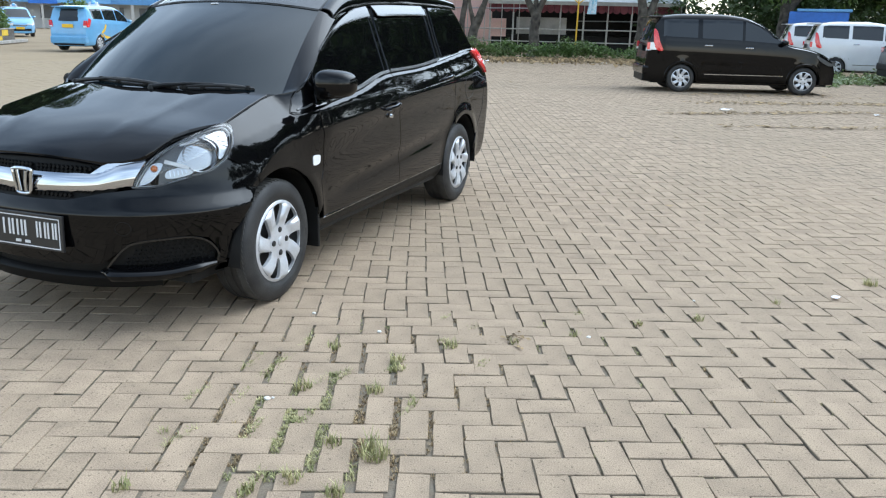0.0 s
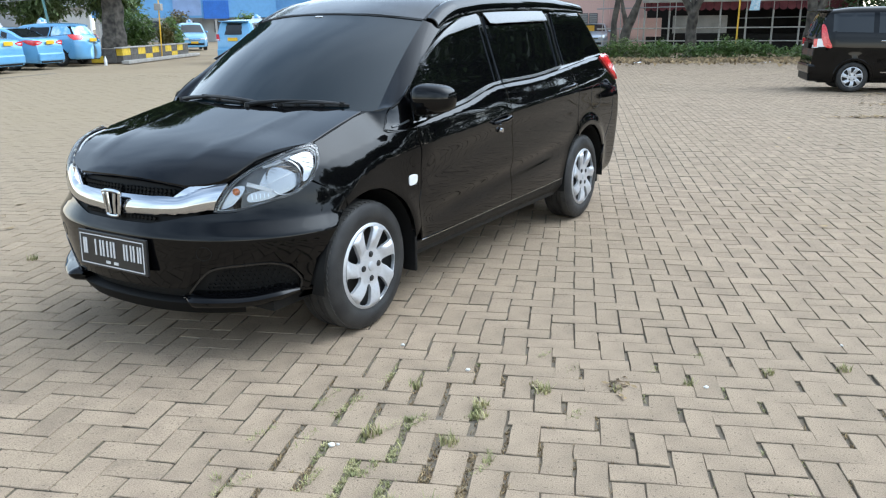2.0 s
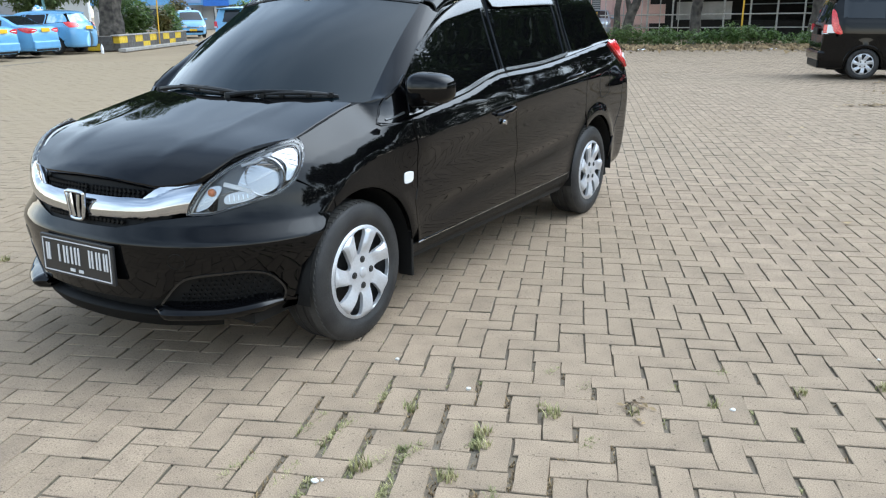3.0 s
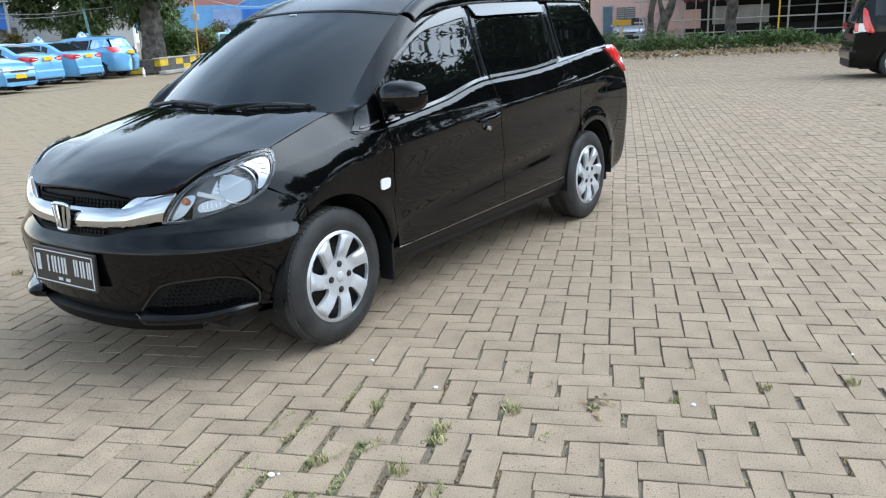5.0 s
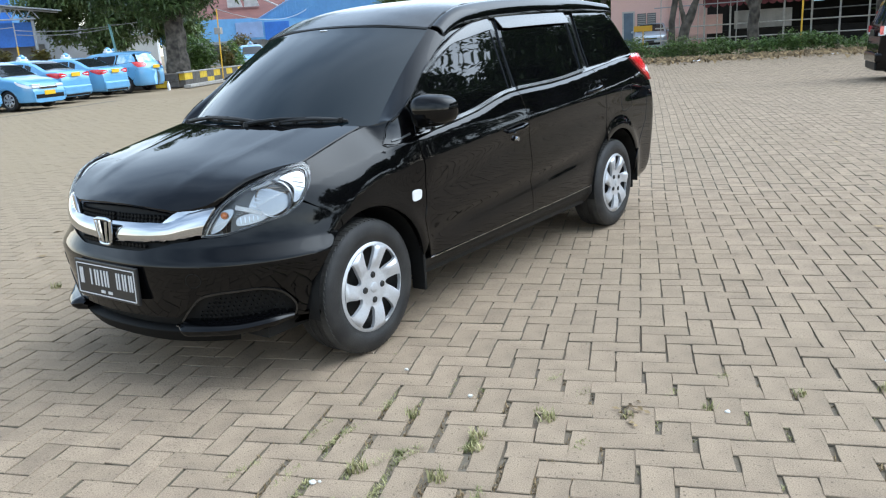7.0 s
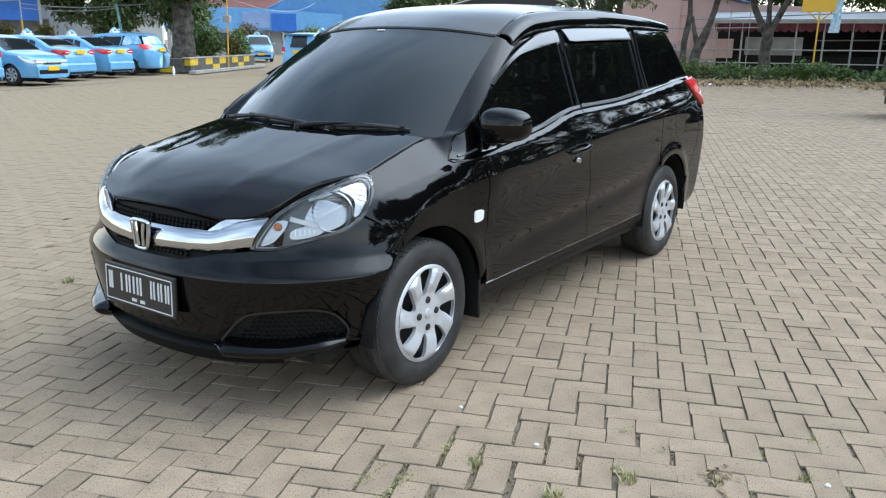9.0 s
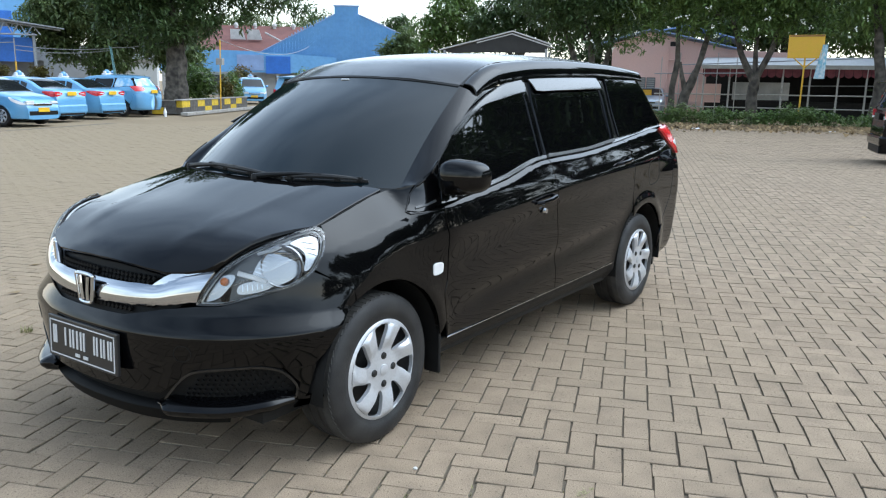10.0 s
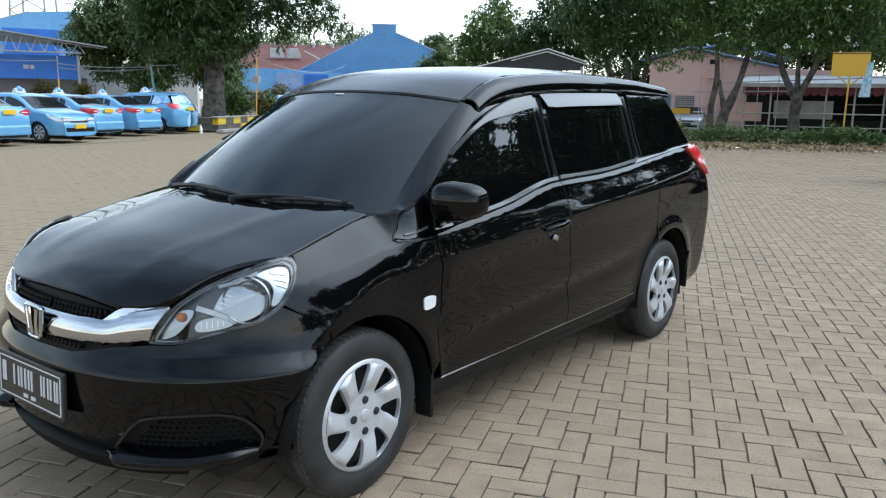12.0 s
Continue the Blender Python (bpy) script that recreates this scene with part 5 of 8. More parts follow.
paver_rng = random.Random(5)
paver_meshes = []
for k in range(10):
    v, f = paver_shape(paver_rng)
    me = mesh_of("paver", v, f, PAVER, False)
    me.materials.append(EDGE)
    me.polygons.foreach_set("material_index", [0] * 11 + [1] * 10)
    paver_meshes.append(me)
near_pavers, far_v, far_f, far_m = [], [], [], []
shapes = [paver_shape(paver_rng) for k in range(14)]
plain = [paver_plain(paver_rng) for k in range(12)]
for j in range(-28, 300):
    for i in range(-152, 128):
        cls = (i + j) % 4
        if cls not in (1, 3):
            continue
        flat = cls == 1
        x, y = paver_pose(i, j, flat)
        if x < -15.9 or x > 13 or y < -2.8 or y > 31.5 or (y > 25.2 and x < -2.5):
            continue
        loose = smooth01(6.0, 2.5, y) * smooth01(-2.5, 0.0, x)
        rz = math.degrees(PAVE_TURN) + paver_rng.gauss(0, 0.35 + 0.45 * loose) + (0 if flat else 90)
        rx, ry = paver_rng.gauss(0, 0.35 + 0.35 * loose), paver_rng.gauss(0, 0.25 + 0.3 * loose)
        z = paver_rng.gauss(0, 0.0010 + 0.0008 * loose) + 0.003 * noise.noise((x * 0.35, y * 0.35, 0.0)) - 0.002
        m = pose(x, y, z, rx, ry, rz)
        if -0.95 < x < 1.85 and 2.2 < y < 4.25:
            near_pavers.append(m)
        else:
            fine_one = -4.0 < x < 4.5 and y < 7.5
            sv, sf = shapes[paver_rng.randrange(14)] if fine_one else plain[paver_rng.randrange(12)]
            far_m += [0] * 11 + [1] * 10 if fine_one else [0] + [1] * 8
            b = len(far_v)
            far_v += [tuple(m @ Vector(p)) for p in sv]
            far_f += [tuple(b + q for q in f) for f in sf]
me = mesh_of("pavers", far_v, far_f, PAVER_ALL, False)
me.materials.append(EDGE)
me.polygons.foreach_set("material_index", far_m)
tagged(child("pavers", me, pavement), "grey-brown concrete paving blocks", kind="stuff")

# ---- weeds, stones and dry leaves ----
def blades(at, count, tall, spread, rng, curl=0.5, wide=0.0035):
    verts, faces = [], []
    for k in range(count):
        a, r = rng.uniform(0, 2 * math.pi), spread * math.sqrt(rng.random())
        bx, by = at[0] + r * math.cos(a), at[1] + r * math.sin(a)
        h, lean, la = tall * rng.uniform(0.4, 1.0), rng.uniform(0.2, 1.0) * curl, rng.uniform(0, 2 * math.pi)
        w = wide * rng.uniform(0.6, 1.3)
        px, py = -math.sin(la) * w, math.cos(la) * w
        b = len(verts)
        for t in (0.0, 0.55, 1.0):
            ox, oy = math.cos(la) * h * lean * t * t * 1.4, math.sin(la) * h * lean * t * t * 1.4
            z = -0.010 + h * t * (1 - 0.25 * lean * t)
            k2 = 1 - 0.85 * t
            verts += [(bx + ox - px * k2, by + oy - py * k2, z), (bx + ox + px * k2, by + oy + py * k2, z)]
        faces += [(b, b + 1, b + 3, b + 2), (b + 2, b + 3, b + 5, b + 4)]
    return verts, faces


weed_rng = random.Random(21)
TUFTS = [(0.29, 3.36, 9), (1.21, 3.64, 6), (0.06, 3.20, 8), (0.07, 3.12, 6), (0.87, 3.50, 5), (1.52, 3.71, 7), (-0.02, 2.92, 8), (-0.30, 2.95, 9), (-0.21, 3.36, 6), (-0.01, 2.44, 16),
         (-0.15, 2.52, 7), (-0.26, 2.30, 8), (-0.39, 2.24, 6), (0.12, 2.81, 5), (-0.76, 2.26, 7), (-0.12, 2.22, 8), (2.03, 3.96, 5), (2.72, 4.28, 9), (-0.73, 2.60, 4), (0.26, 3.42, 4), (-2.9, 4.9, 8), (0.58, 3.41, 4)]
for x, y, size in TUFTS:
    v, f = blades((x, y), 7 * size, 0.0050 * size + 0.010, 0.012 + 0.0026 * size, weed_rng)
    tagged(child("weed_tuft", mesh_of("weed_tuft", v, f, GRASS, False)), "small green weed tuft growing in a paving joint", "weed", "weeds in the paving joints")
# moss and short grass that fills the open joints
v, f = [], []
for x0, y0, x1, y1, n in ((-0.47, 3.06, -0.40, 3.27, 90), (-0.57, 3.12, -0.50, 3.30, 55), (-0.27, 2.96, -0.19, 3.10, 70), (-0.36, 3.36, -0.32, 3.48, 35), (-0.17, 3.02, -0.13, 3.13, 50), (0.03, 3.10, 0.08, 3.24, 70), (-0.30, 2.66, -0.23, 2.80, 60), (-0.45, 2.56, -0.41, 2.72, 50),
                          (-0.72, 2.50, -0.63, 2.64, 50), (-0.40, 2.20, -0.36, 2.36, 60), (0.10, 2.74, 0.13, 2.90, 40), (0.28, 3.70, 0.32, 3.78, 25), (0.40, 3.56, 0.43, 3.64, 25), (0.40, 3.14, 0.44, 3.24, 30), (0.72, 3.58, 0.75, 3.66, 20), (0.94, 3.76, 0.97, 3.84, 20), (-0.72, 2.84, -0.66, 2.98, 40), (-0.54, 2.82, -0.50, 2.96, 40)):
    for k in range(n):
        t = weed_rng.random()
        vv, ff = blades((x0 + (x1 - x0) * t + weed_rng.gauss(0, 0.010), y0 + (y1 - y0) * t + weed_rng.gauss(0, 0.006)), 3, 0.020, 0.006, weed_rng, 0.9, 0.0028)
        b = len(v)
        v += vv
        f += [tuple(b + q for q in ff_) for ff_ in ff]
tagged(child("joint_moss", mesh_of("joint_moss", v, f, GRASS, False)), "short grass and moss filling open paving joints", "moss", kind="stuff")
# dead grass, moss and grit in the joints nearest the camera, found where no block lies
cells = {}
for m in near_pavers:
    cells.setdefault((int(m.translation.x // 0.25), int(m.translation.y // 0.25)), []).append(m.inverted())
green, dead = ([], []), ([], [])
for k in range(70000):
    x, y = weed_rng.uniform(-0.85, 1.75), weed_rng.uniform(2.3, 4.15)
    grow = smooth01(4.2, 2.6, y) * (0.35 + 0.65 * smooth01(0.9, -0.1, x)) * (0.45 + noise.noise((x * 2.1, y * 2.1, 5.0)))
    if weed_rng.random() > grow * 1.3:
        continue
    cx, cy = int(x // 0.25), int(y // 0.25)
    hit = False
    for a in (-1, 0, 1):
        for b in (-1, 0, 1):
            for inv in cells.get((cx + a, cy + b), ()):
                q = inv @ Vector((x, y, 0))
                if abs(q.x) < 0.1062 and abs(q.y) < 0.0526:
                    hit = True
    if hit:
        continue
    into = green if noise.noise((x * 1.7, y * 1.7, 1.0)) > 0.10 else dead
    vv, ff = blades((x, y), 3, 0.017, 0.006, weed_rng, 1.0, 0.0024)
    b = len(into[0])
    into[0].extend(vv)
    into[1].extend([tuple(b + q for q in face) for face in ff])
tagged(child("joint_grass", mesh_of("joint_grass", green[0], green[1], GRASS, False)), "fine green grass growing in open paving joints", "grass", kind="stuff")
tagged(child("dead_grass", mesh_of("dead_grass", dead[0], dead[1], DRY, False)), "dead brown grass lying in open paving joints", "grass", kind="stuff")
for x, y, s in ((-0.42, 2.85, 0.012), (-0.02, 3.53, 0.010), (-0.34, 3.77, 0.009), (1.60, 3.98, 0.008), (0.93, 3.47, 0.010), (-0.40, 2.86, 0.006)):
    bm = bmesh.new()
    bmesh.ops.create_icosphere(bm, subdivisions=2, radius=s)
    for q in bm.verts:
        q.co *= 1 + 0.35 * noise.noise(q.co * 130 + Vector((x, y, 0)))
        q.co.z *= 0.6
    ob = part("pebble", bm, STONE, None, "", True)
    ob.location = (x, y, s * 0.3)
    tagged(ob, "small pale stone chip lying on the paving", "stone", "stone chips")


def leaf_patch(name, rng, spots, size, mat, label):
    """Curled fallen leaves lying on the ground."""
    v, f = [], []
    for cx, cy, sx, sy, n in spots:
        for k in range(n):
            x, y = cx + rng.gauss(0, sx), cy + rng.gauss(0, sy)
            a, s = rng.uniform(0, 6.28), size * rng.uniform(0.5, 1.2)
            c, d = math.cos(a), math.sin(a)
            b = len(v)
            lift = rng.uniform(0.002, 0.03 if size < 0.2 else 0.09) * (size / 0.12)
            for u, w, z in ((-0.5, 0, lift), (0, -0.22, 0.004), (0.5, 0, lift * 0.6), (0, 0.22, 0.01)):
                v.append((x + s * (u * c - w * d), y + s * (u * d + w * c), z + 0.002))
            f += [(b, b + 1, b + 2), (b, b + 2, b + 3)]
    return tagged(child(name, mesh_of(name, v, f, mat, False)), label, "leaves", kind="stuff")


leaf_rng = random.Random(8)
leaf_patch("fallen_leaves", leaf_rng, [(x, 32.3 + 0.4 * math.sin(x), 0.9, 0.55, 210) for x in range(0, 26)] + [(x * 1.0, 30.2, 0.8, 0.6, 14) for x in range(0, 22)], 0.24, DRY, "brown fallen leaves along the edge of the paving")
leaf_patch("dry_grass_drift", leaf_rng, [(4.9 + 0.6 * k, 13.4 + 0.12 * k, 0.30, 0.10, 45) for k in range(6)] + [(6.2 + 0.6 * k, 15.5 + 0.05 * k, 0.35, 0.16, 45) for k in range(7)] + [(5.2 + 0.7 * k, 11.7, 0.35, 0.08, 26) for k in range(6)] + [(6.6 + 0.5 * k, 17.5, 0.3, 0.2, 18) for k in range(6)], 0.13, DRY, "drifts of dry leaves and cut grass on the paving")
leaf_patch("dry_grass_drift", leaf_rng, [(0.58, 3.45, 0.03, 0.035, 12), (0.60, 3.40, 0.02, 0.05, 8)], 0.035, DRY, "small wisp of dead reddish grass on the paving")
leaf_patch("scattered_leaves", leaf_rng, [(1.5 + 1.4 * k, 9 + 1.3 * (k * 7 % 10), 1.5, 2.0, 5) for k in range(10)] + [(-3.5, 6.0, 0.6, 0.8, 10)], 0.09, DRY, "single dry leaves scattered over the paving")
for x, y, s, r in ((5.75, 14.05, 0.20, 20), (8.2, 13.6, 0.12, 70), (2.38, 4.02, 0.05, 40), (3.3, 31.1, 0.3, 10), (7.8, 31.3, 0.25, 50)):
    bm = bmesh.new()
    bmesh.ops.create_grid(bm, x_segments=5, y_segments=4, size=0.5)
    for q in bm.verts:
        q.co = Vector((q.co.x * s, q.co.y * s * 0.7, 0.010 + 0.16 * s * (0.5 + noise.noise(q.co * 3 + Vector((x, y, 0))))))
    ob = part("litter_scrap", bm, PAPER, None, "", True)
    ob.matrix_basis = pose(x, y, 0, 0, 0, r)
    tagged(ob, "crumpled pale scrap of litter on the paving", "litter", "litter")

# ---- other cars: a simpler body, lofted from a centre line, a waist and a plan ----
CARS = {
    "saloon": dict(base=2.55, nose=0.80, tail=-3.50, wide=0.845, roof=1.465, belt=[(-3.5, 1.00), (-2.0, 0.98), (-0.3, 0.93), (0.3, 0.86), (0.8, 0.70)],
                   top=[(-3.52, 0.62), (-3.48, 0.95), (-3.36, 1.07), (-3.0, 1.10), (-2.45, 1.34), (-2.15, 1.425), (-1.7, 1.465), (-1.3, 1.46), (-0.85, 1.36), (-0.15, 1.00), (0.2, 0.94), (0.55, 0.84), (0.74, 0.70), (0.82, 0.50)],
                   screen=(-0.86, -0.18), rear=(-2.98, -2.28), panes=((-0.50, -1.30), (-1.36, -2.12), (-2.18, -2.42))),
    "estate": dict(base=2.655, nose=0.74, tail=-3.42, wide=0.83, roof=1.685, belt=[(-3.4, 1.17), (-2.0, 1.13), (-0.3, 1.04), (0.3, 0.92), (0.75, 0.74)],
                   top=[(-3.44, 0.62), (-3.42, 1.0), (-3.33, 1.25), (-3.22, 1.56), (-3.12, 1.635), (-2.6, 1.675), (-1.8, 1.685), (-1.3, 1.665), (-0.85, 1.55), (-0.12, 1.06), (0.25, 0.985), (0.55, 0.88), (0.70, 0.72), (0.76, 0.50)],
                   screen=(-0.84, -0.16), rear=(-3.33, -3.21), panes=((-0.48, -1.28), (-1.34, -2.22), (-2.30, -3.05))),
    "wagon": dict(base=2.655, nose=0.70, tail=-3.42, wide=0.83, roof=1.685, belt=[(-3.4, 1.17), (-2.0, 1.13), (-0.3, 1.04), (0.3, 0.92), (0.75, 0.74)],
                   top=[(-3.44, 0.62), (-3.42, 1.0), (-3.33, 1.25), (-3.22, 1.56), (-3.12, 1.635), (-2.6, 1.690), (-1.9, 1.695), (-1.45, 1.655), (-1.05, 1.53), (-0.34, 1.07), (0.05, 1.00), (0.40, 0.90), (0.62, 0.76), (0.72, 0.50)],
                   screen=(-1.03, -0.37), rear=(-3.33, -3.21), panes=((-0.56, -1.34), (-1.40, -2.26), (-2.36, -3.10))),
}


def simple_car(name, kind, m, paint, label, plate_mat=PLATE_YELLOW, sign=False, swoosh=False, group=""):
    d = CARS[kind]
    car = empty_thing(name, m, label, "car", group)
    W, zb = d["wide"], 0.20

    def plan(x):
        t = smooth01(d["nose"] - 0.75, d["nose"] + 0.06, x)
        u = smooth01(d["tail"] + 0.55, d["tail"] - 0.10, x)
        return W * (1 - 0.26 * t ** 2.2) * (1 - 0.16 * u ** 2)

    def side_y(x, z):
        b, w = lerp_table(d["belt"], x), plan(x)
        if z <= b:
            s = lerp_table([(0.15, 0.90), (0.30, 0.965), (0.50, 0.985), (0.72, 1.0), (0.86, 0.99), (1.1, 0.955)], z * 0.95 / b)
            for ax in (0.0, -d["base"]):
                r = math.hypot(x - ax, z - 0.30)
                s += 0.016 * math.exp(-((r - 0.38) / 0.05) ** 2)
            return w * s
        t = (z - b) / (d["roof"] - b)
        return w * (0.966 - 0.20 * t - 0.05 * max(0, t - 0.75) * 4 * t)

    def at_side(x, z, sd):
        return (x, side_y(x, z) * sd, z)

    # the shell, station by station
    xs = sorted({round(d["tail"] - 0.02 + (d["nose"] - d["tail"] + 0.04) * k / 92, 4) for k in range(93)})
    fr = [0.0, 0.04, 0.09, 0.14, 0.20, 0.26, 0.32, 0.38, 0.44, 0.52, 0.60, 0.68, 0.76, 0.84, 0.90, 0.96, 1.0]
    verts, faces, rows = [], [], []
    for x in xs:
        zt = max(zb + 0.25, lerp_table(d["top"], x))
        end = min(smooth01(d["tail"] - 0.03, d["tail"] + 0.10, x), smooth01(d["nose"] + 0.03, d["nose"] - 0.12, x))
        half = [(0.0, zb), (plan(x) * 0.80 * (0.85 + 0.15 * end), zb)]
        edge_z = zt - 0.055 * end
        for q in fr:
            z = zb + 0.03 + (edge_z - zb - 0.03) * q
            half.append((side_y(x, z), z))
        ye = half[-1][0]
        half += [(ye * 0.93, zt - 0.026 * end), (ye * 0.80, zt - 0.010 * end), (ye * 0.5, zt - 0.002), (0.0, zt)]
        row = []
        for y, z in half:
            row.append(len(verts)); verts.append((x, y, z))
        for y, z in half[-2:0:-1]:
            row.append(len(verts)); verts.append((x, -y, z))
        rows.append(row)
    arch = [(0.0, 0.345), (-d["base"], 0.345)]
    for a, b in zip(rows, rows[1:]):
        n = len(a)
        for k in range(n):
            q = (a[k], a[(k + 1) % n], b[(k + 1) % n], b[k])
            c = sum((Vector(verts[i]) for i in q), Vector()) / 4
            if abs(c.y) > 0.45 and any(math.hypot(c.x - ax, c.z - 0.30) < ar for ax, ar in arch):
                continue
            faces.append(q)
    faces += [tuple(rows[0]), tuple(reversed(rows[-1]))]
    bm = bmesh.new()
    vs = [bm.verts.new(v) for v in verts]
    for q in faces:
        bm.faces.new([vs[i] for i in q])
    bmesh.ops.recalc_face_normals(bm, faces=bm.faces)
    body = part("body", bm, paint, car, "", True)

    def panel(nm, pts, at, mat, flip, off=0.006, step=(0.12, 0.1), parent=None, label=""):
        v, f, nn = sheet(pts, at, step, 0.008, off, flip)
        return child(nm, mesh_of(nm, v, f, mat, True, nn), parent or car, label)

    # windscreen and rear screen
    def top_at(a, x):
        z = lerp_table(d["top"], x)
        return (x, a * side_y(x, z - 0.03) * 0.93, z - 0.02 * a * a)
    s0, s1 = d["screen"]
    panel("windscreen", [(-0.92, s0), (0, s0), (0.92, s0), (0.95, s1), (0, s1), (-0.95, s1)], top_at, CAR_GLASS, True, 0.010)
    r0, r1 = d["rear"]
    if kind == "saloon":
        panel("rear_screen", [(-0.90, r0), (0, r0), (0.90, r0), (0.88, r1), (0, r1), (-0.88, r1)], top_at, CAR_GLASS, True, 0.010)

    def tail_at(a, z):
        # the rear face follows the centre line backwards
        lo = [(zz, xx) for xx, zz in d["top"][:5]]
        return (lerp_table(lo, z) - 0.004 + 0.10 * abs(a) ** 3, a * side_y(d["tail"] + 0.06, z) * 0.97, z)
    if kind != "saloon":
        panel("rear_screen", [(-0.97, 1.10), (0, 1.09), (0.97, 1.10), (0.94, 1.53), (0, 1.54), (-0.94, 1.53)], tail_at, CAR_GLASS, True, 0.012)
        part("roof_spoiler", bm_box((-3.42, -0.60, 1.590), (-3.12, 0.60, 1.625), 0.012), paint, car)
    low, high = ((0.80, 1.00) if kind == "saloon" else (0.82, 1.12))
    for sd in (1, -1):
        at = lambda x, z, s=sd: at_side(x, z, s)
        for nm, (x0, x1) in zip(("front_window", "rear_window", "quarter_window"), d["panes"]):
            bz = lambda x: lerp_table(d["belt"], x) + 0.03
            tz = lambda x: min(lerp_table(d["top"], x) - 0.10, d["roof"] - 0.125)
            pts = [(x0, bz(x0))] + [(x0 + (x1 - x0) * k / 5, max(bz(x0) + 0.05, tz(x0 + (x1 - x0) * k / 5))) for k in range(6)] + [(x1, bz(x1))]
            panel(nm, pts, at, CAR_GLASS, sd > 0)
        for hx in (d["panes"][0][1] + 0.10, d["panes"][1][1] + 0.14):
            hz = lerp_table(d["belt"], hx) - 0.12
            y = side_y(hx, hz)
            part("door_handle", bm_box((hx - 0.09, sd * y - 0.018, hz - 0.014), (hx + 0.09, sd * y + 0.03, hz + 0.014), 0.008), CHROME if kind != "saloon" and not sign else paint, car)
        for gx in (d["panes"][0][0] + 0.06, d["panes"][0][1] - 0.03, d["panes"][1][1] - 0.03):
            ln = [(gx, 0.34), (gx, 0.6), (gx, lerp_table(d["belt"], gx))]
            part("door_gap", ribbon(ln, at, 0.007, 0.0012, flip=sd > 0), PLASTIC, car)
        ln = [(x, 0.40 if kind != "saloon" else 0.30) for x in (-0.45, -1.0, -1.6, -2.15)]
        part("side_moulding", ribbon(ln, at, 0.022, 0.006, flip=sd > 0), CHROME if kind != "saloon" and not sign else PLASTIC, car)
        # mirror
        bm = bmesh.new()
        bmesh.ops.create_uvsphere(bm, u_segments=12, v_segments=8, radius=1)
        for v in bm.verts:
            v.co = (v.co.x * 0.07 - 0.52, sd * (plan(-0.5) + 0.09 + v.co.y * 0.10), v.co.z * 0.065 + lerp_table(d["belt"], -0.5) + 0.06)
        part("door_mirror", bm, paint, car, "", True)
        # lamps
        if kind != "saloon":
            tl = [(d["tail"] + 0.12, 1.33), (d["tail"] + 0.19, 1.30), (d["tail"] + 0.25, 1.08), (d["tail"] + 0.33, 0.89), (d["tail"] + 0.20, 0.90), (d["tail"] + 0.13, 1.04)] if kind == "wagon" else [(d["tail"] + 0.25, 1.15), (d["tail"] + 0.15, 1.20), (d["tail"] + 0.09, 1.04), (d["tail"] + 0.04, 0.90), (d["tail"] + 0.13, 0.89), (d["tail"] + 0.19, 1.00)]
        else:
            tl = [(d["tail"] + 0.46, 0.985), (d["tail"] + 0.14, 1.000), (d["tail"] + 0.03, 0.93), (d["tail"] + 0.05, 0.82), (d["tail"] + 0.24, 0.86)]
        panel("tail_lamp", spline2(tl, 3, True), at, RED_LENS, sd > 0, 0.010)
        if kind == "wagon":
            panel("clear_strip", [(d["tail"] + 0.06, 1.06), (d["tail"] + 0.125, 1.06), (d["tail"] + 0.19, 0.90), (d["tail"] + 0.05, 0.90)], at, CLEAR_LENS, sd > 0, 0.010)
        if kind == "saloon":
            wedge = [(0.40, 0.900), (0.42, 0.945), (0.60, 0.985), (0.745, 0.992), (0.765, 0.90), (0.72, 0.825), (0.56, 0.850)]
        else:
            wedge = [(0.66, 0.90), (0.67, 1.0), (0.69, 1.06), (0.735, 1.06), (0.742, 0.90)] if kind == "wagon" else [(0.60, 0.88), (0.61, 1.0), (0.64, 1.12), (0.735, 1.12), (0.742, 0.88)]
        bm = bmesh.new()
        got = [[bm.verts.new((x, sd * y, z)) for y, z in wedge] for x in (d["tail"] - 0.012 + 0.02 * (kind == "saloon"), d["tail"] + 0.12)]
        bm.faces.new(got[0]), bm.faces.new(got[1])
        for i in range(len(wedge)):
            j = (i + 1) % len(wedge)
            bm.faces.new((got[0][i], got[0][j], got[1][j], got[1][i]))
        bmesh.ops.recalc_face_normals(bm, faces=bm.faces)
        part("tail_lamp", bm, RED_LENS, car)
        if kind == "saloon":
            part("clear_strip", bm_box((d["tail"] - 0.004, sd * 0.58 - 0.11, 0.895), (d["tail"] + 0.05, sd * 0.58 + 0.11, 0.922), 0.008), CLEAR_LENS, car)
        else:
            part("clear_strip", bm_box((d["tail"] - 0.020, sd * 0.62, 0.885), (d["tail"] + 0.10, sd * 0.738, 0.93), 0.01), CLEAR_LENS, car)
        hl = [(d["nose"] - 0.02, 0.66), (d["nose"] - 0.30, 0.78), (d["nose"] - 0.48, 0.86), (d["nose"] - 0.40, 0.75), (d["nose"] - 0.16, 0.64)]
        panel("headlamp", spline2(hl, 3, True), at, LAMP_GREY if kind == "wagon" else CLEAR_LENS, sd > 0, 0.010)
        part("headlamp", bm_box((d["nose"] - 0.16, sd * 0.36, 0.655), (d["nose"] - 0.005, sd * 0.62, 0.735), 0.02), LAMP_GREY if kind == "wagon" else CLEAR_LENS, car)
        if swoosh:
            part("livery_flash", ribbon(spline2([(-2.20, 0.98), (-2.32, 0.80), (-2.55, 0.62), (-2.20, 0.52), (-1.9, 0.46)], 4), at, 0.12, 0.003, flip=sd > 0), PLATE_YELLOW, car)
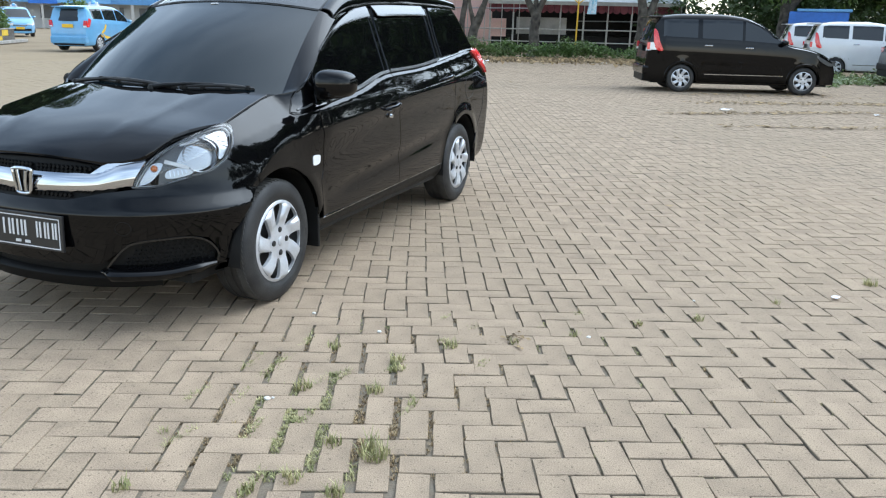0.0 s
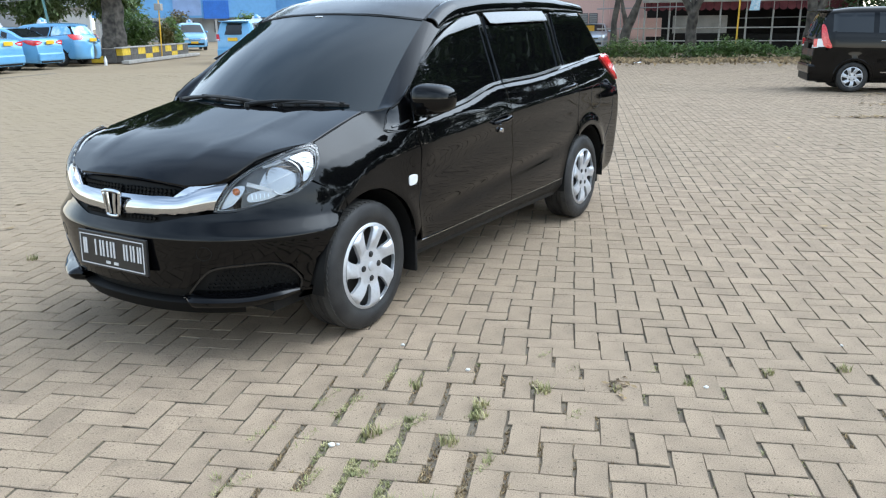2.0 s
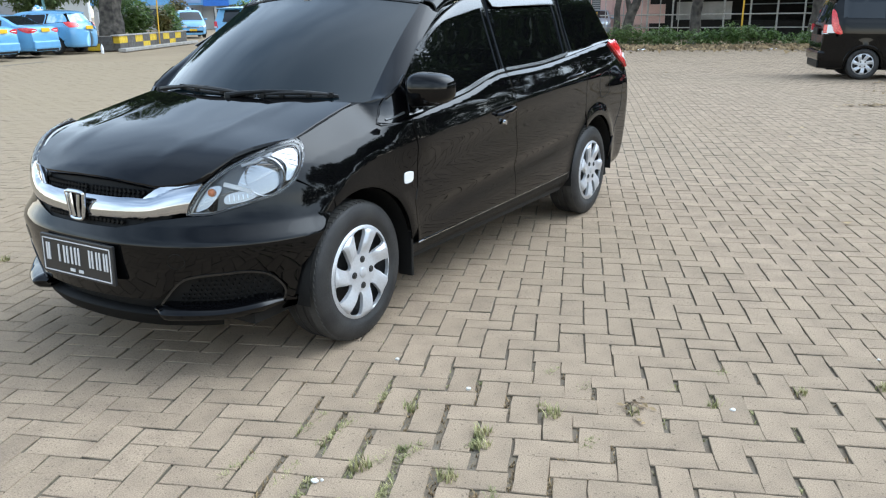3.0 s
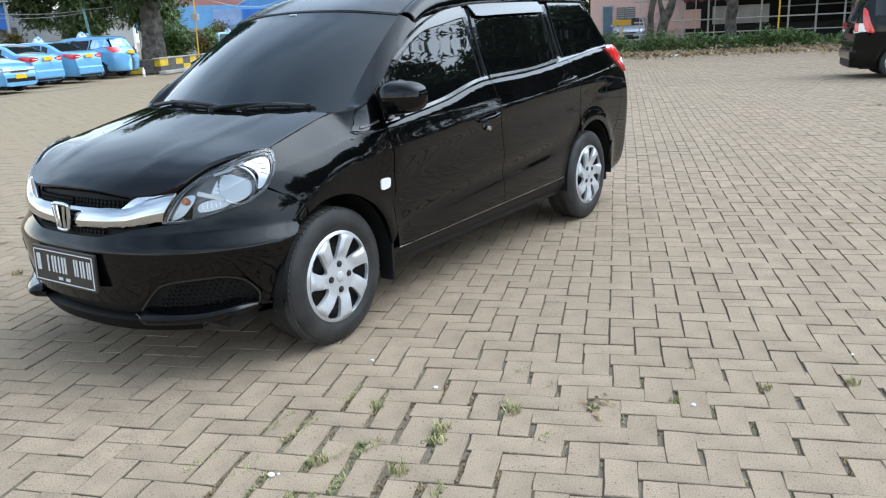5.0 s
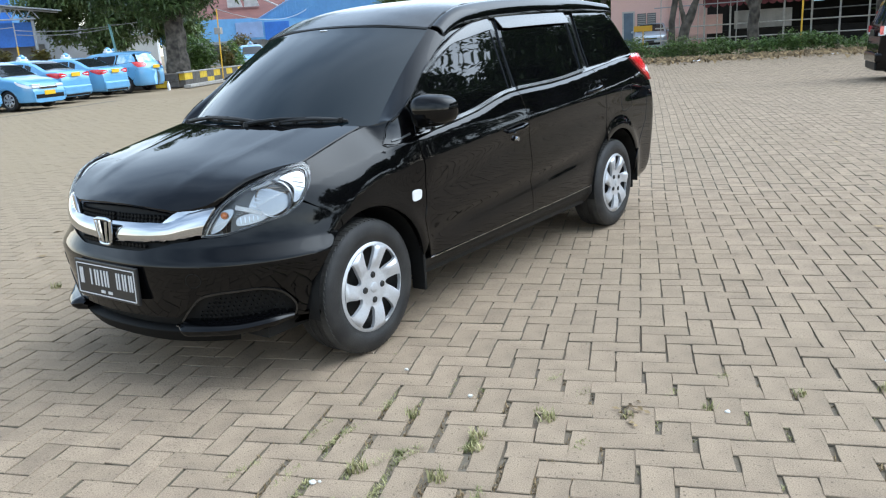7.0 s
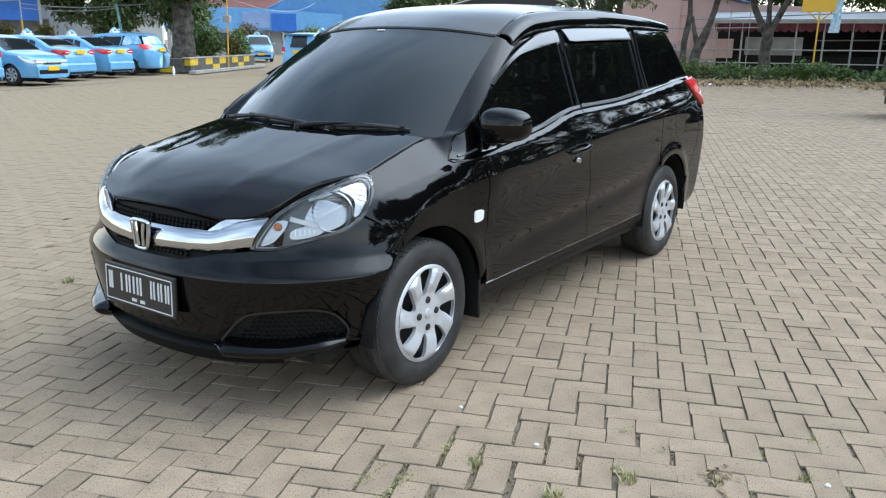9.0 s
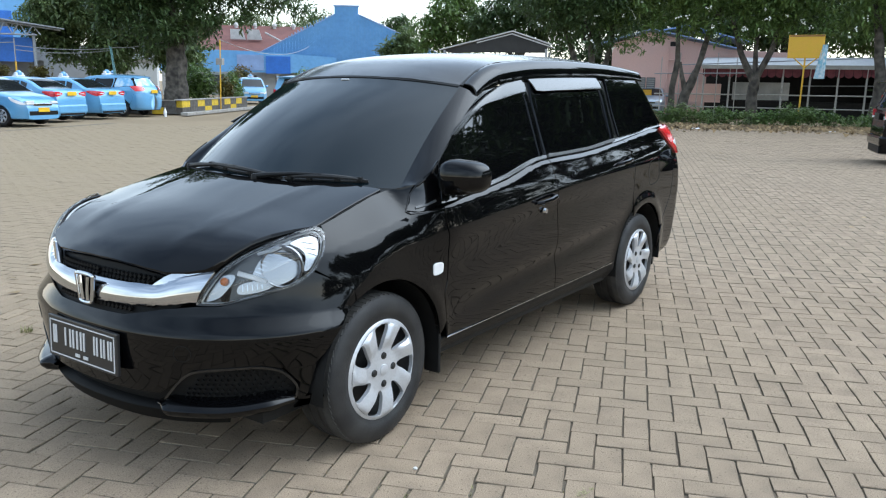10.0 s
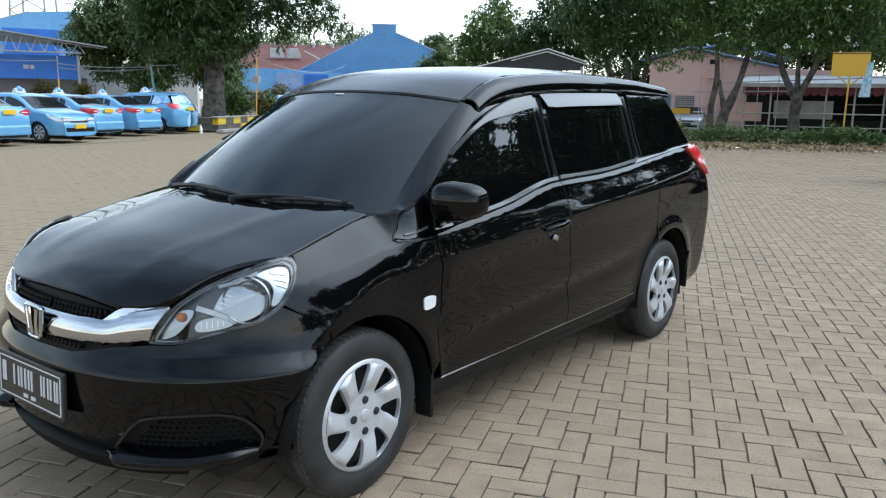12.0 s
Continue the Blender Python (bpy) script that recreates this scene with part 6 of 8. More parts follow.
        for ax in (0.0, -d["base"]):
            wheel_under(car, Matrix.Translation((ax, sd * (W - 0.035), 0.302)) @ Matrix.Rotation(radians(0 if sd > 0 else 180), 4, "Z") @ Matrix.Rotation(radians(20), 4, "Y"), 2.0)
            bm = bmesh.new()
            ra = []
            for k in range(13):
                a = radians(-10 + 200 * k / 12)
                ra.append([bm.verts.new((ax + 0.350 * math.cos(a), sd * y, 0.30 + 0.350 * math.sin(a))) for y in (W * 1.0, W * 0.5)])
            for p, q in zip(ra, ra[1:]):
                bm.faces.new((p[0], p[1], q[1], q[0]))
            part("wheel_arch", bm, PLASTIC, car)
            arc = [(ax + 0.350 * math.cos(radians(a)), 0.30 + 0.350 * math.sin(radians(a))) for a in range(-6, 187, 12)]
            part("arch_lip", ribbon(arc, at, 0.055, 0.008, flip=sd > 0), paint, car, "", True)
    # front: grille, lower intake; rear: bumper step and plates
    part("grille", bm_box((d["nose"] - 0.10, -0.36, 0.60), (d["nose"] + 0.012, 0.36, 0.68), 0.02), CHROME, car)
    part("lower_intake", bm_box((d["nose"] - 0.10, -0.60, 0.30), (d["nose"] + 0.022, 0.60, 0.47), 0.03), PLASTIC, car)
    part("rear_bumper", bm_box((d["tail"] - 0.07, -0.72, 0.28 if sign else 0.36), (d["tail"] + 0.15, 0.72, 0.56), 0.05), paint if sign else PLASTIC if kind == "saloon" else paint, car)
    part("number_plate", bm_box((d["tail"] - 0.045, -0.22, 0.86), (d["tail"] - 0.025, 0.22, 0.99), 0.004), plate_mat, car)
    part("number_plate", bm_box((d["nose"] + 0.020, -0.22, 0.42), (d["nose"] + 0.035, 0.22, 0.55), 0.004), plate_mat, car)
    part("rear_valance", bm_box((d["tail"] - 0.05, -0.60, 0.22), (d["tail"] + 0.20, 0.60, 0.29 if sign else 0.37), 0.02), PLASTIC, car)
    part("underbody", bm_box((d["tail"] + 0.15, -0.60, 0.18), (d["nose"] - 0.12, 0.60, 0.62)), PLASTIC, car)
    if sign:
        roof_sign(car, d["roof"])
    return car


def roof_sign(car, z):
    """A taxi's roof lamp: white base with a blue and white dome."""
    base = bm_box((-1.60, -0.20, z - 0.02), (-1.42, 0.20, z + 0.05), 0.02)
    sign = part("roof_sign", base, PAINT_WHITE, car, "white taxi roof lamp with a blue dome")
    bm = bmesh.new()
    bmesh.ops.create_uvsphere(bm, u_segments=12, v_segments=8, radius=0.105, matrix=Matrix.Translation((-1.51, 0, z + 0.10)))
    part("dome", bm, PAINT_BLUE, sign, "", True)
    for s in (-1, 1):
        part("wing", bm_box((-1.56, s * 0.13 - 0.05, z + 0.04), (-1.46, s * 0.13 + 0.05, z + 0.13), 0.02), PAINT_WHITE, sign)


def park(rear, heading, base_tail):
    """A pose from where the tail stands and the way the car faces."""
    h = radians(heading)
    return pose(rear[0] - base_tail * math.cos(h), rear[1] - base_tail * math.sin(h), 0, 0, 0, heading)


TAXI = "light blue saloon taxi with a yellow plate, parked in a row"
simple_car("saloon_taxi", "saloon", park((-16.8, 20.4), 178, -3.5), PAINT_BLUE, TAXI, sign=True, group="parked taxis")
h = radians(355)
simple_car("saloon_taxi", "saloon", pose(-16.5 - 0.8 * math.cos(h), 22.9 - 0.8 * math.sin(h), 0, 0, 0, 355), PAINT_BLUE, "light blue saloon taxi facing out of the parked row", sign=True, group="parked taxis")
simple_car("saloon_taxi", "saloon", park((-17.4, 25.5), 178, -3.5), PAINT_BLUE, TAXI, sign=True, group="parked taxis")
simple_car("saloon_taxi", "saloon", park((-17.6, 28.1), 178, -3.5), PAINT_BLUE, TAXI, sign=True, group="parked taxis")
mpv = people_carrier(park((-17.45, 30.7), 178, -3.6), PAINT_BLUE, PLATE_YELLOW, PLATE_BLACK, "light blue people carrier taxi in a parked row", "car", "parked taxis", extras=False, fine=2.2)
roof_sign(mpv, 1.60)
part("rear_number_plate", bm_box((-3.625, -0.22, 0.90), (-3.60, 0.22, 1.03), 0.004), PLATE_YELLOW, mpv)
simple_car("estate_taxi", "estate", park((-12.3, 32.0), 80, -3.42), PAINT_BLUE, "light blue estate taxi with a yellow flash on its flank", sign=True, swoosh=True, group="taxis in the yard")
simple_car("estate_taxi", "estate", park((-25.2, 41.3), 150, -3.42), PAINT_BLUE, "light blue estate taxi standing behind the tree", sign=True, group="taxis in the yard")
h = radians(300)
simple_car("estate_taxi", "estate", pose(-22.3, 50.5, 0, 0, 0, 300), PAINT_BLUE, "light blue estate taxi facing the yard", sign=True, group="taxis in the yard")
simple_car("saloon_taxi", "saloon", park((-24.0, 26.6), 178, -3.5), PAINT_BLUE, TAXI, sign=True, group="parked taxis")
simple_car("saloon_taxi", "saloon", park((-24.2, 29.3), 178, -3.5), PAINT_BLUE, TAXI, sign=True, group="parked taxis")
simple_car("estate_car", "wagon", pose(9.02, 18.60, 0, 0, 0, -7.0), PAINT_BLACK, "black estate car with silver alloy wheels on the paving", PLATE_BLACK)
simple_car("estate_car", "wagon", pose(16.3, 25.1, 0, 0, 0, -18.0), PAINT_WHITE, "white estate car parked on weedy ground", PLATE_BLACK)
simple_car("estate_car", "wagon", pose(17.5, 29.5, 0, 0, 0, -18.0), PAINT_WHITE, "white estate car parked behind another", PLATE_BLACK)
simple_car("saloon_car", "saloon", park((13.6, 22.6), -18, -3.5), PAINT_BLACK, "black saloon car parked on weedy ground", PLATE_BLACK)

# ---- trees and hedge ----
def leaf_material(name, a, b):
    m = material(name, a, 0.45, vary=0.3, scale=0.8, per_island=0.45, second=b, spec=0.4)
    n, l = m.node_tree.nodes, m.node_tree.links
    p = n["Principled BSDF"]
    tr, mx = n.new("ShaderNodeBsdfTranslucent"), n.new("ShaderNodeMixShader")
    tr.inputs[0].default_value = (*[min(1, v * 1.5) for v in a], 1)
    mx.inputs[0].default_value = 0.25
    l.new(p.outputs[0], mx.inputs[1])
    l.new(tr.outputs[0], mx.inputs[2])
    l.new(mx.outputs[0], n["Material Output"].inputs[0])
    return m


LEAF_DARK = leaf_material("dark_leaves", (0.050, 0.085, 0.030), (0.080, 0.120, 0.040))
LEAF_MID = leaf_material("green_leaves", (0.095, 0.160, 0.045), (0.140, 0.200, 0.055))
LEAF_OLIVE = leaf_material("olive_leaves", (0.120, 0.165, 0.062), (0.085, 0.125, 0.050))
LEAF_HEDGE = leaf_material("hedge_leaves", (0.075, 0.135, 0.035), (0.125, 0.165, 0.050))
LEAF_BRONZE = leaf_material("bronze_leaves", (0.14, 0.10, 0.03), (0.08, 0.10, 0.03))
BARK = material("grey_bark", (0.125, 0.108, 0.088), 0.9, vary=0.9, scale=4, bump=1.0, bump_scale=16, second=(0.030, 0.025, 0.021))
PETAL = material("white_petals", (0.80, 0.80, 0.72), 0.6)


def leaves(blobs, count, size, rng, slim=0.36, droop=0.3):
    """Leaves gathered in twig clusters through and round ellipsoid clumps (x, y, z, rx, ry, rz)."""
    verts, faces = [], []
    total = sum(b[3] * b[4] * b[5] for b in blobs) ** 1.0
    for bx, by, bz, rx, ry, rz in blobs:
        n = int(count * (rx * ry * rz) / total)
        twigs = max(6, n // 9)
        for t in range(twigs):
            a, c = rng.uniform(0, 2 * math.pi), rng.uniform(-1, 1)
            s = math.sqrt(1 - c * c)
            d = rng.random() ** 0.38
            bump = 0.80 + 0.42 * noise.noise((bx + math.cos(a) * s * 2.2, by + math.sin(a) * s * 2.2, bz + c * 2.2))
            k = d * bump
            cx, cy, cz = bx + rx * k * s * math.cos(a), by + ry * k * s * math.sin(a), bz + rz * k * c
            for q in range(9):
                th, lean = rng.uniform(0, 2 * math.pi), rng.uniform(-0.9, 0.7) - droop
                length = size * rng.uniform(0.6, 1.25)
                w = length * slim * 0.5
                dx, dy, dz = math.cos(th) * math.cos(lean), math.sin(th) * math.cos(lean), math.sin(lean)
                px, py = -math.sin(th), math.cos(th)
                tw = rng.uniform(-0.8, 0.8)
                ox, oy, oz = cx + rng.gauss(0, size * 0.45), cy + rng.gauss(0, size * 0.45), cz + rng.gauss(0, size * 0.4)
                b = len(verts)
                verts += [(ox, oy, oz), (ox + dx * length * 0.5 + px * w, oy + dy * length * 0.5 + py * w, oz + dz * length * 0.5 + tw * w),
                          (ox + dx * length, oy + dy * length, oz + dz * length - 0.1 * length), (ox + dx * length * 0.5 - px * w, oy + dy * length * 0.5 - py * w, oz + dz * length * 0.5 - tw * w)]
                faces.append((b, b + 1, b + 2, b + 3))
    return verts, faces


def tree(name, limbs, blobs, count, size, mat, label, seed, flowers=0, slim=0.36):
    """limbs: (points, radii), the first the trunk."""
    rng = random.Random(seed)
    t = empty_thing(name, Matrix.Identity(4), label, "tree")
    t.location = limbs[0][0][0]
    o = Vector(limbs[0][0][0])
    for k, (pts, rad) in enumerate(limbs):
        fine_p, fine_r = [], []
        for a in range(len(pts) - 1):
            for s in range(6):
                u = s / 6
                p = Vector(pts[a]).lerp(Vector(pts[a + 1]), u)
                wob = 0.12 * rad[a]
                fine_p.append(p - o + Vector((noise.noise(p * 1.3), noise.noise(p * 1.3 + Vector((9, 0, 0))), 0)) * wob * 2)
                fine_r.append((rad[a] * (1 - u) + rad[a + 1] * u) * (1 + 0.12 * noise.noise(p * 3)))
        fine_p.append(Vector(pts[-1]) - o)
        fine_r.append(rad[-1])
        if k == 0:
            fine_r[0] *= 1.35
        wood = bm_rod(fine_p, fine_r, 18 if k == 0 else 8)
        for v in wood.verts:
            if k == 0:
                v.co += v.normal * rad[0] * (0.16 * noise.noise(Vector((v.co.x * 5, v.co.y * 5, v.co.z * 0.7)) + o) + 0.08 * noise.noise(v.co * 9 + o))
        part("trunk" if k == 0 else "limb", wood, BARK, t, "", True)
    v, f = leaves([(b[0] - o.x, b[1] - o.y, b[2] - o.z, *b[3:]) for b in blobs], count, size, rng, slim)
    child("crown", mesh_of("crown", v, f, mat, False), t)
    if flowers:
        fv, ff = [], []
        for k in range(flowers):
            b = rng.choice(blobs)
            a, c = rng.uniform(math.pi, 2 * math.pi), rng.uniform(-0.8, 0.8)
            s = math.sqrt(1 - c * c)
            p = Vector((b[0] - o.x + b[3] * 0.85 * s * math.cos(a), b[1] - o.y + b[4] * 0.85 * s * math.sin(a), b[2] - o.z + b[5] * 0.85 * c))
            for q in range(5):
                e = p + Vector((rng.gauss(0, 0.05), rng.gauss(0, 0.05), rng.gauss(0, 0.05)))
                i = len(fv)
                r = 0.034
                th = rng.uniform(0, 6.28)
                fv += [tuple(e + Vector((math.cos(th + h) * r, -0.03, math.sin(th + h) * r))) for h in (0, 1.57, 3.14, 4.71)]
                ff.append((i, i + 1, i + 2, i + 3))
        child("blossom", mesh_of("blossom", fv, ff, PETAL, False), t, "white blossom clusters")
    return t


# the big dark tree in its planter
tree("broadleaf_tree", [([(-21.3, 39.2, 0.0), (-21.25, 39.2, 1.6), (-21.2, 39.3, 3.2)], [0.62, 0.52, 0.46]),
                        ([(-21.2, 39.3, 3.0), (-22.3, 38.9, 4.6), (-23.6, 38.4, 6.4)], [0.30, 0.22, 0.10]),
                        ([(-21.2, 39.3, 3.0), (-20.4, 39.8, 5.0), (-19.6, 40.2, 7.5)], [0.28, 0.20, 0.09]),
                        ([(-21.2, 39.3, 3.2), (-21.5, 39.0, 6.0), (-21.2, 39.2, 9.0)], [0.30, 0.20, 0.08]),
                        ([(-20.3, 39.9, 5.2), (-18.3, 40.6, 6.0), (-16.2, 41.3, 6.3)], [0.16, 0.10, 0.05])],
     [(-21.4, 39.1, 7.6, 3.4, 2.8, 3.6), (-23.6, 38.4, 6.3, 1.9, 2.0, 3.0), (-24.0, 38.0, 4.6, 0.9, 1.2, 1.4), (-19.9, 39.8, 5.0, 1.3, 1.8, 2.2), (-22.0, 38.6, 4.2, 1.5, 1.5, 1.6), (-20.9, 38.3, 3.9, 1.2, 1.2, 1.0), (-18.2, 40.7, 7.2, 1.7, 1.5, 1.1), (-16.6, 41.2, 6.6, 1.2, 1.2, 0.7), (-15.9, 41.5, 5.9, 0.7, 0.8, 0.7), (-18.6, 40.8, 5.9, 1.6, 1.3, 1.0), (-16.9, 41.2, 5.5, 1.5, 1.2, 0.8), (-15.4, 41.4, 5.1, 0.9, 0.9, 0.6), (-18.0, 40.4, 4.6, 0.6, 0.6, 1.0), (-21.0, 39.5, 10.4, 3.6, 3.0, 2.4), (-21.2, 39.6, 13.6, 4.2, 3.4, 3.0), (-24.6, 38.4, 11.2, 3.0, 2.8, 2.8), (-17.4, 41.0, 11.6, 3.2, 2.8, 2.6)],
     84000, 0.32, LEAF_DARK, "large dark broadleaf tree with a thick trunk in the planter", 3)
tree("broadleaf_tree", [([(-34.5, 52.5, 0.0), (-34.5, 52.5, 2.0), (-34.0, 52.6, 3.6)], [0.4, 0.32, 0.25]), ([(-34.0, 52.6, 3.4), (-35.8, 52.2, 5.5), (-37.0, 52.0, 7.0)], [0.2, 0.14, 0.06]), ([(-34.0, 52.6, 3.4), (-32.8, 52.9, 5.0), (-31.6, 53.0, 7.0)], [0.2, 0.14, 0.06])],
     [(-37.0, 51.5, 5.6, 2.8, 2.5, 3.0), (-34.0, 52.8, 6.4, 3.8, 2.8, 3.6), (-30.4, 53.4, 5.0, 3.4, 2.5, 3.2), (-33.6, 52.0, 3.0, 2.8, 1.5, 1.7), (-29.0, 54.0, 2.9, 2.0, 1.5, 1.5), (-36.8, 51.6, 3.4, 1.4, 1.4, 1.2)],
     50000, 0.38, LEAF_OLIVE, "green broadleaf tree beside the depot canopy", 4)
# blossom trees along the far edge
tree("blossom_tree", [([(2.75, 37.3, 0.0), (2.80, 37.3, 1.4), (2.95, 37.3, 2.6), (2.85, 37.2, 4.0)], [0.17, 0.13, 0.11, 0.07]), ([(3.15, 37.3, 0.0), (3.35, 37.3, 1.2), (3.75, 37.2, 2.2), (4.1, 37.2, 3.6), (4.6, 37.0, 5.0)], [0.24, 0.20, 0.13, 0.10, 0.06]), ([(3.35, 37.3, 1.2), (3.15, 37.2, 1.9), (3.05, 37.2, 2.5)], [0.14, 0.09, 0.05])],
     [(1.6, 37.0, 5.4, 1.9, 1.6, 1.6), (3.4, 37.0, 5.2, 1.9, 1.7, 1.8), (4.8, 36.8, 5.2, 1.6, 1.5, 1.5), (0.9, 36.8, 3.3, 0.7, 0.6, 0.6), (4.6, 36.6, 3.7, 0.7, 0.6, 0.5), (1.9, 36.8, 3.7, 0.9, 0.7, 0.6), (2.5, 37.0, 7.4, 2.6, 2.0, 1.6), (3.6, 36.6, 3.9, 1.0, 0.8, 0.6), (0.2, 36.8, 4.2, 1.0, 0.8, 0.7)], 19000, 0.22, LEAF_MID, "leaning blossom tree with white flowers", 5, 24)
tree("blossom_tree", [([(6.0, 37.0, 0.0), (6.0, 37.0, 1.1), (6.05, 37.0, 1.9)], [0.26, 0.22, 0.20]), ([(6.0, 37.0, 1.7), (5.4, 37.0, 2.9), (5.0, 37.0, 4.2), (4.8, 37, 5.4)], [0.16, 0.12, 0.09, 0.05]), ([(6.05, 37.0, 1.8), (6.6, 37.0, 3.0), (7.0, 37.0, 4.6)], [0.15, 0.11, 0.06]), ([(6.05, 37.0, 1.8), (6.0, 37.2, 3.3), (6.1, 37.3, 5.0)], [0.12, 0.09, 0.05])],
     [(6.2, 36.8, 5.2, 1.8, 1.6, 1.7), (7.7, 36.8, 5.4, 1.6, 1.6, 1.6), (5.6, 36.6, 3.8, 0.8, 0.7, 0.6), (7.2, 36.6, 3.8, 0.9, 0.7, 0.6), (6.9, 36.9, 7.3, 2.6, 2.0, 1.5), (8.6, 36.7, 4.0, 1.0, 0.8, 0.7), (6.3, 36.5, 4.1, 1.0, 0.8, 0.6)], 18000, 0.22, LEAF_MID, "blossom tree with forked grey limbs and white flowers", 6, 18)
tree("blossom_tree", [([(-0.6, 37.4, 0.0), (-0.55, 37.4, 1.6), (-0.7, 37.4, 3.2), (-1.1, 37.3, 5.0)], [0.2, 0.16, 0.13, 0.07]), ([(-0.25, 37.5, 0.0), (-0.1, 37.5, 2.0), (0.15, 37.4, 3.4), (0.3, 37.3, 5.0)], [0.16, 0.13, 0.10, 0.06]), ([(-1.0, 37.5, 0.0), (-1.2, 37.5, 2.0), (-1.7, 37.4, 3.6), (-2.3, 37.2, 5.2)], [0.17, 0.13, 0.10, 0.06])],
     [(-1.0, 37.0, 4.9, 1.9, 1.6, 1.7), (0.3, 37.0, 4.6, 1.5, 1.4, 1.5), (-2.6, 37.0, 5.0, 1.7, 1.5, 1.6), (-0.3, 36.8, 3.3, 0.9, 0.7, 0.6), (-1.8, 37.0, 3.6, 1.0, 0.8, 0.7), (-0.9, 37.0, 7.2, 2.8, 2.2, 1.7)], 17000, 0.22, LEAF_DARK, "clump of dark blossom trees with white flowers", 7, 22)
tree("blossom_tree", [([(10.6, 36.2, 0.0), (10.6, 36.2, 1.4), (10.4, 36.2, 3.0), (10.1, 36.2, 4.8)], [0.3, 0.24, 0.18, 0.08]), ([(10.6, 36.2, 1.3), (11.3, 36.2, 3.0), (12.0, 36.0, 4.6)], [0.2, 0.14, 0.06])],
     [(10.2, 36.0, 5.2, 2.0, 1.7, 1.8), (12.3, 36.0, 5.0, 1.9, 1.7, 1.7), (9.4, 35.8, 3.9, 0.9, 0.8, 0.7), (11.8, 36.0, 7.0, 2.8, 2.2, 1.7), (14.8, 37.0, 5.2, 2.0, 1.7, 2.0)], 18000, 0.23, LEAF_MID, "blossom tree over the roadside stall", 9, 14)
tree("broadleaf_tree", [([(17.5, 37.5, 0.0), (17.5, 37.5, 2.2), (17.3, 37.4, 4.5)], [0.3, 0.24, 0.14]), ([(17.5, 37.5, 2.1), (18.8, 37.2, 4.0), (20.0, 37.0, 5.5)], [0.18, 0.13, 0.06])],
     [(17.0, 37.3, 4.6, 2.6, 2.0, 2.2), (20.3, 37.0, 4.8, 2.6, 2.0, 2.2), (23.6, 37.0, 4.6, 2.4, 2.0, 2.4)], 9000, 0.30, LEAF_MID, "green broadleaf tree behind parked cars", 10)
# trees further back
for k, (x, y, z, r, hgt, mat, cnt) in enumerate(((-11.5, 62, 6.0, 3.2, 3.6, LEAF_MID, 7000), (-6.5, 60, 6.4, 3.4, 3.8, LEAF_DARK, 8000), (-16.4, 66, 4.2, 1.9, 1.8, LEAF_OLIVE, 4500), (-27.0, 104, 8.4, 3.0, 1.9, LEAF_DARK, 3500), (-46, 100, 8.5, 6.0, 2.6, LEAF_OLIVE, 4500), (-38, 104, 8.5, 5.0, 2.4, LEAF_OLIVE, 4000), (-1.0, 58, 7.4, 4.0, 4.2, LEAF_DARK, 16000), (4.5, 58, 7.6, 4.6, 4.6, LEAF_MID, 18000), (10.5, 56, 7.0, 4.6, 5.0, LEAF_DARK, 18000), (17, 54, 6.6, 4.6, 5.0, LEAF_MID, 16000), (7.5, 63, 9.0, 5.0, 5.0, LEAF_DARK, 16000), (14, 62, 9.0, 5.0, 5.0, LEAF_DARK, 16000), (22.5, 47, 4.2, 4.0, 4.2, LEAF_DARK, 14000), (29, 47, 4.2, 4.2, 4.2, LEAF_MID, 14000), (36, 46, 4.2, 4.2, 4.2, LEAF_DARK, 12000))):
    tree("broadleaf_tree", [([(x, y, 0), (x + 0.2, y, z * 0.5), (x, y, z)], [0.35, 0.28, 0.1]), ([(x + 0.2, y, z * 0.5), (x + r * 0.5, y, z * 0.9)], [0.18, 0.06]), ([(x + 0.1, y, z * 0.45), (x - r * 0.5, y, z * 0.85)], [0.18, 0.06])],
         [(x, y, z, r * 0.8, r * 0.8, hgt * 0.85), (x - r * 0.55, y, z - hgt * 0.25, r * 0.6, r * 0.6, hgt * 0.6), (x + r * 0.55, y, z - hgt * 0.15, r * 0.6, r * 0.6, hgt * 0.65), (x + 0.2 * r, y, z + hgt * 0.5, r * 0.5, r * 0.5, hgt * 0.5)], cnt, 0.42, mat, "tall green broadleaf tree in the distance", 20 + k)
# tall trees beside the yard, seen mirrored in the car's flank
for k, (x, y, z, r) in enumerate(((40.0, 4.0, 13.0, 8.0), (40.0, 12.0, 13.5, 8.0), (38.0, 20.0, 13.5, 8.0), (36.0, 27.0, 13.5, 8.0), (32.5, 33.5, 13.0, 7.5), (28.0, 40.0, 12.5, 7.5), (22.0, 47.5, 12.0, 7.0))):
    tree("broadleaf_tree", [([(x, y, 0), (x, y, 2.2), (x + 0.3, y, z)], [0.45, 0.36, 0.1]), ([(x, y, 2.0), (x + r * 0.6, y, z)], [0.25, 0.06]), ([(x, y, 2.0), (x - r * 0.6, y, z)], [0.25, 0.06])],
         [(x, y, z, r * 0.8, r * 0.8, r * 0.75), (x - r * 0.7, y + 1, z - 1.2, r * 0.5, r * 0.5, r * 0.45), (x + r * 0.7, y - 1, z - 0.8, r * 0.5, r * 0.5, r * 0.45), (x, y + r * 0.5, z + r * 0.6, r * 0.45, r * 0.45, r * 0.4), (x, y - r * 0.7, z - 0.6, r * 0.5, r * 0.45, r * 0.5)], 34000, 0.62, LEAF_DARK, "tall dark tree at the side of the yard", 40 + k)


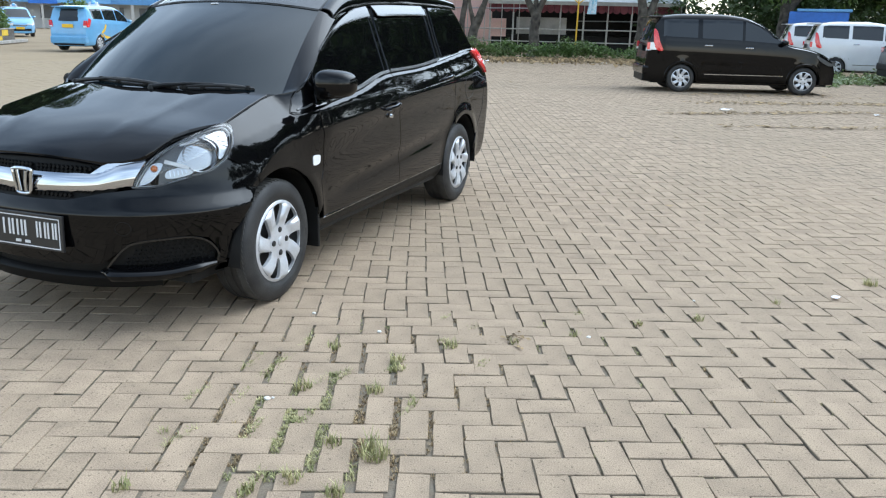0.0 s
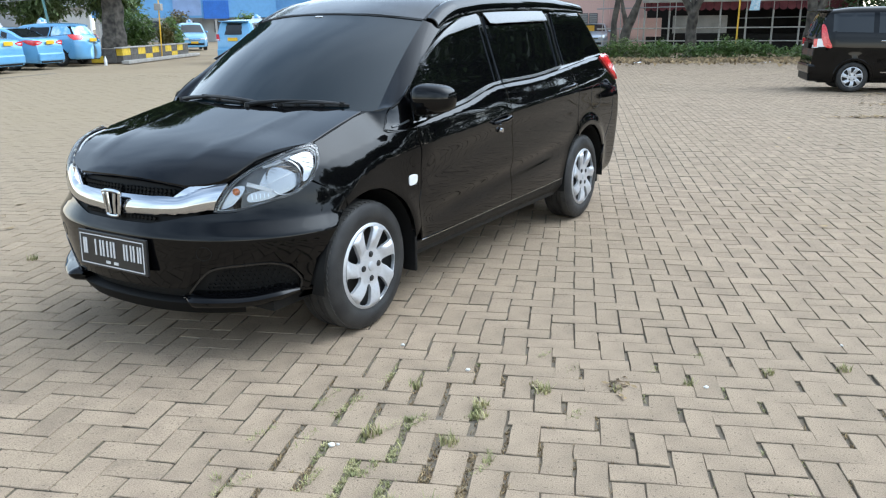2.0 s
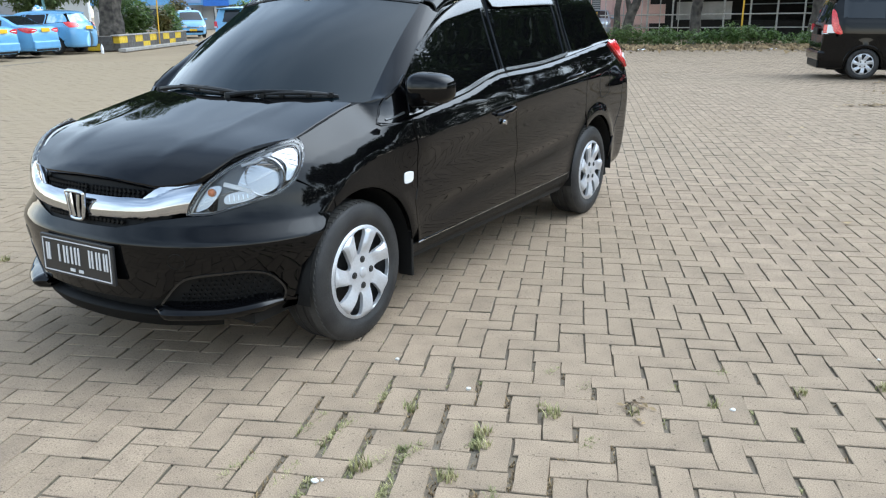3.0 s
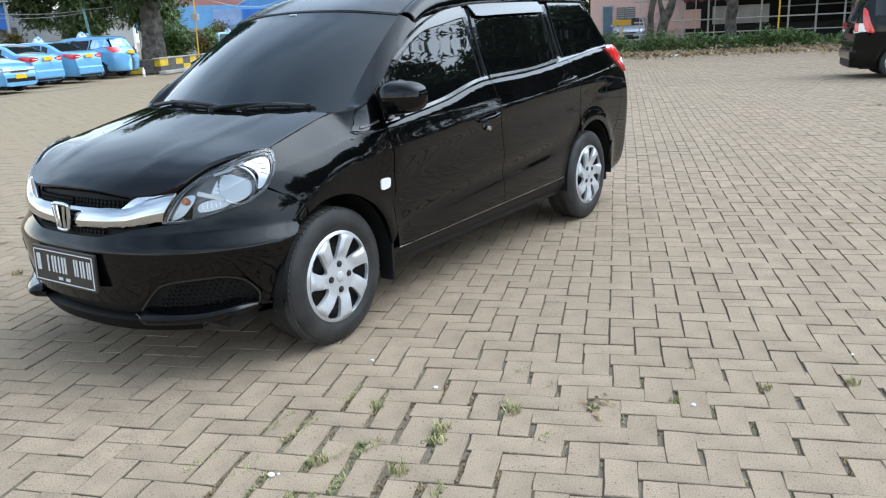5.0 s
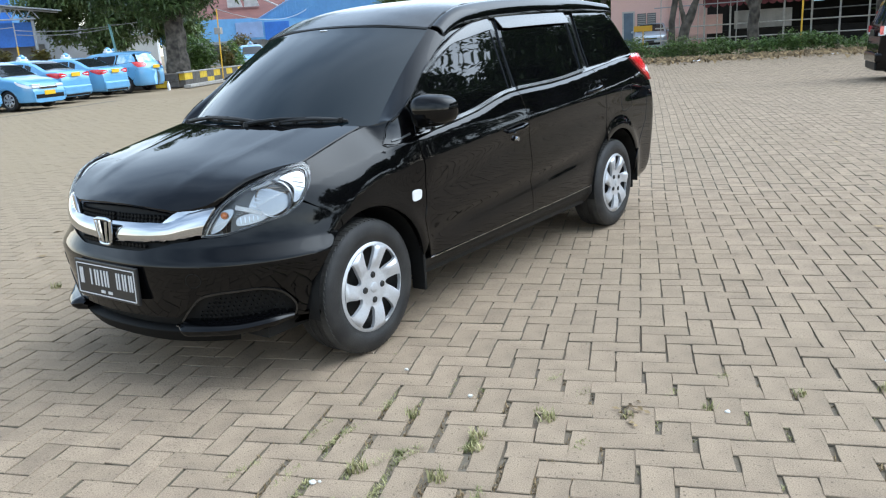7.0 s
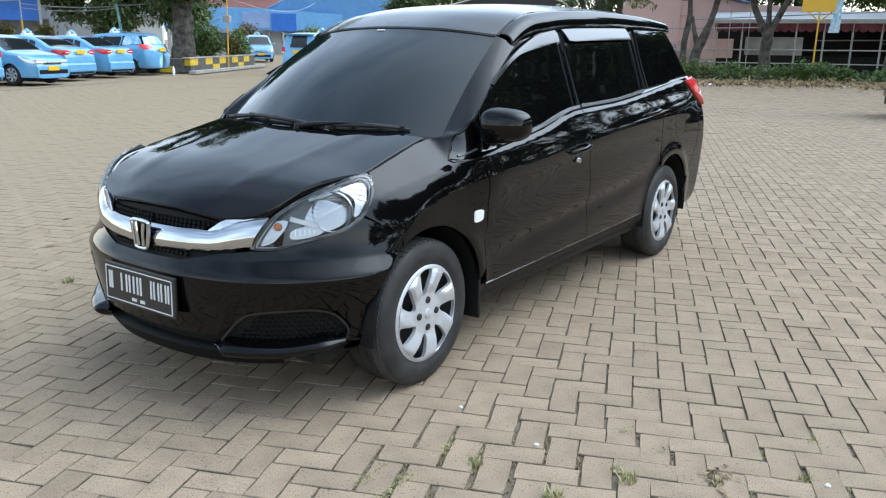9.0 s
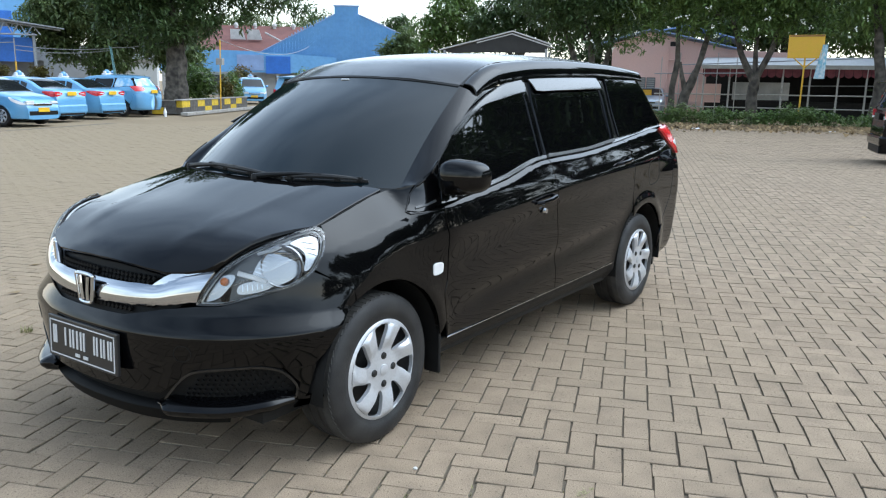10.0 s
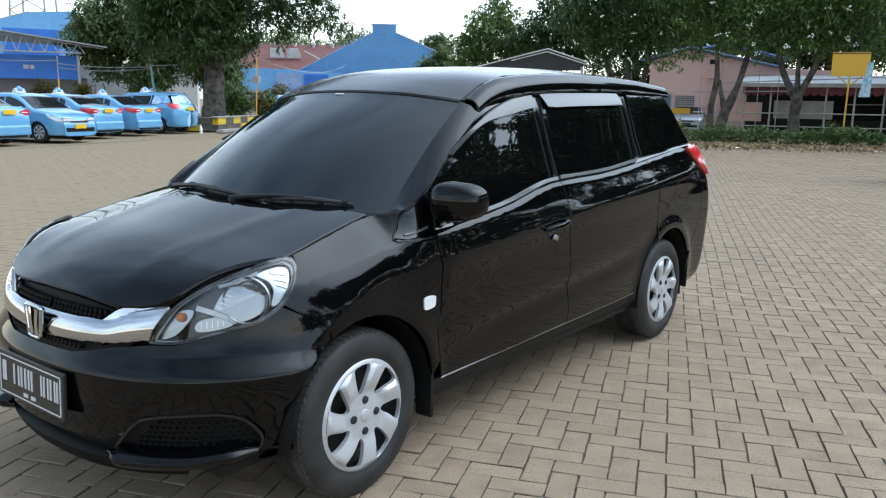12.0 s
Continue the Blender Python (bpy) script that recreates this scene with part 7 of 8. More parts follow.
def hedge(name, spots, count, size, mat, label, seed):
    v, f = leaves(spots, count, size, random.Random(seed), 0.5, 0.0)
    return tagged(child(name, mesh_of(name, v, f, mat, False)), label, "hedge", kind="stuff")


hedge_rng = random.Random(2)
hedge("hedge", [(1.2 + 0.8 * k, 33.9 + 0.3 * math.sin(k * 1.7), 0.24 + 0.20 * hedge_rng.random(), 0.70, 0.7, 0.30 + 0.36 * hedge_rng.random()) for k in range(32)], 38000, 0.115, LEAF_HEDGE, "low straggling green hedge along the far edge", 11)
hedge("rough_grass", [(11.0 + 1.1 * k, 21.2 + 0.8 * (k % 3), 0.04, 1.0, 0.9, 0.16) for k in range(9)] + [(12.0 + 1.2 * k, 24.0 + 0.6 * (k % 2), 0.04, 1.0, 1.0, 0.16) for k in range(7)], 6000, 0.14, LEAF_OLIVE, "rough yellowing grass round the parked cars", 12)
hedge("shrub", [(-21.6, 42.0, 1.2, 1.3, 1.0, 1.3), (-19.9, 42.4, 1.0, 0.8, 0.8, 1.0), (-18.9, 41.0, 0.6, 0.5, 0.5, 0.6)], 3500, 0.22, LEAF_MID, "dense green shrub beside the tree", 13)
hedge("shrub", [(-34.0, 73.5, 1.9, 1.3, 1.0, 1.3)], 900, 0.3, LEAF_BRONZE, "round bronze shrub before the blue hall", 14)
hedge("shrub", [(-19.3, 40.4, 0.9, 0.5, 0.5, 0.9)], 800, 0.2, LEAF_BRONZE, "bronze shrub beside the pole", 15)
hedge("shrub", [(-38.5, 47.5, 1.6, 1.0, 0.8, 0.9), (-36.3, 48.6, 1.5, 0.9, 0.8, 0.9)], 1600, 0.25, LEAF_BRONZE, "bronze shrubs before the depot", 16)
hedge("shrub", [(-26.5, 71.0, 1.9, 1.2, 1.0, 0.9)], 700, 0.3, LEAF_MID, "green shrub before the blue hall", 17)

# unseen band added to close the bright gap under the mirrored trees
hedge("shrub", [(33.0 - 0.4 * k, -6.0 + 3.0 * k, 3.4 + 0.6 * math.sin(k * 2.1), 2.6, 2.4, 4.2) for k in range(14)], 26000, 0.55, LEAF_DARK, "tall dark shrubs out of view, added to darken the car's reflections", 18)

hedge("shrub", [(-9.0 + 1.3 * k, 52.0 + 0.6 * (k % 3), 1.3 + 0.4 * math.sin(k * 1.9), 1.2, 1.0, 1.5) for k in range(8)] + [(-2.6 + 1.2 * k, 49.0 + 0.5 * (k % 2), 2.4, 1.2, 1.0, 2.4) for k in range(4)], 14000, 0.26, LEAF_DARK, "dark shrubs behind the open shelter", 19)

hedge("shrub", [(13.0 + 1.5 * k, 41.5 - 0.5 * (k % 3), 1.4 + 0.5 * math.sin(k * 1.7), 1.4, 1.1, 1.8) for k in range(10)], 9000, 0.28, LEAF_DARK, "dark shrubs behind the parked cars", 22)

# ---- planter with its painted kerb ----
KERB_BLACK = material("kerb_black", (0.075, 0.066, 0.056), 0.85, vary=0.5, scale=6, bump=0.6, bump_scale=50, second=(0.12, 0.11, 0.10))
KERB_YELLOW = material("kerb_yellow", (0.66, 0.44, 0.03), 0.8, vary=0.4, scale=6, bump=0.6, bump_scale=50)
CEMENT = material("grey_cement", (0.33, 0.31, 0.28), 0.9, vary=0.4, scale=3, bump=0.5, bump_scale=40)
SOIL = material("soil", (0.12, 0.09, 0.06), 0.95, vary=0.4, scale=4)
planter = empty_thing("planter", pose(-17.35, 32.4, 0, 0, 0, 98), "raised planter with a dark wall of black and yellow painted blocks", "planter")
for k in range(10):
    for row in range(2):
        yellow = k % 2 == 0 if row else k % 4 == 3
        part("kerb_block", bm_box((0.9 * k + 0.004, -0.13, 0.02 + 0.28 * row), (0.9 * k + 0.896, 0.13, 0.296 + 0.28 * row), 0.012), KERB_YELLOW if yellow else KERB_BLACK, planter)
for k in range(10):
    for row in range(2):
        yellow = (k + 2 * row) % 4 == 1
        part("kerb_block", bm_box((-0.13, 0.13 + 0.5 * k, 0.02 + 0.28 * row), (0.13, 0.626 + 0.5 * k, 0.296 + 0.28 * row), 0.012), KERB_YELLOW if yellow else KERB_BLACK, planter)
for k in range(9):
    part("coping", bm_box((-0.14 + 1.02 * k, -0.16, 0.58), (0.87 + 1.02 * k, 0.16, 0.635), 0.015), CEMENT, planter)
part("soil_bed", bm_box((0.13, 0.13, 0.0), (9.0, 5.1, 0.45)), SOIL, planter)
for k in range(10):
    part("kerb_block", bm_box((-1.0 + 1.0 * k, -0.72, 0.0), (-0.01 + 1.0 * k, -0.42, 0.13), 0.02), CEMENT, planter)

# ---- buildings ----
BLUE_WALL = material("blue_cladding", (0.125, 0.33, 0.60), 0.55, vary=0.2, scale=0.4, bump_scale=3, second=(0.150, 0.37, 0.64))
BLUE_DEEP = material("deep_blue_panel", (0.026, 0.155, 0.55), 0.5, vary=0.3, scale=1.0, bump_scale=9)
BLUE_ROOF = material("blue_roof_sheet", (0.26, 0.37, 0.60), 0.6, vary=0.3, scale=1.0)
RED_ROOF = material("maroon_roof_sheet", (0.17, 0.060, 0.048), 0.75, vary=0.4, scale=1.0, bump_scale=9)
PINK = material("pink_plaster", (0.70, 0.46, 0.41), 0.85, vary=0.25, scale=0.9, bump=0.3, bump_scale=20, second=(0.72, 0.46, 0.40))
WHITE_WALL = material("white_plaster", (0.52, 0.52, 0.50), 0.85, vary=0.3, scale=0.6)
GREY_WALL = material("grey_plaster", (0.31, 0.31, 0.31), 0.85, vary=0.3, scale=0.6)
METAL = material("painted_steel", (0.34, 0.36, 0.38), 0.5, metal=0.4, vary=0.3, scale=6)
DARK_IN = material("dark_boards", (0.022, 0.020, 0.019), 0.9, vary=0.4, scale=4)
MAROON = material("maroon_cloth", (0.20, 0.055, 0.065), 0.9, vary=0.5, scale=3, second=(0.13, 0.035, 0.045))
TIN_WHITE = material("white_tin", (0.50, 0.49, 0.47), 0.6, vary=0.4, scale=2)
POST_WHITE = material("whitewashed_wood", (0.48, 0.46, 0.43), 0.8, vary=0.4, scale=10)
YELLOW = material("yellow_paint", (0.64, 0.37, 0.022), 0.5, vary=0.25, scale=5, second=(0.66, 0.36, 0.03))
CLOTH = material("faded_blue_banner", (0.20, 0.45, 0.58), 0.8, vary=0.6, scale=9, second=(0.62, 0.68, 0.70))
TARP = material("black_tarpaulin", (0.028, 0.027, 0.026), 0.7, vary=0.4, scale=4)
WINDOW_DARK = material("louvre_glass", (0.08, 0.09, 0.10), 0.2, spec=0.6)
BLUE_GREY = material("blue_grey_paint", (0.10, 0.15, 0.20), 0.5, vary=0.3, scale=4)
PAINT_SILVER = material("silver_blue_paint", (0.34, 0.40, 0.46), 0.3, metal=0.3, coat=0.8, vary=0.1, scale=3)
CABLE = material("cable_grey", (0.28, 0.28, 0.28), 0.7)


# blue hall: a ribbed gable with a raised crown; local x along the wall, y away from the yard
hall = empty_thing("blue_hall", pose(-34.6, 79.2, 0, 0, 0, 19.5), "long blue ribbed-metal hall with a stepped gable", "building")
gable = [(0.0, 2.3), (19.0, 2.3), (19.0, 4.0), (14.2, 6.35), (9.9, 8.2), (9.9, 9.0), (7.5, 9.0), (7.5, 8.1), (0.0, 4.2)]
part("wall", slab([(x, 0, z) for x, z in gable], 0.2, (0, 1, 0)), BLUE_WALL, hall)
def gable_z(x):
    return 9.0 if 7.5 < x < 9.9 else lerp_table([(0, 4.2), (7.5, 8.1), (9.9, 8.2), (14.2, 6.35), (19, 4.0)], x)
for k in range(62):
    x = 0.15 + 0.305 * k
    part("rib", bm_box((x, -0.11, 2.3), (x + 0.09, 0.0, gable_z(x) - 0.06)), BLUE_WALL, hall)
part("verge", bm_rod([(-0.1, -0.06, 4.2), (7.5, -0.06, 8.15)], 0.07, 6), BLUE_ROOF, hall)
part("verge", bm_rod([(9.9, -0.06, 8.2), (14.2, -0.06, 6.40), (19.1, -0.06, 4.05)], 0.07, 6), BLUE_ROOF, hall)
part("verge", bm_box((7.4, -0.12, 8.95), (10.0, 0.3, 9.08)), BLUE_ROOF, hall)
part("roof", slab([(0, 0.2, 4.2), (8.7, 0.2, 8.5), (8.7, 30, 8.5), (0, 30, 4.2)], 0.1, (0, 0, 1)), RED_ROOF, hall)
part("roof", slab([(8.7, 0.2, 8.5), (19, 0.2, 4.0), (19, 30, 4.0), (8.7, 30, 8.5)], 0.1, (0, 0, 1)), GREY_WALL, hall)
part("lower_wall", bm_box((0.0, 1.2, 0.0), (19.0, 1.4, 2.6)), WHITE_WALL, hall)
for k in range(6):
    part("window", bm_box((0.9 + 3.1 * k, 1.14, 0.9), (2.6 + 3.1 * k, 1.2, 2.0)), WINDOW_DARK, hall)
    part("post", bm_box((0.1 + 3.1 * k, 0.0, 0.0), (0.35 + 3.1 * k, 0.2, 2.3)), POST_WHITE, hall)
# lower annexe
annexe = empty_thing("blue_annexe", pose(-39.4, 76.2, 0, 0, 0, 22), "low pale blue annexe with a deep blue panel", "building")
part("wall", slab([(-4, 0, 2.3), (13.2, 0, 2.3), (13.2, 0, 3.9), (5.0, 0, 4.35), (-4, 0, 4.5)], 0.2, (0, 1, 0)), BLUE_WALL, annexe)
part("panel", bm_box((3.4, -0.07, 2.5), (6.0, -0.01, 4.0)), BLUE_ROOF, annexe)
part("panel", bm_box((6.2, -0.08, 2.2), (8.6, -0.02, 3.9)), BLUE_DEEP, annexe)
part("back_wall", bm_box((-4, 1.5, 0), (14, 1.7, 2.4)), WHITE_WALL, annexe)
for k in range(5):
    part("window", bm_box((-2.5 + 3.2 * k, 1.44, 0.9), (-1.2 + 3.2 * k, 1.5, 2.0)), WINDOW_DARK, annexe)
    part("post", bm_box((-3.6 + 3.6 * k, 0.0, 0), (-3.4 + 3.6 * k, 0.2, 2.35)), POST_WHITE, annexe)
# maroon roofs behind
maroon = empty_thing("maroon_roofed_shed", pose(-43.0, 88.0, 0, 0, 0, 20), "broad maroon-roofed shed with white dormers", "building")
part("roof", slab([(-6, 0, 4.6), (12, 0, 4.6), (9, 9, 8.0), (-6, 9, 8.0)], 0.12, (0, 0, 1)), RED_ROOF, maroon)
part("wall", bm_box((-6, 0.3, 0), (12, 0.5, 4.6)), GREY_WALL, maroon)
for k in range(2):
    x = 0.6 + 1.9 * k
    part("dormer", slab([(x, 3.2, 6.2), (x + 1.7, 3.2, 6.2), (x + 1.35, 3.2, 7.35), (x, 3.2, 7.35)], 0.4, (0, 1, 0)), TIN_WHITE, maroon)
part("valley", bm_rod([(4.6, 3.0, 7.0), (8.8, 0.2, 4.75)], 0.10, 6), TIN_WHITE, maroon)
for k in range(4):
    part("roof_vent", bm_lathe([(0.0001, 0.75), (0.26, 0.6), (0.30, 0.35), (0.2, 0.3), (0.2, 0.0)], 10, "z"), TIN_WHITE, maroon).location = (0.8 + 2.3 * k, 8.2, 7.7)
part("aerial", bm_rod([(14.4, 4, 7.0), (14.4, 4, 9.6), (15.2, 4, 9.6), (15.2, 4, 7.0)], 0.03, 5), METAL, maroon)

# depot with a truss canopy
depot = empty_thing("blue_depot", pose(-52.5, 54.6, 0, 0, 0, 39), "tall blue depot with a steel truss canopy", "building")
part("wall", slab([(-6, 0, 0), (8.9, 0, 0), (8.9, 0, 8.15), (5.5, 0, 7.9), (-6, 0, 4.2)], 0.3, (0, 1, 0)), BLUE_WALL, depot)
part("panel", bm_box((3.5, -0.05, 3.5), (7.5, 0.0, 6.6)), BLUE_DEEP, depot)
part("roof", slab([(-6, 0.3, 4.2), (5.5, 0.3, 7.9), (5.5, 16, 7.9), (-6, 16, 4.2)], 0.1, (0, 0, 1)), GREY_WALL, depot)
canopy = empty_thing("truss_canopy", pose(-41.5, 44.6, 0, 0, 0, 40), "steel truss canopy over a deep blue fascia", "canopy")
part("sheet_roof", slab([(-3, -0.3, 5.05), (2.0, -0.3, 5.35), (8.2, -0.3, 4.55), (8.2, 5, 4.75), (2.0, 5, 5.5), (-3, 5, 5.2)], 0.08, (0, 0, 1)), METAL, canopy)
part("fascia", bm_box((-3, 0.9, 2.45), (6.4, 1.05, 4.0)), BLUE_DEEP, canopy)
part("fascia_mark", bm_box((3.1, 0.87, 3.08), (3.42, 0.9, 3.34)), TIN_WHITE, canopy)
part("fascia_mark", bm_box((3.48, 0.87, 3.08), (3.74, 0.9, 3.34)), TIN_WHITE, canopy)
part("chord", bm_rod([(-3, 0, 4.15), (6.6, 0, 4.15)], 0.06, 6), METAL, canopy)
part("chord", bm_rod([(-3, 0, 5.0), (2.0, 0, 5.25), (8.0, 0, 4.5)], 0.06, 6), METAL, canopy)
for k in range(12):
    x = -2.8 + 0.8 * k
    za = lambda x: lerp_table([(-3, 5.0), (2.0, 5.25), (8.0, 4.5)], x)
    if x < 6.2:
        part("web", bm_rod([(x, 0, 4.15), (x + 0.4, 0, za(x + 0.4))], 0.045, 5), METAL, canopy)
        part("web", bm_rod([(x + 0.4, 0, za(x + 0.4)), (x + 0.8, 0, 4.15)], 0.035, 5), METAL, canopy)
for x in (-2.0, 6.4):
    part("post", bm_rod([(x, 0.3, 0), (x, 0.3, 4.3)], 0.10, 8), METAL, canopy)
part("back_wall", bm_box((-4, 3.0, 0), (7.0, 3.2, 2.6)), GREY_WALL, canopy)
tower = empty_thing("lattice_tower", pose(-70.8, 85.2, 0, 0, 0, 20), "distant steel lattice tower", "tower")
for sx in (-1, 1):
    for sy in (-1, 1):
        part("leg", bm_rod([(sx * 2.3, sy * 2.3, 0), (sx * 1.5, sy * 1.5, 24)], 0.12, 5), METAL, tower)
for k in range(11):
    z, w = 2.2 * k, 2.3 - 0.8 * 2.2 * k / 24
    part("brace", bm_rod([(-w, -w, z), (w, -w, z + 2.2)], 0.06, 4), METAL, tower)
    part("brace", bm_rod([(w, -w, z), (-w, -w, z + 2.2)], 0.06, 4), METAL, tower)
yard_wall = empty_thing("grey_shed", pose(-44, 64, 0, 0, 0, 28), "plain grey and white sheds behind the taxis", "building")
part("wall", bm_box((-7, 0, 0), (2.6, 0.3, 4.2)), GREY_WALL, yard_wall)
part("wall", bm_box((2.6, 0, 0), (6.0, 4, 4.8)), WHITE_WALL, yard_wall)
part("sheet_roof", slab([(2.4, -0.4, 3.1), (6.2, -0.4, 3.1), (6.2, -0.1, 3.25), (2.4, -0.1, 3.25)], 0.06, (0, 0, 1)), METAL, yard_wall)
# black tarpaulin shelter behind the car
shelter = empty_thing("tarpaulin_shelter", pose(-3.7, 33.0, 0, 0, 0, 2), "open shelter under a black tarpaulin gable roof", "shelter")
part("tarpaulin", slab([(-2.6, 0, 2.72), (0.15, 0, 3.42), (0.15, 3.2, 3.42), (-2.6, 3.2, 2.72)], 0.03, (0, 0, 1)), TARP, shelter)
part("tarpaulin", slab([(0.15, 0, 3.42), (1.55, 0, 2.95), (1.55, 3.2, 2.95), (0.15, 3.2, 3.42)], 0.03, (0, 0, 1)), TARP, shelter)
part("gable_sheet", slab([(-2.6, 0.05, 2.66), (1.5, 0.05, 2.66), (1.5, 0.05, 2.92), (0.15, 0.05, 3.38), (-2.6, 0.05, 2.70)], 0.02, (0, 1, 0)), TARP, shelter)
part("roof_edge", bm_rod([(-2.7, -0.03, 2.74), (0.15, -0.03, 3.46), (1.65, -0.03, 2.97)], 0.03, 6), TIN_WHITE, shelter)
part("roof_edge", bm_rod([(-1.2, -0.3, 3.0), (0.15, -0.3, 3.34), (1.75, -0.3, 2.84)], 0.022, 6), TIN_WHITE, shelter)
for x in (-2.5, 1.45):
    for y in (0.05, 3.1):
        part("post", bm_rod([(x, y, 0), (x, y, 2.8)], 0.05, 8), METAL, shelter)

# pink house
house = empty_thing("pink_house", pose(0.2, 47.6, 0, 0, 0, -1.5), "pink plastered house with a blue sheet roof", "building")
part("wall", slab([(0, 0, 0), (9.5, 0, 0), (9.5, 0, 3.3), (6.2, 0, 3.45), (2.0, 0, 4.35), (0, 0, 3.75)], 0.25, (0, 1, 0)), PINK, house)
part("side_wall", bm_box((0, 0.25, 0), (0.25, 8, 3.7)), PINK, house)
part("roof", slab([(-0.6, -0.4, 3.72), (2.0, -0.4, 4.48), (2.0, 8, 4.48), (-0.6, 8, 3.72)], 0.06, (0, 0, 1)), BLUE_ROOF, house)
part("roof", slab([(2.0, -0.4, 4.48), (6.6, -0.4, 3.46), (6.6, 8, 3.46), (2.0, 8, 4.48)], 0.06, (0, 0, 1)), BLUE_ROOF, house)
part("upper_roof", slab([(1.0, 3, 4.3), (4.0, 3, 4.9), (7.5, 3, 4.0), (7.5, 9, 4.0), (4.0, 9, 4.9), (1.0, 9, 4.3)], 0.06, (0, 0, 1)), BLUE_ROOF, house)
for x0 in (1.40, 1.92):
    w = part("window", bm_box((x0, -0.05, 1.26), (x0 + 0.46, 0.02, 1.96), 0.01), WINDOW_DARK, house)
    for k in range(6):
        part("louvre", bm_box((x0 + 0.03, -0.075, 1.30 + 0.11 * k), (x0 + 0.43, -0.05, 1.35 + 0.11 * k)), GREY_WALL, w)
house_door = part("door", bm_box((0.68, -0.05, 0.0), (1.18, 0.02, 2.02), 0.01), BLUE_GREY, house, "dark blue-grey door")
part("door_frame", slab([(0.60, -0.06, 0.0), (0.68, -0.06, 0.0), (0.68, -0.06, 2.02), (1.18, -0.06, 2.02), (1.18, -0.06, 0.0), (1.26, -0.06, 0.0), (1.26, -0.06, 2.10), (0.60, -0.06, 2.10)], 0.06, (0, 1, 0)), TIN_WHITE, house)
part("vent", bm_box((3.05, -0.03, 3.62), (3.35, 0.0, 3.86)), DARK_IN, house)
for x in (2.98, 3.62):
    part("drain_pipe", bm_rod([(x, -0.08, 0.3), (x, -0.08, 3.5)], 0.035, 6), PINK, house)
for z in (1.6, 2.2, 2.9):
    part("pipe_bracket", bm_rod([(2.98, -0.08, z), (3.62, -0.08, z)], 0.025, 5), PINK, house)

# roadside stall with a valance and rails
stall = empty_thing("roadside_stall", pose(4.6, 43.3, 0, 0, 0, -10.5), "long dark roadside stall with a maroon scalloped valance", "stall")
part("sheet_roof", slab([(-0.2, -0.5, 2.48), (9.8, -0.5, 2.48), (9.8, 4.0, 3.0), (-0.2, 4.0, 3.0)], 0.04, (0, 0, 1)), METAL, stall)
part("fascia", bm_box((0.0, -0.56, 2.36), (9.6, -0.50, 2.54)), TIN_WHITE, stall)
part("back_wall", bm_box((-0.1, 3.6, 0), (9.8, 3.7, 2.7)), DARK_IN, stall)
part("side_wall", bm_box((9.7, -0.3, 0), (9.8, 3.6, 2.6)), DARK_IN, stall)
part("counter", bm_box((0.2, 1.0, 0), (9.4, 1.5, 0.85), 0.02), DARK_IN, stall)
part("white_board", bm_box((1.4, 0.9, 0.9), (4.0, 0.95, 1.75)), TIN_WHITE, stall)
part("pink_panel", bm_box((-0.9, 0.2, 0.75), (0.9, 0.26, 1.65)), PINK, stall)
for k in range(26):
    x = 0.05 + 0.365 * k
    bm = slab([(x, -0.46, 2.40), (x + 0.35, -0.46, 2.40), (x + 0.35, -0.46, 2.08), (x + 0.28, -0.46, 2.00), (x + 0.175, -0.46, 1.96), (x + 0.07, -0.46, 2.00), (x, -0.46, 2.08)], 0.012, (0, 1, 0))
    part("valance_scallop", bm, MAROON, stall)
for k in range(9):
    x = 0.1 + 1.18 * k
    part("post", bm_rod([(x, -0.42, 0), (x + 0.02, -0.42, 2.45)], 0.045, 7), POST_WHITE, stall)
part("rail", bm_rod([(-2.2, -0.44, 1.14), (9.7, -0.44, 1.18)], 0.035, 6), POST_WHITE, stall)
part("rail", bm_rod([(-2.2, -0.44, 0.55), (9.7, -0.44, 0.55)], 0.03, 6), POST_WHITE, stall)
part("rail", bm_rod([(4.5, 0.2, 1.60), (9.7, 0.2, 1.66)], 0.03, 6), METAL, stall)
for k in range(5):
    part("scaffold_pole", bm_rod([(-1.9 + 0.87 * k, -0.7, 0), (-1.88 + 0.87 * k, -0.7, 2.9 + 0.2 * (k % 2))], 0.022, 6), POST_WHITE, stall)
part("scaffold_pole", bm_rod([(-2.2, -0.72, 2.10), (2.2, -0.72, 2.16)], 0.028, 6), METAL, stall)
part("scaffold_pole", bm_rod([(-1.2, -0.72, 2.52), (9.6, -0.72, 2.95)], 0.028, 6), METAL, stall)

# yellow sign on its pole, with a banner
sign = empty_thing("yellow_sign", pose(7.42, 34.66, 0, 0, 0, -12), "blank yellow signboard on a yellow pole with a faded banner", "sign")
part("board", bm_box((-0.64, -0.03, 2.60), (0.62, 0.03, 3.46), 0.01), YELLOW, sign)
part("board_edge", bm_box((-0.62, -0.045, 3.40), (0.60, -0.03, 3.44)), RED_ROOF, sign)
part("pole", bm_rod([(-0.05, 0.06, 0), (0.0, 0.06, 3.3)], 0.032, 8), YELLOW, sign)
for s in (-1, 1):
    part("brace", bm_rod([(0.0, 0.06, 2.25), (s * 0.42, 0.06, 2.62)], 0.025, 6), YELLOW, sign)
bm = bmesh.new()
bmesh.ops.create_grid(bm, x_segments=6, y_segments=10, size=0.5)
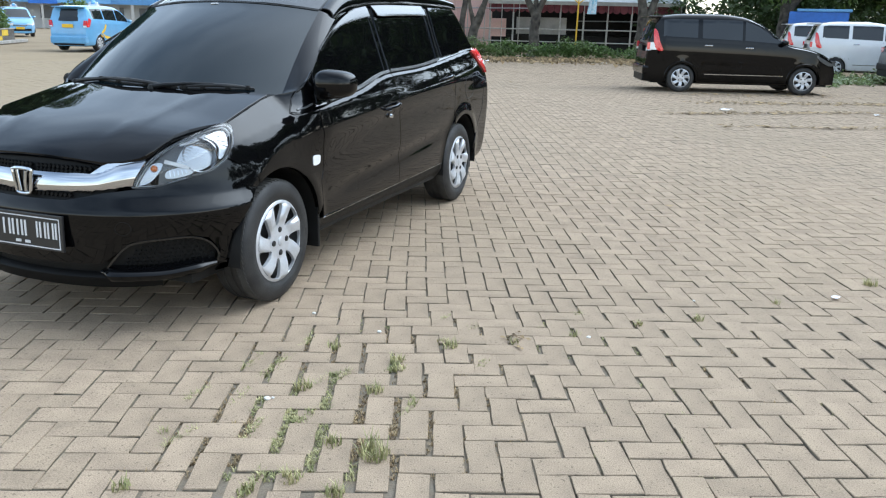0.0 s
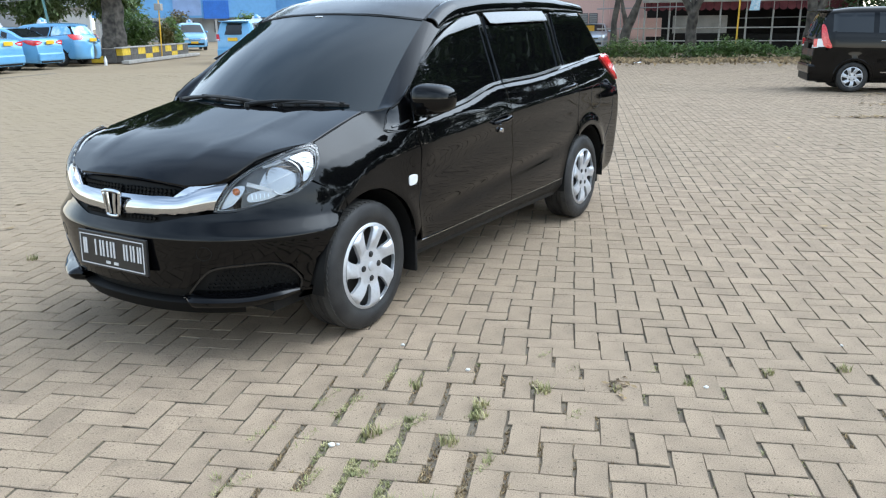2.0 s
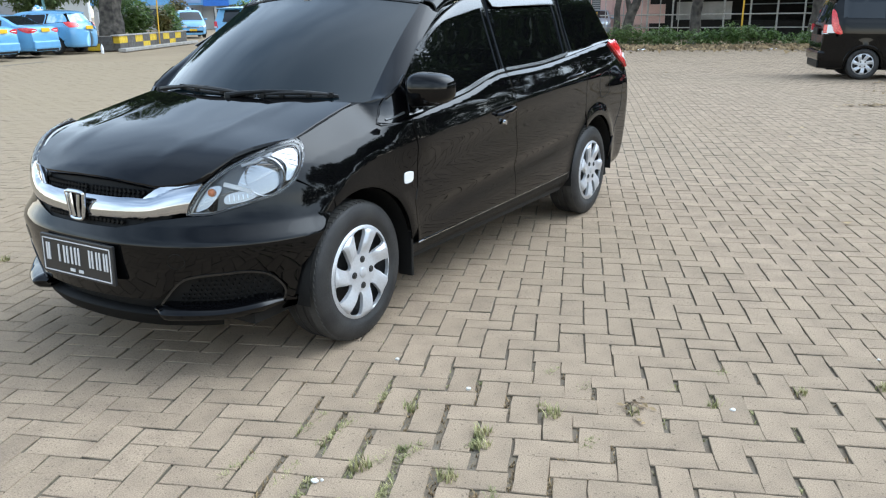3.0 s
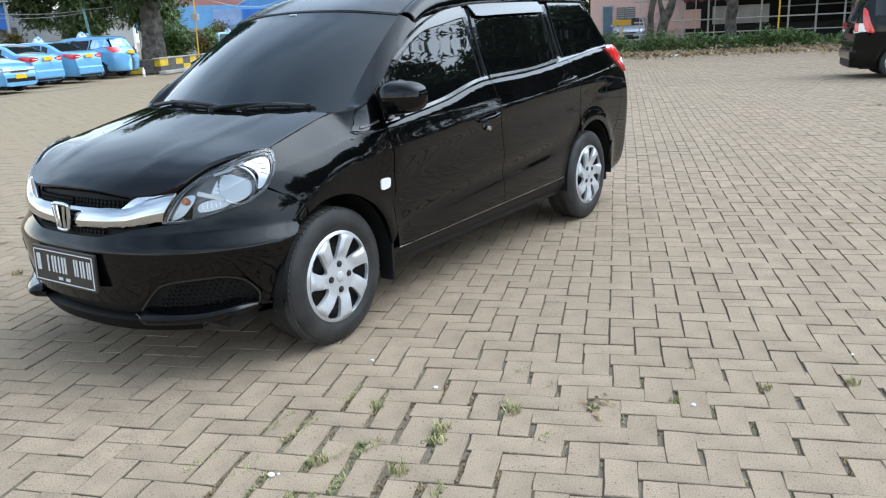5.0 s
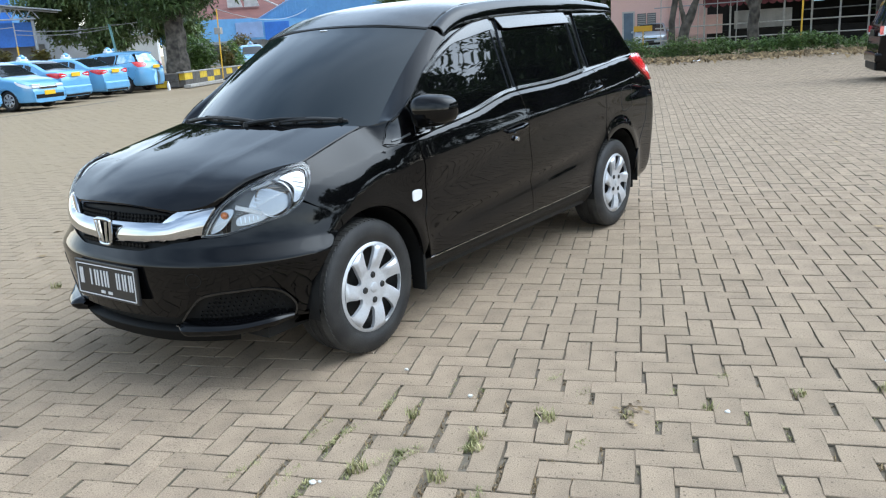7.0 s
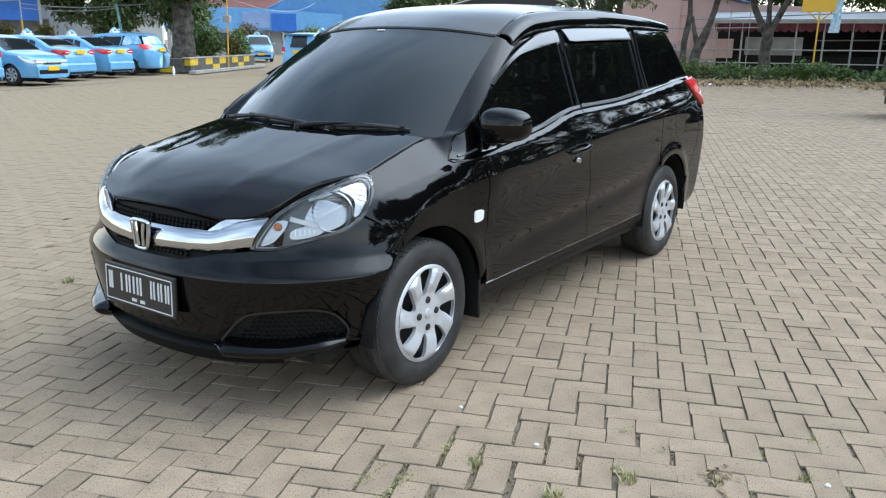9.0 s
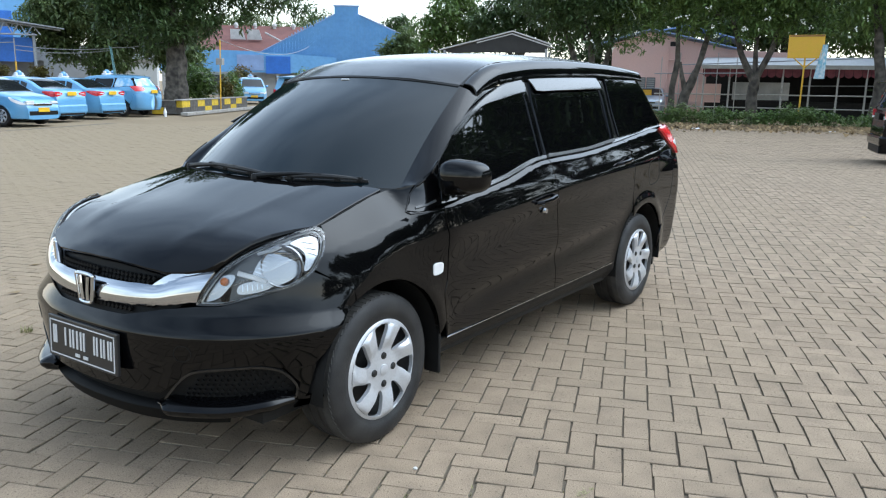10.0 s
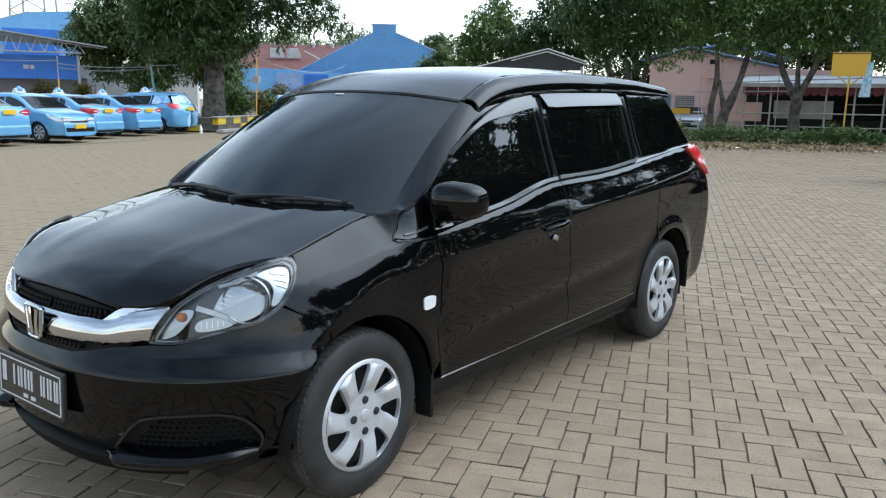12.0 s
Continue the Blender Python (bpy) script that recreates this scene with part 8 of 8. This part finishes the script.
for v in bm.verts:
    u, w = v.co.x, v.co.y
    v.co = (0.56 + 0.42 * (u + 0.5) * (0.5 + 0.5 * (0.5 - w)) * 0.9 - 0.22 * (0.5 - w), -0.07 - 0.05 * math.sin(7 * u + 4 * w), 2.62 + (w - 0.12) * 1.25)
part("banner", bm, CLOTH, sign, "faded blue and white banner", True)
simple_car("saloon_car", "saloon", pose(2.25, 46.5, 0, 0, 0, 266), PAINT_SILVER, "silver-blue saloon car behind the hedge by the house", PLATE_BLACK)
small = empty_thing("small_sign", pose(1.72, 41.2, 0, 0, 0, -3), "small yellow board before the pink house", "sign")
part("board", bm_box((-0.42, -0.02, 1.06), (0.42, 0.02, 1.32)), YELLOW, small)
part("post", bm_rod([(0, 0.03, 0), (0, 0.03, 1.1)], 0.03, 6), YELLOW, small)
bins = empty_thing("blue_box", pose(18.4, 36.2, 0, 0, 0, -25), "blue metal box above the hedge", "box")
part("box_body", bm_box((-1.2, -0.5, 0), (1.2, 0.5, 2.2), 0.05), BLUE_DEEP, bins)
part("box_lid", bm_box((-0.9, -0.55, 2.2), (1.3, 0.55, 2.32), 0.03), BLUE_WALL, bins)

# poles and cables
lamp_pole = empty_thing("yellow_pole", pose(-17.75, 36.9, 0, 0, 1.5, 0), "yellow painted pole with a small meter box", "pole")
part("pole", bm_rod([(0, 0, 0), (0, 0, 3.3)], 0.030, 8), YELLOW, lamp_pole)
part("meter_box", bm_box((-0.16, -0.14, 2.15), (0.16, 0.10, 2.45), 0.02), CEMENT, lamp_pole)
teal_pole = tagged(part("cable_pole", bm_rod([(-24.5, 39.2, 0), (-24.85, 39.2, 3.05)], 0.06, 8), material("teal_paint", (0.16, 0.36, 0.38), 0.6, vary=0.3)), "leaning teal cable pole", "pole")
cable_post = empty_thing("cable_pole", pose(-28.1, 36.3, 0), "thin grey cable pole with an orange foot", "pole")
part("pole", bm_rod([(0, 0, 2.2), (0, 0, 3.3)], 0.028, 8), METAL, cable_post)
part("painted_foot", bm_rod([(0, 0, 0), (0, 0, 2.2)], 0.04, 8), YELLOW, cable_post)
for k, (a, b, sag) in enumerate((((-40, 40, 3.9), (-28.1, 36.3, 3.1), 0.25), ((-28.1, 36.3, 2.95), (-24.85, 39.2, 2.95), 0.12), ((-28.1, 36.3, 2.75), (-24.85, 39.2, 2.85), 0.15), ((-24.85, 39.2, 3.0), (-21.6, 39.0, 3.3), 0.1), ((-17.7, 36.9, 3.3), (-27, 73, 4.6), 0.7))):
    pts = [Vector(a).lerp(Vector(b), t / 10) - Vector((0, 0, sag * 4 * (t / 10) * (1 - t / 10))) for t in range(11)]
    tagged(part("cable", bm_rod(pts, 0.018, 5), CABLE), "thin sagging overhead cable", "cable", "overhead cables")
bottle = part("water_bottle", bm_lathe([(0.0001, 0.0), (0.06, 0.0), (0.065, 0.20), (0.045, 0.27), (0.022, 0.32), (0.02, 0.36), (0.0001, 0.36)], 12, "z"), CLEAR_LENS, None, "", True)
bottle.location = (-17.2, 31.0, -0.028)
tagged(bottle, "clear plastic bottle standing on the ground", "bottle")

# ---- the nearest paving blocks, each on its own ----
for k, m in enumerate(near_pavers):
    ob = child("paver", paver_meshes[k * 7 % 10], pavement)
    ob.matrix_basis = m
